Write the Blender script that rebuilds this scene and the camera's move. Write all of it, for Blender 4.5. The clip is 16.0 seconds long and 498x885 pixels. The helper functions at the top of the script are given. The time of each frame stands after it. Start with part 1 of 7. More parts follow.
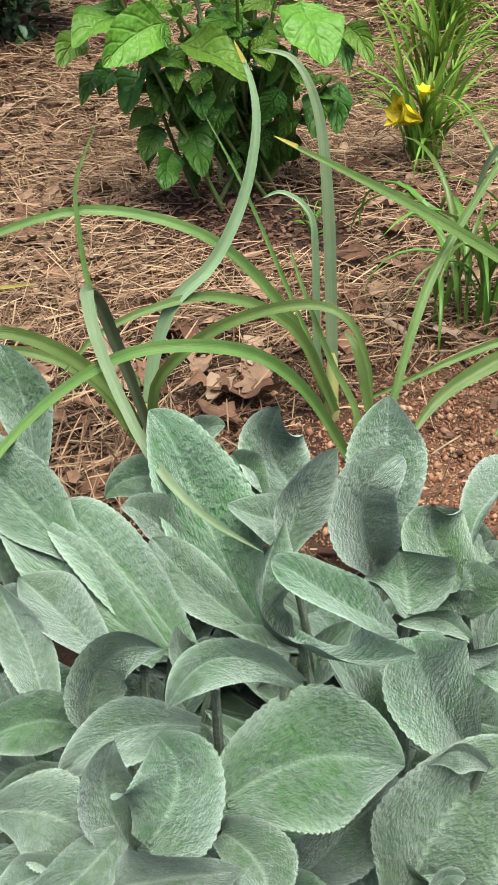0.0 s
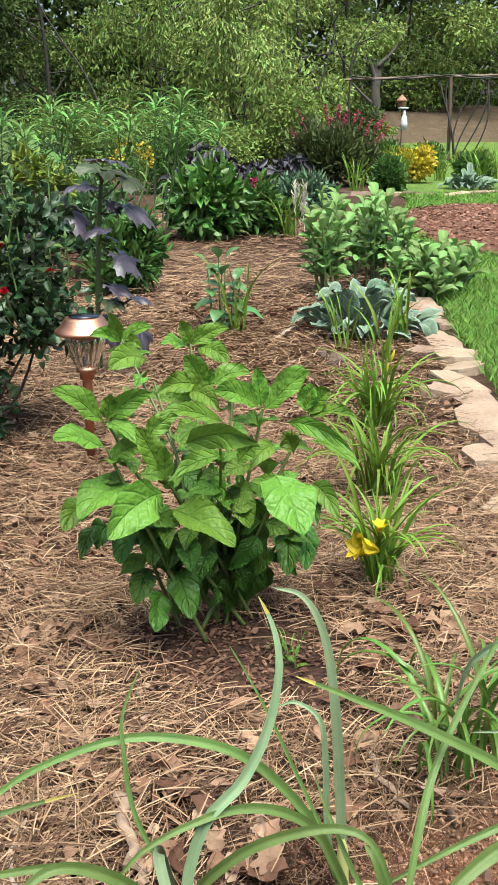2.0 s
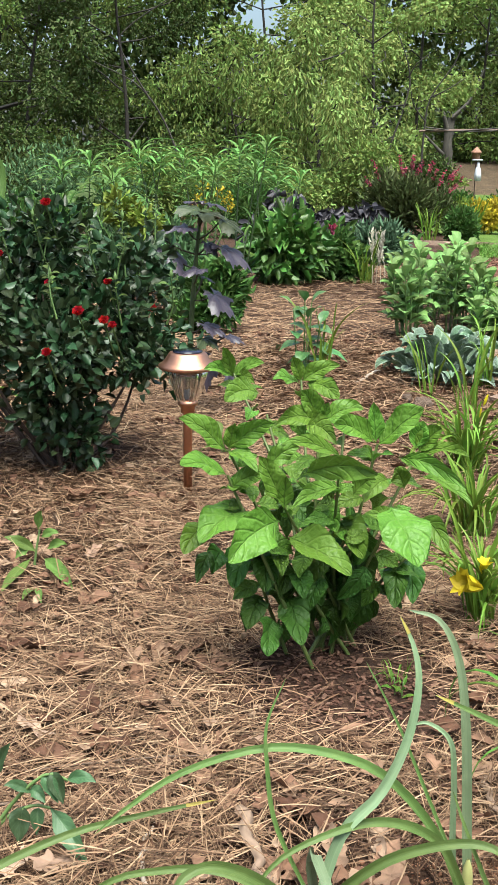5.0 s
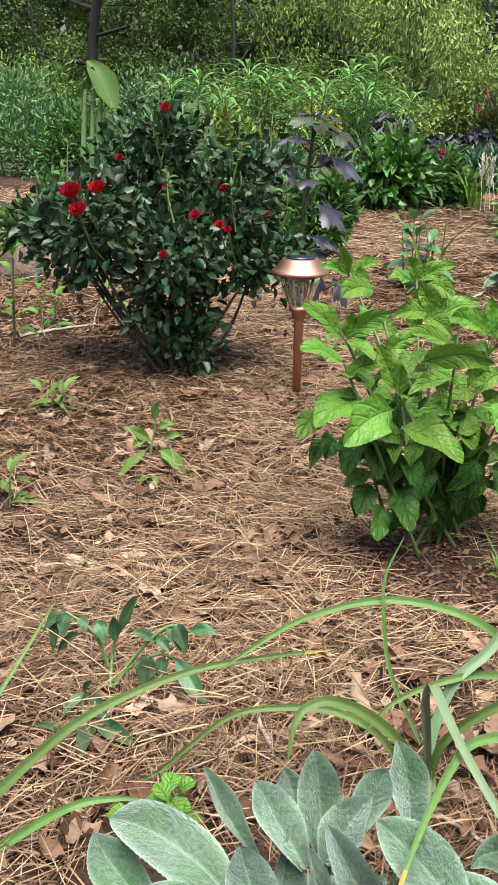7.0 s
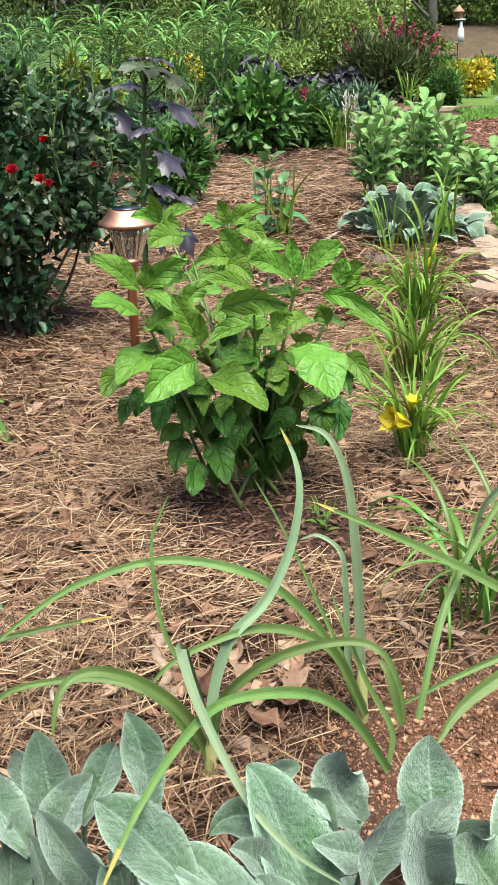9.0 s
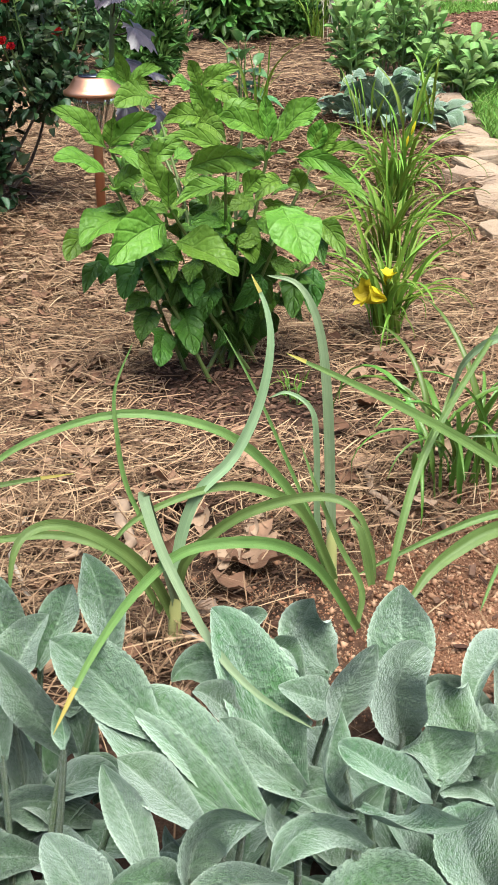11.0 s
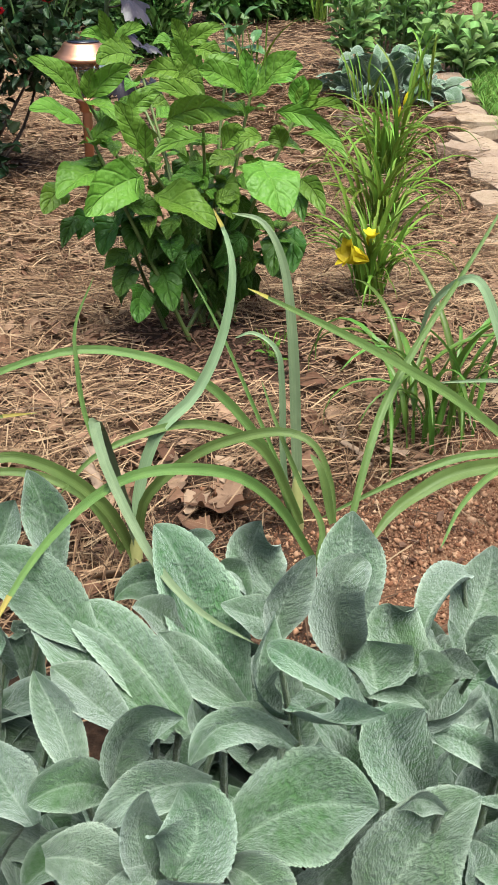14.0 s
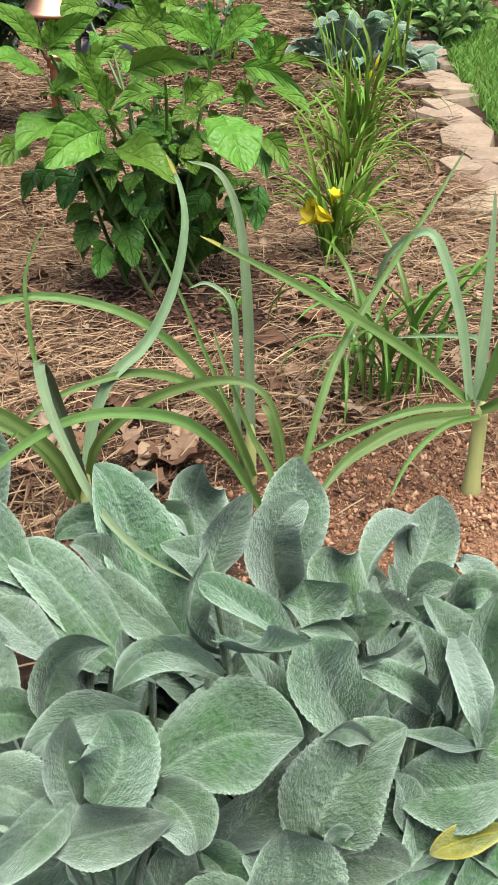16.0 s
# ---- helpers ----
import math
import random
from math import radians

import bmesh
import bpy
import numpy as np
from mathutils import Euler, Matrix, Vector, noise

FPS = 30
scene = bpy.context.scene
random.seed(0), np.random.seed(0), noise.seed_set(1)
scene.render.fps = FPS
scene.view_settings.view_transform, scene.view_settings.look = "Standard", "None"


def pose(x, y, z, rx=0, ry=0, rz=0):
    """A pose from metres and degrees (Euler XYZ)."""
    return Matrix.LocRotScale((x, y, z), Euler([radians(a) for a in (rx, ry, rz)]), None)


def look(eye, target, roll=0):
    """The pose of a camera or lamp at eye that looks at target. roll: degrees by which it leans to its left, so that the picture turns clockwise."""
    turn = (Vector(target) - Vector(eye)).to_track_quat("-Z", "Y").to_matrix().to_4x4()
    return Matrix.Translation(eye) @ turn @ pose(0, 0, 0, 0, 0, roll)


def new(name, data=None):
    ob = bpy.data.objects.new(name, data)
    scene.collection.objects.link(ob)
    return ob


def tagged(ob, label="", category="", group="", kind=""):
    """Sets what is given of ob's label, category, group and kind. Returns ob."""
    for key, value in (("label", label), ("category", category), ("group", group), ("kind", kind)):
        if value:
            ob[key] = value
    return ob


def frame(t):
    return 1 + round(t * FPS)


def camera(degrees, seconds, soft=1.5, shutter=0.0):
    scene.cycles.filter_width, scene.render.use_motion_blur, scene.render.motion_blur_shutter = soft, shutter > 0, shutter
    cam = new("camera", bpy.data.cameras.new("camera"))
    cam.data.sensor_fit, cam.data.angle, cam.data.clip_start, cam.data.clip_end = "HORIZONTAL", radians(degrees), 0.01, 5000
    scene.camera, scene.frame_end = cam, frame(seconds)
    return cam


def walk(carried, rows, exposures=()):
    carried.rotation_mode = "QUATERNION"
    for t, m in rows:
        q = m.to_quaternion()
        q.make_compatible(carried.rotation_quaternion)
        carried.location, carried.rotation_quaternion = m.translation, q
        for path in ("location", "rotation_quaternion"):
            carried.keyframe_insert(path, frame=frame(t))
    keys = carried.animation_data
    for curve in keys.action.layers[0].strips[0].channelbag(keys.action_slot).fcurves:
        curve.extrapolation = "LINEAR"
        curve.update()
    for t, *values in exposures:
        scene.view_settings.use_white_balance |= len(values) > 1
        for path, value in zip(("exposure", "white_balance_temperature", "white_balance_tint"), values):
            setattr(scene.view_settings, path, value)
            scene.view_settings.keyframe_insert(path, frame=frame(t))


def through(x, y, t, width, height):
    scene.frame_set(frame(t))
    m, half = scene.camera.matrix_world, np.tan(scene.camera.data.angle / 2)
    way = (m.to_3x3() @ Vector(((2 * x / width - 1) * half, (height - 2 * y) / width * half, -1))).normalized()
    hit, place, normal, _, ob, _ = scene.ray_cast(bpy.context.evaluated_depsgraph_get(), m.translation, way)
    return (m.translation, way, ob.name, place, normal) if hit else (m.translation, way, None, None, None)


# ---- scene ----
cam = camera(26.0, 16.0, 1.4)
PATH = [
    (0, (0.092, 0.105, 0.538), (0.012, 1.808, -0.508), -0.9),
    (0.5, (0.046, 0.122, 0.614), (0.025, 1.904, -0.293), -0.4),
    (0.8, (0.032, 0.122, 0.666), (0.046, 1.936, -0.176), 0.3),
    (1, (0.027, 0.108, 0.698), (0.054, 1.944, -0.094), 0.0),
    (1.5, (0.006, 0.087, 0.751), (0.056, 1.971, 0.081), -0.2),
    (2, (-0.004, 0.061, 0.799), (0.073, 1.977, 0.229), -0.6),
    (2.5, (-0.031, 0.027, 0.834), (0.058, 1.96, 0.331), -0.4),
    (3, (-0.05, 0.024, 0.818), (0.027, 1.965, 0.343), -0.0),
    (3.2, (-0.057, 0.021, 0.816), (0.011, 1.962, 0.338), 0.1),
    (5.3, (-0.103, -0.008, 0.786), (-0.16, 1.928, 0.289), 0.7),
    (5.5, (-0.107, -0.018, 0.779), (-0.186, 1.915, 0.274), 0.7),
    (6, (-0.122, -0.04, 0.762), (-0.252, 1.883, 0.228), 0.9),
    (6.5, (-0.122, -0.052, 0.747), (-0.296, 1.858, 0.179), 1.0),
    (7, (-0.129, -0.071, 0.735), (-0.327, 1.824, 0.127), 1.1),
    (7.5, (-0.115, -0.074, 0.719), (-0.294, 1.813, 0.08), 0.7),
    (8, (-0.041, -0.051, 0.741), (-0.165, 1.833, 0.081), -0.5),
    (8.5, (0.002, -0.034, 0.745), (-0.067, 1.848, 0.072), -1.1),
    (9, (0.023, -0.015, 0.726), (-0.001, 1.861, 0.032), -1.4),
    (9.2, (0.026, -0.013, 0.722), (0.015, 1.859, 0.017), -1.4),
    (11.3, (0.023, 0.018, 0.635), (0.057, 1.824, -0.223), 0.2),
    (11.5, (0.025, 0.022, 0.623), (0.059, 1.831, -0.231), 0.4),
    (12, (0.042, 0.032, 0.616), (0.08, 1.838, -0.242), 0.6),
    (12.5, (0.114, -0.001, 0.607), (0.153, 1.804, -0.254), 0.2),
    (13, (0.11, 0.007, 0.611), (0.154, 1.805, -0.265), 0.5),
    (13.5, (0.07, 0.006, 0.609), (0.1, 1.805, -0.265), 0.7),
    (14, (0.067, -0.004, 0.602), (0.085, 1.799, -0.262), 0.3),
    (14.5, (0.091, -0.023, 0.624), (0.112, 1.776, -0.249), 0.1),
    (15, (0.091, -0.024, 0.612), (0.125, 1.77, -0.272), 0.4),
    (15.5, (0.091, -0.024, 0.6), (0.141, 1.761, -0.3), 1.0),
    (16, (0.092, -0.013, 0.581), (0.154, 1.768, -0.327), 1.6),
]
walk(cam, [(t, look(eye, target, roll)) for t, eye, target, roll in PATH], [(0.0, 1.42, 6200, 1), (1.5, 1.60, 6150, 1), (3.0, 1.65, 6150, 1), (6.0, 1.65, 6080, 2), (9.0, 1.72, 6080, 2), (11.5, 1.64, 6150, 1), (13.0, 1.50, 6200, 1), (16.0, 1.42, 6200, 1)])

# ---- world, sun ----
world = bpy.data.worlds.new("sky")
scene.world = world
world.use_nodes = True
wn = world.node_tree.nodes
sky = wn.new("ShaderNodeTexSky")
sky.sky_type = "NISHITA"
sky.sun_disc = False
SUN_ELEVATION, SUN_AZIMUTH = radians(70), radians(160)
sky.sun_elevation, sky.sun_rotation = SUN_ELEVATION, SUN_AZIMUTH
sky.air_density, sky.dust_density, sky.ozone_density = 1.0, 6.0, 0.6
wn["Background"].inputs["Strength"].default_value = 0.1
world.node_tree.links.new(sky.outputs["Color"], wn["Background"].inputs["Color"])
sun = new("sun", bpy.data.lights.new("sun", "SUN"))
sun.data.energy, sun.data.angle, sun.data.color = 3.3, radians(45), (1.0, 0.96, 0.9)
toward = Vector((math.sin(SUN_AZIMUTH) * math.cos(SUN_ELEVATION), math.cos(SUN_AZIMUTH) * math.cos(SUN_ELEVATION), math.sin(SUN_ELEVATION)))
sun.matrix_world = look(toward * 30, (0, 0, 0))



# ---- materials ----
DEPTH = 0.60  # scales all base colours down, so less light bounces and gaps stay dark


class Nodes:
    """A small builder for node materials."""

    def __init__(self, name, rough=0.6, **sockets):
        self.mat = bpy.data.materials.new(name)
        self.mat.use_nodes = True
        self.tree = self.mat.node_tree
        self.bsdf = self.tree.nodes["Principled BSDF"]
        self.bsdf.inputs["Roughness"].default_value = rough
        for key, value in sockets.items():
            self.bsdf.inputs[key.replace("_", " ")].default_value = value

    def node(self, kind, **inputs):
        n = self.tree.nodes.new(kind)
        for key, value in inputs.items():
            self.put(n, key.replace("_", " "), value)
        return n

    def put(self, n, key, value):
        if isinstance(value, bpy.types.NodeSocket):
            self.tree.links.new(value, n.inputs[key])
        else:
            n.inputs[key].default_value = value

    def coords(self, which="Object", scale=(1, 1, 1)):
        c = self.tree.nodes.new("ShaderNodeTexCoord").outputs[which]
        m = self.tree.nodes.new("ShaderNodeMapping")
        m.inputs["Scale"].default_value = scale
        self.tree.links.new(c, m.inputs["Vector"])
        return m.outputs["Vector"]

    def noise(self, vector, scale, detail=3.0, rough=0.6):
        return self.node("ShaderNodeTexNoise", Vector=vector, Scale=scale, Detail=detail, Roughness=rough).outputs["Fac"]

    def ramp(self, fac, stops):
        n = self.tree.nodes.new("ShaderNodeValToRGB")
        while len(n.color_ramp.elements) < len(stops):
            n.color_ramp.elements.new(0.5)
        for e, (at, col) in zip(n.color_ramp.elements, stops):
            e.position, e.color = at, (*col, 1)
        self.tree.links.new(fac, n.inputs["Fac"])
        return n.outputs["Color"]

    def mix(self, fac, a, b, blend="MIX"):
        n = self.tree.nodes.new("ShaderNodeMix")
        n.data_type, n.blend_type = "RGBA", blend
        for key, value in ((0, fac), (6, a), (7, b)):
            if isinstance(value, bpy.types.NodeSocket):
                self.tree.links.new(value, n.inputs[key])
            else:
                n.inputs[key].default_value = value if key == 0 else (*value, 1)
        return n.outputs[2]

    def math(self, op, a, b=0.0, c=0.0):
        n = self.tree.nodes.new("ShaderNodeMath")
        n.operation = op
        for i, value in enumerate((a, b, c)):
            if isinstance(value, bpy.types.NodeSocket):
                self.tree.links.new(value, n.inputs[i])
            else:
                n.inputs[i].default_value = value
        return n.outputs[0]

    def object_random(self):
        return self.tree.nodes.new("ShaderNodeObjectInfo").outputs["Random"]

    def island_random(self):
        return self.tree.nodes.new("ShaderNodeNewGeometry").outputs["Random Per Island"]

    def hsv(self, colour, hue=0.5, sat=1.0, val=1.0):
        return self.node("ShaderNodeHueSaturation", Hue=hue, Saturation=sat, Value=val, Color=colour).outputs["Color"]

    def bump(self, height, strength=0.3, distance=0.002):
        n = self.node("ShaderNodeBump", Height=height, Strength=strength, Distance=distance)
        self.tree.links.new(n.outputs["Normal"], self.bsdf.inputs["Normal"])

    def colour(self, c):
        self.tree.links.new(self.hsv(c, 0.5, 1.0, DEPTH), self.bsdf.inputs["Base Color"])

    def translucent(self, colour, amount):
        """Light that passes through a thin leaf."""
        t = self.tree.nodes.new("ShaderNodeBsdfTranslucent")
        self.tree.links.new(self.hsv(colour, 0.5, 1.0, DEPTH), t.inputs["Color"])
        m = self.tree.nodes.new("ShaderNodeMixShader")
        m.inputs["Fac"].default_value = amount
        self.tree.links.new(self.bsdf.outputs[0], m.inputs[1])
        self.tree.links.new(t.outputs[0], m.inputs[2])
        self.tree.links.new(m.outputs[0], self.tree.nodes["Material Output"].inputs["Surface"])


def span(m, value, low, high):
    """value 0..1 mapped to low..high."""
    return m.math("MULTIPLY_ADD", value, high - low, low)


def leaf_material(name, dark, light, vein, rough=0.45, through=0.25, per_island=False, veins=9.0, vein_gain=0.55, bump=0.5, hue=0.02, spec=0.14, pucker=60.0, relief=0.003, blister=0.0, mottle=0.7, spread=(0.6, 1.25), grain=0.35):
    """A leaf with a pale midrib, side veins, puckered blade and its own tint."""
    m = Nodes(name, rough, Specular_IOR_Level=spec)
    uv = m.tree.nodes.new("ShaderNodeUVMap").outputs["UV"]
    sep = m.node("ShaderNodeSeparateXYZ", Vector=uv)
    across = m.math("ABSOLUTE", m.math("MULTIPLY_ADD", sep.outputs["X"], 2.0, -1.0))
    rand = m.island_random() if per_island else m.object_random()
    fine = m.noise(m.coords("Object"), pucker, 4.0)
    broad = m.noise(m.coords("Object"), 14.0, 2.0)
    col = m.mix(m.math("MULTIPLY_ADD", broad, mottle, m.math("MULTIPLY_ADD", fine, grain, 0.525 - 0.5 * grain - 0.5 * mottle)), dark, light)
    mid = m.math("SMOOTH_MIN", m.math("MULTIPLY", across, 14.0), 1.0, 0.2)
    side = m.math("SINE", m.math("MULTIPLY", m.math("MULTIPLY_ADD", across, -0.28, sep.outputs["Y"]), veins * 6.283))
    side = m.math("POWER", m.math("MULTIPLY_ADD", side, 0.5, 0.5), 10.0)
    line = m.math("MAXIMUM", m.math("SUBTRACT", 1.0, mid), m.math("MULTIPLY", side, 0.6))
    col = m.mix(m.math("MULTIPLY", line, vein_gain), col, vein)
    col = m.hsv(col, span(m, rand, 0.5 - hue, 0.5 + hue), 1.0, span(m, rand, *spread))
    m.colour(col)
    height = m.math("SUBTRACT", fine, m.math("MULTIPLY", line, 0.1))
    if blister:
        cells = m.node("ShaderNodeTexVoronoi", Vector=m.coords("Object"), Scale=blister)
        height = m.math("MULTIPLY_ADD", cells.outputs["Distance"], -0.45, m.math("MULTIPLY_ADD", line, -0.55, m.math("MULTIPLY", fine, 0.25)))
    m.bump(height, bump, relief)
    m.translucent(col, through)
    return m.mat


def woolly_material(name, tint, low=0.86, high=1.12):
    """A leaf under a felt of white hairs: quilted between fine veins, pale on the quilts and at the rim. Highlights of
    the quilts and shade of the grooves are put into the colour.
    """
    m = Nodes(name, 0.92, Specular_IOR_Level=0.06, Sheen_Weight=0.3, Sheen_Roughness=0.4)
    m.bsdf.inputs["Sheen Tint"].default_value = (0.86, 0.97, 0.93, 1)
    uv = m.tree.nodes.new("ShaderNodeUVMap").outputs["UV"]
    sep = m.node("ShaderNodeSeparateXYZ", Vector=uv)
    across = m.math("ABSOLUTE", m.math("MULTIPLY_ADD", sep.outputs["X"], 2.0, -1.0))
    slant = m.math("MULTIPLY_ADD", across, -0.30, sep.outputs["Y"])
    wander = m.noise(m.coords("Object"), 70.0, 2.0)
    strand = m.node("ShaderNodeCombineXYZ", X=m.math("MULTIPLY", across, 12.0), Y=m.math("MULTIPLY", slant, 26.0), Z=m.object_random())
    quilt = m.noise(m.math_vector(strand.outputs[0], wander), 1.5, 3.0, 0.6)
    pebble = m.noise(m.coords("Object"), 250.0, 2.0, 0.5)
    felt = m.noise(m.coords("Object"), 900.0, 3.0, 0.7)
    broad = m.noise(m.coords("Object"), 26.0, 2.0)
    grade = m.math("MULTIPLY_ADD", quilt, 0.35, m.math("MULTIPLY_ADD", pebble, 0.52, m.math("MULTIPLY", felt, 0.08)))
    # grooves darker, ridges paler: shade and highlights of the relief, as colour
    dark, mean, pale = (tuple(k * c for k, c in zip(q, tint)) for q in ((0.66, 0.80, 0.62), (1.0, 1.0, 1.0), (1.34, 1.26, 1.36)))
    col = m.ramp(grade, [(0.37, dark), (0.50, mean), (0.63, pale)])
    # dark green hollows and whitish crests: broad shading mixed into the colour
    bare = tuple(c * k for c, k in zip(tint, (0.55, 0.82, 0.42)))
    col = m.mix(m.math("MULTIPLY", m.ramp(broad, [(0.36, (1, 1, 1)), (0.54, (0, 0, 0))]), 0.42), col, bare)
    col = m.mix(m.math("MULTIPLY", m.ramp(broad, [(0.50, (0, 0, 0)), (0.66, (1, 1, 1))]), 0.4), col, tuple(c * k for c, k in zip(tint, (1.25, 1.22, 1.3))))
    rim = m.math("POWER", across, 7.0)
    mid = m.math("SUBTRACT", 1.0, m.math("SMOOTH_MIN", m.math("MULTIPLY", across, 12.0), 1.0, 0.2))
    col = m.mix(m.math("MULTIPLY", m.math("MAXIMUM", m.math("MULTIPLY", rim, 1.1), m.math("MULTIPLY", mid, 0.55)), 0.9), col, tuple(c * k for c, k in zip(tint, (2.5, 2.25, 2.5))))
    rand = m.object_random()
    col = m.hsv(col, span(m, rand, 0.487, 0.510), span(m, m.math("FRACT", m.math("MULTIPLY", rand, 13.7)), 0.9, 1.35), span(m, m.math("FRACT", m.math("MULTIPLY", rand, 7.3)), low, high))
    m.colour(col)
    ribs = m.math("POWER", m.math("MULTIPLY_ADD", m.math("SINE", m.math("MULTIPLY", slant, 60.0)), 0.5, 0.5), 3.0)
    m.bump(m.math("MULTIPLY_ADD", ribs, -0.15, m.math("MULTIPLY_ADD", quilt, 1.1, m.math("MULTIPLY_ADD", pebble, 1.2, m.math("MULTIPLY", felt, 0.1)))), 0.75, 0.0038)
    m.translucent(col, 0.05)
    return m.mat


def _math_vector(self, a, b):
    n = self.tree.nodes.new("ShaderNodeVectorMath")
    n.operation = "ADD"
    self.tree.links.new(a, n.inputs[0])
    self.tree.links.new(b, n.inputs[1])
    return n.outputs[0]


Nodes.math_vector = _math_vector


def onion_material(name, dark, light):
    """A waxy strap leaf with fine streaks along its length."""
    m = Nodes(name, 0.48, Specular_IOR_Level=0.3)
    uv = m.tree.nodes.new("ShaderNodeUVMap").outputs["UV"]
    sep = m.node("ShaderNodeSeparateXYZ", Vector=uv)
    grain = m.node("ShaderNodeCombineXYZ", X=m.math("MULTIPLY", sep.outputs["X"], 16.0), Y=m.math("MULTIPLY", sep.outputs["Y"], 2.5), Z=m.math("MULTIPLY", m.object_random(), 40.0))
    streak = m.noise(grain.outputs[0], 1.0, 3.0, 0.6)
    bloom = m.noise(m.coords("Object"), 35.0, 3.0)
    col = m.mix(m.math("MULTIPLY_ADD", streak, 0.75, m.math("MULTIPLY_ADD", bloom, 0.6, -0.2)), dark, light)
    col = m.hsv(col, span(m, m.object_random(), 0.485, 0.512), 1.0, span(m, m.object_random(), 0.8, 1.15))
    m.colour(col)
    m.bump(streak, 0.4, 0.0015)
    m.translucent(col, 0.15)
    return m.mat


def stem_material(name, a, b, rough=0.5, scale=40.0):
    m = Nodes(name, rough)
    v = m.coords("Object", (1, 1, 0.25))
    col = m.mix(m.noise(v, scale, 4.0), a, b)
    m.colour(col)
    m.bump(m.noise(v, scale * 3, 3.0), 0.3, 0.002)
    return m.mat


def litter_material(name, stops, rough=0.75, scale=30.0, per_island=True, through=0.0):
    m = Nodes(name, rough, Specular_IOR_Level=0.1)
    rand = m.island_random() if per_island else m.object_random()
    n = m.noise(m.coords("Object"), scale, 4.0)
    col = m.ramp(rand, stops)
    col = m.hsv(col, 0.5, 1.0, span(m, n, 0.6, 1.35))
    m.colour(col)
    m.bump(m.noise(m.coords("Object"), scale * 4, 3.0), 0.4, 0.002)
    if through:
        m.translucent(col, through)
    return m.mat


def earth_material(name, stops, scale=7.0, fine=90.0, strength=0.9, clay=False, vary=0.0):
    m = Nodes(name, 0.95, Specular_IOR_Level=0.15)
    v = m.coords("Object")
    big = m.noise(v, scale, 6.0, 0.7)
    small = m.noise(v, fine, 5.0, 0.75)
    grade = m.math("MULTIPLY_ADD", big, 0.5, m.math("MULTIPLY", small, 0.5))
    col = m.ramp(grade, stops)
    if clay:  # the spot of dug orange clay by the onions
        away = m.node("ShaderNodeVectorMath", Vector=v)
        away.operation = "DISTANCE"
        away.inputs[1].default_value = (0.47, 0.96, 0.0)
        spot = m.ramp(m.math("MULTIPLY_ADD", big, 0.18, away.outputs["Value"]), [(0.30, (1, 1, 1)), (0.46, (0, 0, 0))])
        col = m.mix(spot, col, m.ramp(grade, [(0.3, (0.15, 0.065, 0.036)), (0.5, (0.34, 0.17, 0.10)), (0.72, (0.52, 0.31, 0.195))]))
    if vary:
        col = m.hsv(col, span(m, m.object_random(), 0.49, 0.515), 1.0, span(m, m.object_random(), 1 - vary, 1 + vary))
    m.colour(col)
    m.bump(m.math("MULTIPLY_ADD", small, 1.0, big), strength, 0.02)
    return m.mat


WOOLLY = woolly_material("woolly_leaf", (0.170, 0.232, 0.165))
WOOLLY_STALK = woolly_material("hairy_stalk", (0.16, 0.20, 0.12))
WOOLLY_YELLOW = woolly_material("yellowing_woolly_leaf", (0.36, 0.33, 0.07))
SHRUB_LEAF = leaf_material("shrub_leaf", (0.086, 0.198, 0.020), (0.182, 0.335, 0.045), (0.25, 0.40, 0.10), 0.40, 0.20, veins=5.0, vein_gain=0.38, bump=0.9, pucker=220.0, relief=0.004, hue=0.015, spec=0.2, blister=130.0, mottle=0.2, spread=(0.8, 1.15), grain=0.1)
# Older low leaves: a deeper green, with the shrub's own shade put into it.
SHRUB_OLD_SHADED = leaf_material("shrub_old_shaded_leaf", (0.036, 0.105, 0.014), (0.115, 0.245, 0.033), (0.18, 0.32, 0.07), 0.4, 0.2, veins=5.0, vein_gain=0.25, bump=1.0, pucker=200.0, relief=0.004, hue=0.015, spec=0.25, blister=120.0, mottle=0.3, spread=(0.75, 1.15), grain=0.1)
ONION = onion_material("onion_leaf", (0.075, 0.15, 0.03), (0.20, 0.30, 0.085))
ONION_PALE = onion_material("waxy_onion_leaf", (0.17, 0.26, 0.12), (0.33, 0.43, 0.25))
ONION_BASE = stem_material("onion_base", (0.30, 0.36, 0.10), (0.58, 0.52, 0.24), 0.45)
YELLOWING = leaf_material("yellowing_leaf", (0.42, 0.34, 0.06), (0.56, 0.48, 0.13), (0.55, 0.5, 0.2), 0.5, 0.2)
LILY = leaf_material("lily_blade", (0.13, 0.24, 0.025), (0.28, 0.43, 0.065), (0.2, 0.36, 0.1), 0.4, 0.25, veins=0.0, vein_gain=0.3, bump=0.2, hue=0.025)
GRASS = leaf_material("grass_blade", (0.105, 0.225, 0.03), (0.225, 0.40, 0.07), (0.25, 0.42, 0.1), 0.5, 0.3, per_island=True, veins=0.0)
ROSE_LEAF = leaf_material("rose_leaf", (0.016, 0.04, 0.012), (0.055, 0.098, 0.036), (0.1, 0.16, 0.07), 0.40, 0.08, veins=6.0, vein_gain=0.3, bump=0.4, spec=0.30, hue=0.05)
ROSE_LEAF_BULK = leaf_material("rose_leaf_bulk", (0.016, 0.04, 0.012), (0.055, 0.098, 0.036), (0.1, 0.16, 0.07), 0.40, 0.08, per_island=True, veins=6.0, vein_gain=0.3, bump=0.4, spec=0.30, hue=0.05)
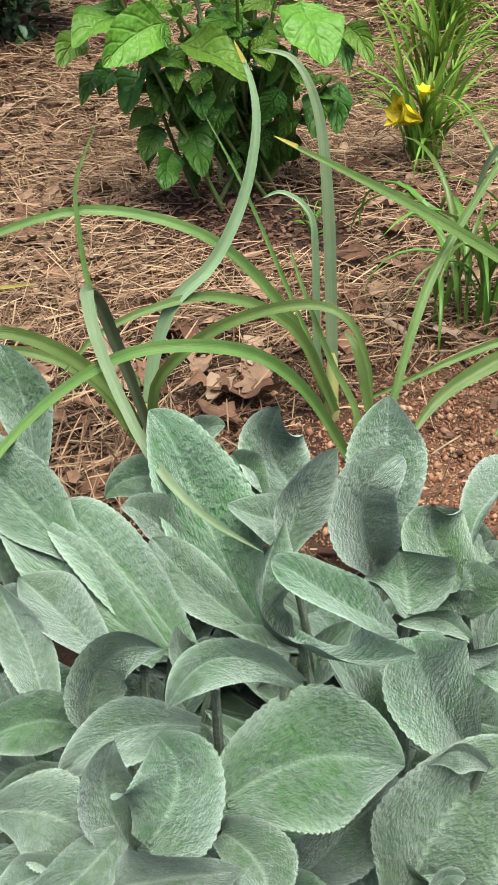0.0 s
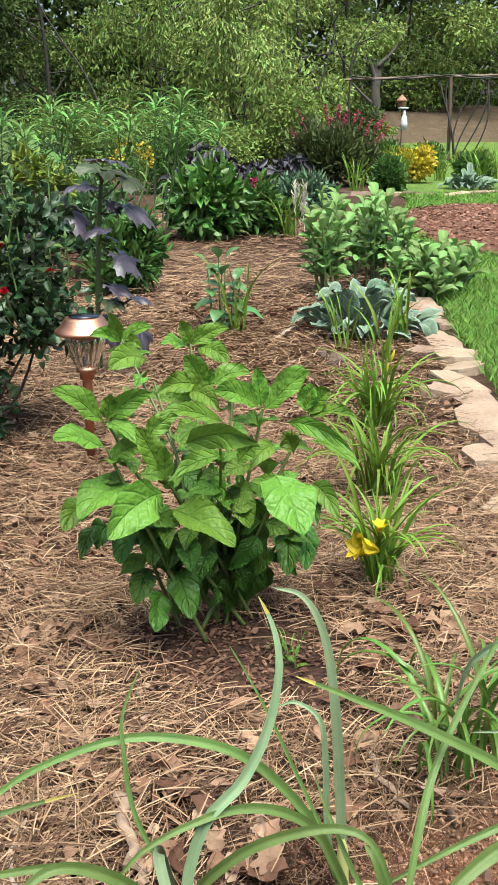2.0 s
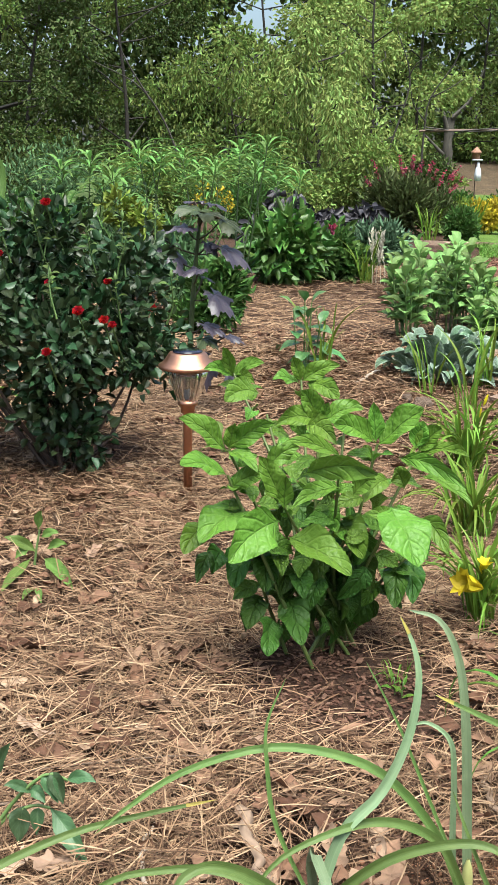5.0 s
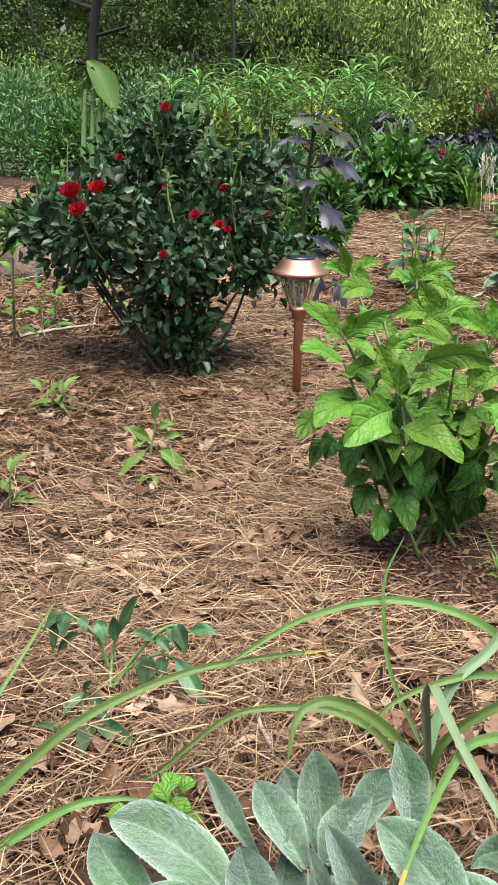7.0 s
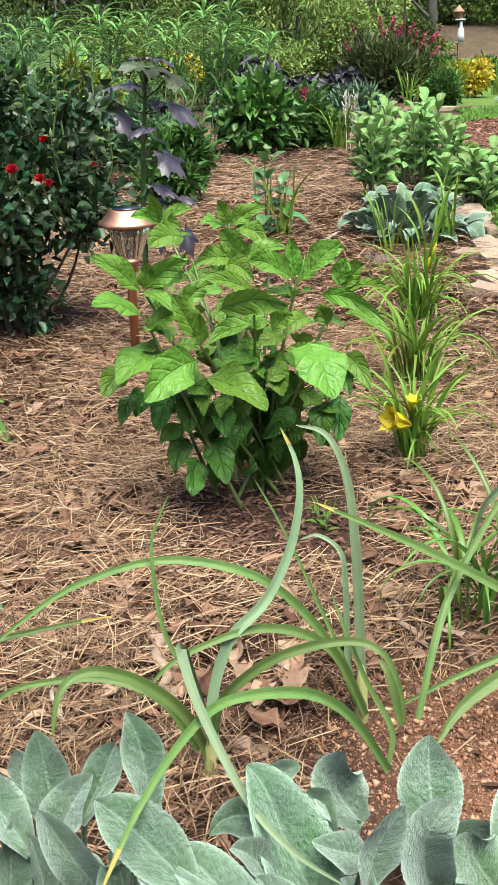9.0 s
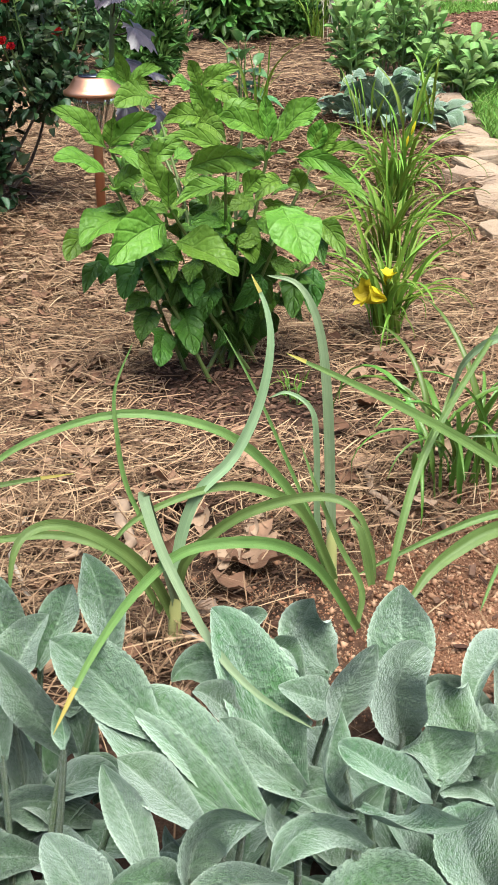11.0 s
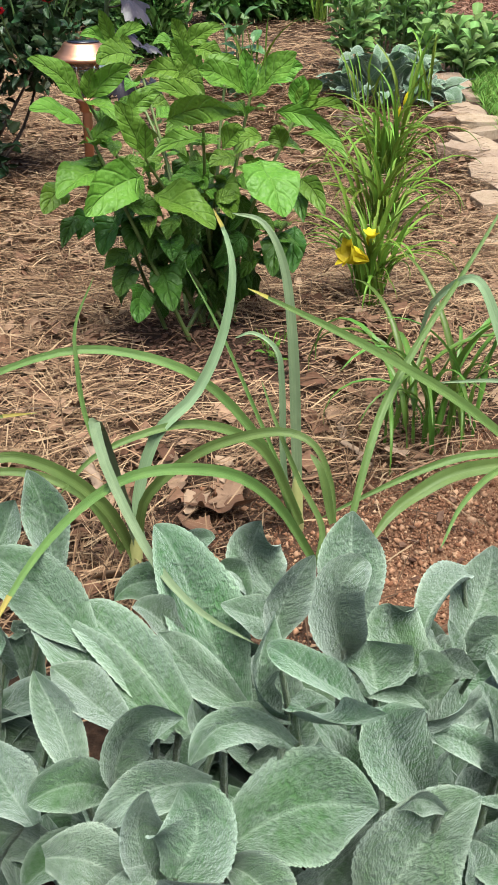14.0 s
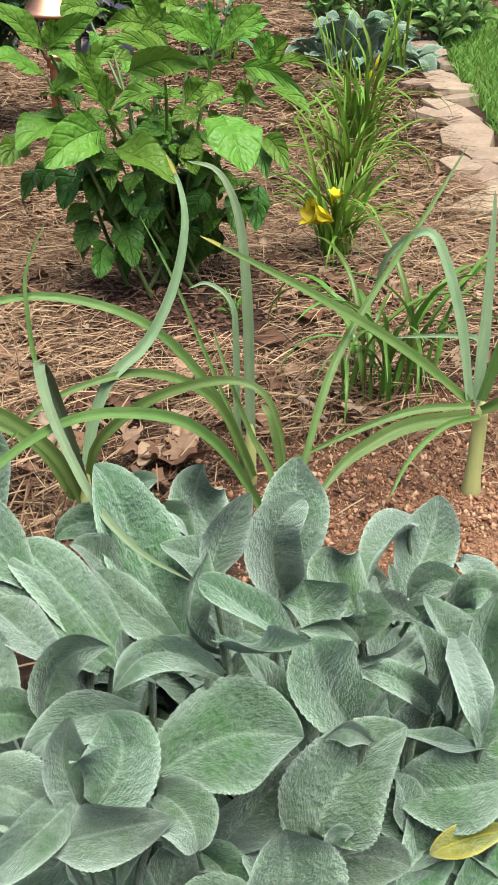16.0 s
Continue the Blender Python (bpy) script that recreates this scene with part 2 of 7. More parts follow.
PURPLE_LEAF = leaf_material("purple_leaf", (0.027, 0.023, 0.034), (0.062, 0.053, 0.075), (0.10, 0.07, 0.09), 0.40, 0.05, veins=6.0, vein_gain=0.3, spec=0.35)
HIBISCUS_GREEN = leaf_material("bronze_green_leaf", (0.035, 0.05, 0.022), (0.075, 0.095, 0.042), (0.08, 0.07, 0.05), 0.35, 0.12)
PEONY = leaf_material("deep_green_leaf", (0.055, 0.143, 0.024), (0.149, 0.308, 0.055), (0.1, 0.2, 0.06), 0.4, 0.15, per_island=True, spec=0.3)
PEONY_ONE = leaf_material("smooth_green_leaf", (0.05, 0.14, 0.04), (0.12, 0.26, 0.07), (0.16, 0.3, 0.1), 0.35, 0.15, spec=0.5)
FRESH = leaf_material("fresh_green_leaf", (0.052, 0.127, 0.023), (0.138, 0.259, 0.057), (0.25, 0.42, 0.15), 0.45, 0.25, per_island=True)
PALE_GREEN = leaf_material("pale_green_leaf", (0.098, 0.195, 0.068), (0.188, 0.315, 0.135), (0.3, 0.45, 0.25), 0.5, 0.2, per_island=True)
GREY_GREEN = leaf_material("grey_green_leaf", (0.096, 0.182, 0.096), (0.192, 0.307, 0.173), (0.25, 0.36, 0.22), 0.55, 0.15, per_island=True)
GAURA_LEAF = leaf_material("bronze_leaf", (0.070, 0.119, 0.035), (0.154, 0.182, 0.063), (0.15, 0.12, 0.07), 0.5, 0.2, per_island=True)
DARK_PURPLE = leaf_material("blackish_leaf", (0.034, 0.033, 0.038), (0.085, 0.077, 0.088), (0.07, 0.06, 0.07), 0.45, 0.05, per_island=True, spec=0.25)
TREE_LEAF = leaf_material("tree_leaf", (0.151, 0.230, 0.048), (0.403, 0.526, 0.134), (0.12, 0.2, 0.06), 0.5, 0.3, per_island=True, hue=0.03, spec=0.12)
TREE_LIGHT = leaf_material("tree_leaf_light", (0.20, 0.29, 0.065), (0.52, 0.64, 0.19), (0.2, 0.3, 0.1), 0.5, 0.35, per_island=True, hue=0.03, spec=0.12)
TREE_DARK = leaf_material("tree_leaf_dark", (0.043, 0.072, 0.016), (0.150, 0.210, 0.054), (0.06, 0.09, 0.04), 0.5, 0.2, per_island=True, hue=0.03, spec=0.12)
YELLOW = leaf_material("yellow_petal", (0.95, 0.72, 0.015), (1.0, 0.88, 0.06), (1.0, 0.8, 0.1), 0.5, 0.3, veins=5.0, vein_gain=0.2, hue=0.01)
LIME = leaf_material("lime_leaf", (0.13, 0.21, 0.02), (0.30, 0.37, 0.06), (0.3, 0.35, 0.1), 0.5, 0.25, per_island=True)
YELLOW_BULK = leaf_material("yellow_flower", (0.55, 0.42, 0.02), (0.75, 0.6, 0.06), (0.7, 0.6, 0.1), 0.5, 0.3, per_island=True, hue=0.01)
RED = leaf_material("red_petal", (0.42, 0.008, 0.015), (0.60, 0.02, 0.035), (0.5, 0.01, 0.02), 0.45, 0.15, veins=0.0, hue=0.01)
PINK = leaf_material("pink_flower", (0.42, 0.04, 0.10), (0.62, 0.12, 0.2), (0.6, 0.2, 0.3), 0.5, 0.3, per_island=True, hue=0.015)
BUFF = leaf_material("buff_plume", (0.85, 0.78, 0.6), (0.98, 0.92, 0.78), (0.6, 0.5, 0.35), 0.7, 0.3, per_island=True)
GREEN_STEM = stem_material("green_stem", (0.10, 0.20, 0.05), (0.2, 0.30, 0.09))
SHRUB_STEM = stem_material("shrub_stem", (0.09, 0.15, 0.03), (0.18, 0.22, 0.06))
DARK_WOOD = stem_material("dark_woody_stem", (0.03, 0.018, 0.013), (0.085, 0.05, 0.035), 0.8)
DARK_STEM = stem_material("dark_green_stem", (0.04, 0.075, 0.025), (0.09, 0.13, 0.045))
RED_STEM = stem_material("reddish_stem", (0.10, 0.04, 0.03), (0.14, 0.12, 0.05))
WOODY = stem_material("woody_stem", (0.09, 0.055, 0.035), (0.2, 0.13, 0.085), 0.8)
BARK = stem_material("bark", (0.015, 0.012, 0.009), (0.06, 0.05, 0.04), 0.9, 12.0)
GREY_BARK = stem_material("grey_bark", (0.012, 0.011, 0.009), (0.14, 0.125, 0.10), 0.9, 22.0)
STRIP = stem_material("bark_strip", (0.22, 0.14, 0.09), (0.42, 0.29, 0.2), 0.8, 30.0)
STICK = stem_material("bleached_stick", (0.30, 0.23, 0.17), (0.52, 0.44, 0.36), 0.8, 30.0)
NEEDLE = litter_material("pine_needle", [(0.0, (0.055, 0.028, 0.016)), (0.35, (0.18, 0.104, 0.06)), (0.7, (0.33, 0.203, 0.12)), (1.0, (0.49, 0.34, 0.21))], 0.6, 20.0)
DRY_LEAF = litter_material("dry_leaf", [(0.0, (0.09, 0.042, 0.026)), (0.35, (0.20, 0.105, 0.065)), (0.75, (0.27, 0.15, 0.095)), (1.0, (0.36, 0.235, 0.155))], 0.6, 60.0, per_island=False, through=0.12)
LITTER = litter_material("leaf_fragment", [(0.0, (0.09, 0.042, 0.026)), (0.35, (0.20, 0.105, 0.065)), (0.75, (0.31, 0.18, 0.115)), (1.0, (0.47, 0.33, 0.225))], 0.7, 60.0)
CHIP = litter_material("bark_chip", [(0.0, (0.07, 0.038, 0.025)), (0.4, (0.19, 0.10, 0.062)), (0.8, (0.33, 0.195, 0.12)), (1.0, (0.48, 0.35, 0.25))], 0.85, 60.0)
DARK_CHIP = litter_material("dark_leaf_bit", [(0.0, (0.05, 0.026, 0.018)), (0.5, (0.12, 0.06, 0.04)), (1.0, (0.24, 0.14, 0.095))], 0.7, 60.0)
CLAY = litter_material("clay_crumb", [(0.0, (0.19, 0.082, 0.046)), (0.5, (0.38, 0.19, 0.112)), (1.0, (0.58, 0.36, 0.23))], 0.95, 80.0)
RED_MULCH = litter_material("red_mulch_chip", [(0.0, (0.09, 0.04, 0.027)), (0.5, (0.20, 0.095, 0.062)), (1.0, (0.36, 0.21, 0.15))], 0.9, 40.0)
SOIL = earth_material("bed_soil", clay=True, stops=[(0.3, (0.02, 0.011, 0.008)), (0.5, (0.075, 0.04, 0.025)), (0.72, (0.22, 0.125, 0.075))])
LAWN_SOIL = earth_material("lawn_thatch", [(0.25, (0.06, 0.10, 0.02)), (0.5, (0.12, 0.2, 0.035)), (0.8, (0.22, 0.28, 0.07))], 3.0, 60.0)
MULCH_SOIL = earth_material("red_mulch", [(0.25, (0.05, 0.02, 0.014)), (0.5, (0.14, 0.062, 0.04)), (0.8, (0.25, 0.13, 0.09))], 5.0, 45.0)
STONE = earth_material("flagstone", [(0.25, (0.22, 0.145, 0.10)), (0.5, (0.38, 0.27, 0.195)), (0.75, (0.50, 0.39, 0.295))], 9.0, 80.0, 0.5, vary=0.22)
BANK_EARTH = earth_material("bank_earth", [(0.3, (0.035, 0.034, 0.015)), (0.5, (0.10, 0.07, 0.042)), (0.75, (0.22, 0.155, 0.10))], 4.0, 22.0)
PALE_STONE = earth_material("pale_stone", [(0.25, (0.40, 0.28, 0.17)), (0.5, (0.60, 0.46, 0.30)), (0.75, (0.75, 0.62, 0.45))], 12.0, 80.0, 0.5)
ROCK = earth_material("brown_rock", [(0.2, (0.08, 0.055, 0.04)), (0.5, (0.17, 0.12, 0.09)), (0.8, (0.3, 0.23, 0.18))], 8.0, 60.0, 0.7)


def simple(name, colour, rough, metal=0.0, scale=40.0, vary=0.25, bump=0.1, **sockets):
    m = Nodes(name, rough, Metallic=metal, **sockets)
    n = m.noise(m.coords("Object"), scale, 4.0)
    m.colour(m.mix(n, tuple(c * (1 - vary) for c in colour), tuple(min(1, c * (1 + vary)) for c in colour)))
    m.put(m.bsdf, "Roughness", span(m, n, max(0.05, rough - 0.08), min(1, rough + 0.12)))
    if bump:
        m.bump(m.noise(m.coords("Object"), scale * 4, 3.0), bump, 0.001)
    return m.mat


COPPER = simple("brushed_copper", (0.78, 0.40, 0.26), 0.38, 1.0, 160.0, 0.06, 0.0)
SOLAR = simple("solar_cell", (0.012, 0.014, 0.03), 0.12, 0.0, 60.0, 0.3, 0.0)
BLACK_PLASTIC = simple("black_plastic", (0.014, 0.014, 0.016), 0.55)
WHITE_PLASTIC = simple("white_plastic", (0.72, 0.75, 0.78), 0.4)
TERRACOTTA = simple("painted_orange_wood", (0.36, 0.18, 0.11), 0.7)
RUST = simple("rusty_pipe", (0.16, 0.10, 0.075), 0.7, 0.3, 12.0, 0.4)
GLASS = Nodes("ribbed_glass", 0.06, Transmission_Weight=1.0, IOR=1.45).mat


# ---- mesh helpers ----
def mesh_from(name, v, f, mat, uv=None, smooth=True):
    me = bpy.data.meshes.new(name)
    v = np.asarray(v, float)
    f = np.asarray(f, np.int32)
    k = f.shape[1]
    me.vertices.add(len(v))
    me.vertices.foreach_set("co", v.ravel())
    me.loops.add(f.size)
    me.loops.foreach_set("vertex_index", f.ravel())
    me.polygons.add(len(f))
    me.polygons.foreach_set("loop_start", np.arange(len(f), dtype=np.int32) * k)
    me.polygons.foreach_set("use_smooth", np.full(len(f), smooth))
    if uv is not None:
        layer = me.uv_layers.new(name="UVMap")
        layer.data.foreach_set("uv", np.asarray(uv, float)[f.ravel()].ravel())
    me.materials.append(mat)
    me.update(calc_edges=True)
    return me


class Heap:
    """Gathers many quads into one mesh."""

    def __init__(self):
        self.v, self.f, self.uv, self.n = [], [], [], 0

    def add(self, v, f, uv=None):
        self.v.append(v)
        self.f.append(f + self.n)
        self.uv.append(uv if uv is not None else np.full((len(v), 2), 0.3))
        self.n += len(v)

    def mesh(self, name, mat, smooth=True):
        return mesh_from(name, np.concatenate(self.v), np.concatenate(self.f), mat, np.concatenate(self.uv), smooth)


def unit(a):
    return a / np.maximum(np.linalg.norm(a, axis=-1, keepdims=True), 1e-9)


def grid_faces(nu, nv):
    i, j = np.meshgrid(np.arange(nu), np.arange(nv), indexing="ij")
    a = (i * (nv + 1) + j).ravel()
    return np.stack([a, a + 1, a + nv + 2, a + nv + 1], 1)


def spine(points, n):
    """A smooth line of n points through the given ones."""
    p = np.asarray(points, float)
    p = np.vstack([2 * p[0] - p[1], p, 2 * p[-1] - p[-2]])
    out = []
    for s in np.linspace(0, len(p) - 3 - 1e-6, n):
        i, t = int(s), s - int(s)
        a, b, c, d = p[i:i + 4]
        out.append(0.5 * (2 * b + (c - a) * t + (2 * a - 5 * b + 4 * c - d) * t * t + (3 * b - a - 3 * c + d) * t ** 3))
    return np.array(out)


def arc(p0, p2, lift, n):
    """A line from p0 to p2, its middle lifted."""
    p0, p2 = np.asarray(p0, float), np.asarray(p2, float)
    mid = (p0 + p2) / 2 + np.array((0, 0, 2 * lift))
    s = np.linspace(0, 1, n)[:, None]
    return (1 - s) ** 2 * p0 + 2 * s * (1 - s) * mid + s * s * p2


def blade(line, half, hint, nv=4, cup=0.2, ruffle=0.0, waves=2.0, phase=0.0, thick=0.0, teeth=0.0, pucker=0.0, crease=0.0, buckle=0.0):
    """A leaf along a line: half widths, a way that its face looks, folded by cup, wavy at the rim by ruffle."""
    n = len(line)
    tang = unit(np.gradient(line, axis=0))
    side = unit(np.cross(tang, np.broadcast_to(np.asarray(hint, float), tang.shape)))
    norm = np.cross(side, tang)
    s = np.linspace(0, 1, n)[:, None]
    u = np.linspace(-1, 1, nv + 1)[None, :]
    w = np.asarray(half)[:, None]
    wobble = 1 + teeth * np.sin(s * 95 + phase) * (np.abs(u) > 0.99)
    rise = cup * w * (u * u) + ruffle * w * np.sin(waves * 6.283 * s + phase + (u > 0) * 1.9) * u * u
    rise = rise + pucker * w * np.sin(s * 31 + np.abs(u) * 5 + phase) * np.cos(u * 9 + phase) * (1 - u ** 4)
    rise = rise + buckle * w * (np.sin(5.5 * s + 2.1 * u + phase * 1.7) + 0.6 * np.sin(9.0 * s - 2.6 * u + phase * 2.9))
    rise = rise - crease * w * np.exp(-(u * 3.5) ** 2)
    shrink = 1 - 0.25 * abs(cup) * np.abs(u)
    v = line[:, None, :] + side[:, None, :] * (u * w * wobble * shrink)[..., None] + norm[:, None, :] * rise[..., None]
    uv = np.stack(np.broadcast_arrays((u + 1) / 2, s), -1).reshape(-1, 2)
    f = grid_faces(n - 1, nv)
    v0 = v.reshape(-1, 3)
    if thick:
        under = (v - norm[:, None, :] * (thick * (1 - u ** 6) * np.minimum(1, w / (0.2 * w.max())))[..., None]).reshape(-1, 3)
        return np.vstack([v0, under]), np.vstack([f, f[:, ::-1] + len(v0)]), np.vstack([uv, uv])
    return v0, f, uv


def tube(line, radii, sides=6):
    line = np.asarray(line, float)
    n = len(line)
    tang = unit(np.gradient(line, axis=0))
    ref = np.array((0.31, 0.17, 0.05)) if abs(tang[0, 2]) > 0.8 else np.array((0.02, 0.05, 1.0))
    a = unit(np.cross(tang, np.broadcast_to(ref, tang.shape)))
    b = np.cross(tang, a)
    ang = np.linspace(0, 2 * math.pi, sides + 1)
    r = np.broadcast_to(np.asarray(radii, float), (n,))[:, None, None]
    v = line[:, None, :] + r * (np.cos(ang)[None, :, None] * a[:, None, :] + np.sin(ang)[None, :, None] * b[:, None, :])
    uv = np.stack(np.broadcast_arrays(np.linspace(0, 1, sides + 1)[None, :], np.linspace(0, 1, n)[:, None]), -1).reshape(-1, 2)
    return v.reshape(-1, 3), grid_faces(n - 1, sides), uv


def lathe(profile, sides=32, flute=0.0, flutes=16):
    p = np.asarray(profile, float)
    ang = np.linspace(0, 2 * math.pi, sides + 1)
    r = p[:, 0][:, None] * (1 + flute * np.cos(ang * flutes))[None, :]
    v = np.stack([r * np.cos(ang), r * np.sin(ang), np.broadcast_to(p[:, 1][:, None], r.shape)], -1).reshape(-1, 3)
    return v, grid_faces(len(p) - 1, sides)[:, ::-1]


def thing(name, at, label, category, group="", kind=""):
    ob = new(name)
    ob.empty_display_size = 0.02
    ob.matrix_world = pose(*at)
    return tagged(ob, label, category, group, kind)


def part(name, geo, mat, parent, label="", at=None, smooth=True):
    """One mesh under a thing; geo is in world metres unless at gives its own pose."""
    v, f = np.asarray(geo[0], float), geo[1]
    if at is None:
        base = np.array(parent.matrix_world.translation if parent.parent is None else parent.parent.matrix_world.translation)
        v = v - base
    ob = new(name, mesh_from(name, v, f, mat, geo[2] if len(geo) > 2 else None, smooth))
    ob.parent = parent
    if at is not None:
        ob.matrix_basis = at
    return tagged(ob, label)


def piece(name, me, parent, m):
    ob = new(name, me)
    ob.parent, ob.matrix_basis = parent, m
    return ob


def solo(name, me, m, label, category, group="", kind=""):
    ob = new(name, me)
    ob.matrix_world = m
    return tagged(ob, label, category, group, kind)


def ovate(n, peak=0.38, point=1.0, stalk=0.0):
    s = np.linspace(0, 1, n)
    t = np.clip((s - stalk) / (1 - stalk), 0, 1)
    w = np.where(t < peak, np.clip(np.sin(t / peak * math.pi / 2), 0, 1) ** 0.75, np.clip(np.cos((t - peak) / (1 - peak) * math.pi / 2), 0, 1) ** point)
    return np.maximum(w, 0.05)


def scatter_leaves(centres, ways, length, width, rnd, bend=0.15):
    """Many small leaves, each two quads folded along the middle."""
    n = len(centres)
    ways = unit(ways)
    side = unit(np.cross(ways, unit(rnd.normal(size=(n, 3)))))
    norm = np.cross(side, ways)
    ln = (length * rnd.uniform(0.7, 1.25, n))[:, None]
    wd = (width * rnd.uniform(0.7, 1.25, n))[:, None] / 2
    low, high = centres + ways * ln * 0.32 + norm * ln * bend, centres + ways * ln * 0.68 + norm * ln * bend * 0.8
    tip = centres + ways * ln - norm * ln * bend * 0.5
    v = np.stack([centres, low + side * wd + norm * wd * 0.3, high + side * wd * 0.85 + norm * wd * 0.2, tip, high - side * wd * 0.85 + norm * wd * 0.2, low - side * wd + norm * wd * 0.3], 1).reshape(-1, 3)
    k = (np.arange(n) * 6)[:, None]
    f = np.concatenate([k + [[0, 1, 2, 3]], k + [[3, 4, 5, 0]]])
    uv = np.tile(np.array([(0.5, 0), (1, 0.32), (0.93, 0.68), (0.5, 1), (0.07, 0.68), (0, 0.32)]), (n, 1))
    return v, f, uv


def leaf_mesh(name, length, width, mat, n=7, nv=4, peak=0.38, point=1.0, droop=0.1, cup=0.25, ruffle=0.1, phase=0.0, stalk=0.12, pucker=0.0, teeth=0.0):
    """One leaf that grows from the origin along +y, its face up."""
    s = np.linspace(0, 1, n)
    line = np.stack([0 * s, length * s, length * (0.12 * np.sin(s * 3) - droop * s * s)], 1)
    return mesh_from(name, *blade(line, width / 2 * ovate(n, peak, point, stalk), (0, 0, 1), nv, cup, ruffle, 1.5, phase, 0, teeth, pucker)[:2], mat,
                     blade(line, width / 2 * ovate(n, peak, point, stalk), (0, 0, 1), nv)[2])


def aim(at, way, up=(0, 0, 1), scale=1.0):
    """The pose of a leaf mesh at a point, growing along way, its face towards up."""
    y = Vector(way).normalized()
    x = y.cross(Vector(up))
    x = x.normalized() if x.length > 1e-5 else Vector((1, 0, 0))
    z = x.cross(y)
    m = Matrix((x, y, z)).transposed().to_4x4()
    return Matrix.Translation(Vector(at)) @ m @ Matrix.Diagonal((scale, scale, scale, 1))


# ---- ground ----
def bed_height(x, y):
    x, y = np.asarray(x, float), np.asarray(y, float)
    near = np.exp(-((x / 4) ** 2 + ((y - 3) / 6) ** 2))
    h = 0.006 * np.sin(5.3 * x + 1.1 * np.sin(3.1 * y)) * np.cos(4.4 * y + 0.8 * x) + 0.003 * np.sin(17 * x + 9 * y) * np.cos(14 * y - 5 * x)
    return h * near


def sheet(name, xs, ys, height, mat, label, category):
    x, y = np.meshgrid(xs, ys, indexing="ij")
    v = np.stack([x, y, height(x, y)], -1).reshape(-1, 3)
    me = mesh_from(name, v, grid_faces(len(xs) - 1, len(ys) - 1)[:, ::-1], mat, None)
    return solo(name, me, Matrix(), label, category, kind="structure")


sheet("ground", np.concatenate([[-400, -120, -40, -12, -5], np.arange(-3, 3.01, 0.04), [5, 12, 40, 120, 400]]),
      np.concatenate([[-300, -60, -15, -4, -1], np.arange(0, 6.01, 0.04), [7, 9, 12, 18, 30, 60, 200, 900]]), bed_height, SOIL, "brown soil bed with pine straw mulch", "ground")

# lawn beside the bed, and the round bed of red mulch in it
def edge_x(y):
    """The line of stones between the bed and the lawn."""
    return 0.47 + 0.099 * np.asarray(y, float) + 0.009 * np.maximum(0, np.asarray(y, float) - 4.5) ** 2


def in_mulch(x, y, grow=1.0):
    return (((x - 2.55) / (1.05 * grow)) ** 2 + ((y - 8.0) / (2.5 * grow)) ** 2) < 1


lawn_y = np.concatenate([np.arange(-6.0, 12.2, 0.3), [14, 16, 18, 20, 22, 24, 26, 28, 30, 60]])
lawn_u = np.linspace(0, 1, 24) ** 1.6
lx = edge_x(np.minimum(lawn_y, 11.5))[None, :] + 0.10 + lawn_u[:, None] * 45
ly = np.broadcast_to(lawn_y[None, :], lx.shape)
lz = 0.014 + 0.006 * np.sin(3 * lx) * np.cos(2.3 * ly) + 0.42 * np.clip((ly - 16) / 5.5, 0, 1)
solo("lawn", mesh_from("lawn", np.stack([lx, ly, lz], -1).reshape(-1, 3), grid_faces(23, len(lawn_y) - 1)[:, ::-1], LAWN_SOIL), Matrix(), "green lawn beside the planting bed", "lawn", kind="structure")
ang = np.linspace(0, 2 * math.pi, 49)
rad = np.linspace(0, 1, 9)[:, None]
rim = 1 + 0.04 * np.sin(5 * ang) + 0.03 * np.sin(11 * ang + 1)
mv = np.stack([2.55 + 1.05 * rad * rim * np.cos(ang), 8.0 + 2.5 * rad * rim * np.sin(ang), 0.05 - 0.022 * rad ** 2 + 0 * ang], -1).reshape(-1, 3)
solo("mulch_bed", mesh_from("mulch_bed", mv, grid_faces(8, 48), MULCH_SOIL), Matrix(), "patch of reddish bark mulch in the lawn", "mulch", kind="structure")

rnd = np.random.default_rng(3)


def chips(n, x, y, size, mat, name, label, z=0.004, flat=0.25):
    """Small broken bits: boxes with every corner moved."""
    c = np.array([(sx, sy, sz) for sx in (-1, 1) for sy in (-1, 1) for sz in (-1, 1)], float)
    q = np.array([(0, 1, 3, 2), (4, 6, 7, 5), (0, 4, 5, 1), (2, 3, 7, 6), (0, 2, 6, 4), (1, 5, 7, 3)])
    dims = size * np.stack([rnd.uniform(0.6, 1.8, n), rnd.uniform(0.4, 1.0, n), rnd.uniform(0.5, 1.2, n) * flat], 1) / 2
    v = c[None] * dims[:, None, :] * rnd.uniform(0.55, 1.2, (n, 8, 3))
    a, t = rnd.uniform(0, 6.283, n), rnd.normal(0, 0.25, n)
    ca, sa = np.cos(a)[:, None], np.sin(a)[:, None]
    zz = v[..., 2] + v[..., 0] * t[:, None]
    vx, vy = v[..., 0] * ca - v[..., 1] * sa, v[..., 0] * sa + v[..., 1] * ca
    v = np.stack([vx + x[:, None], vy + y[:, None], zz + (z + bed_height(x, y) + dims[:, 2])[:, None]], -1).reshape(-1, 3)
    f = (q[None] + (np.arange(n) * 8)[:, None, None]).reshape(-1, 4)
    return solo(name, mesh_from(name, v, f, mat, None, False), Matrix(), label, name.replace("_", " "), kind="stuff")


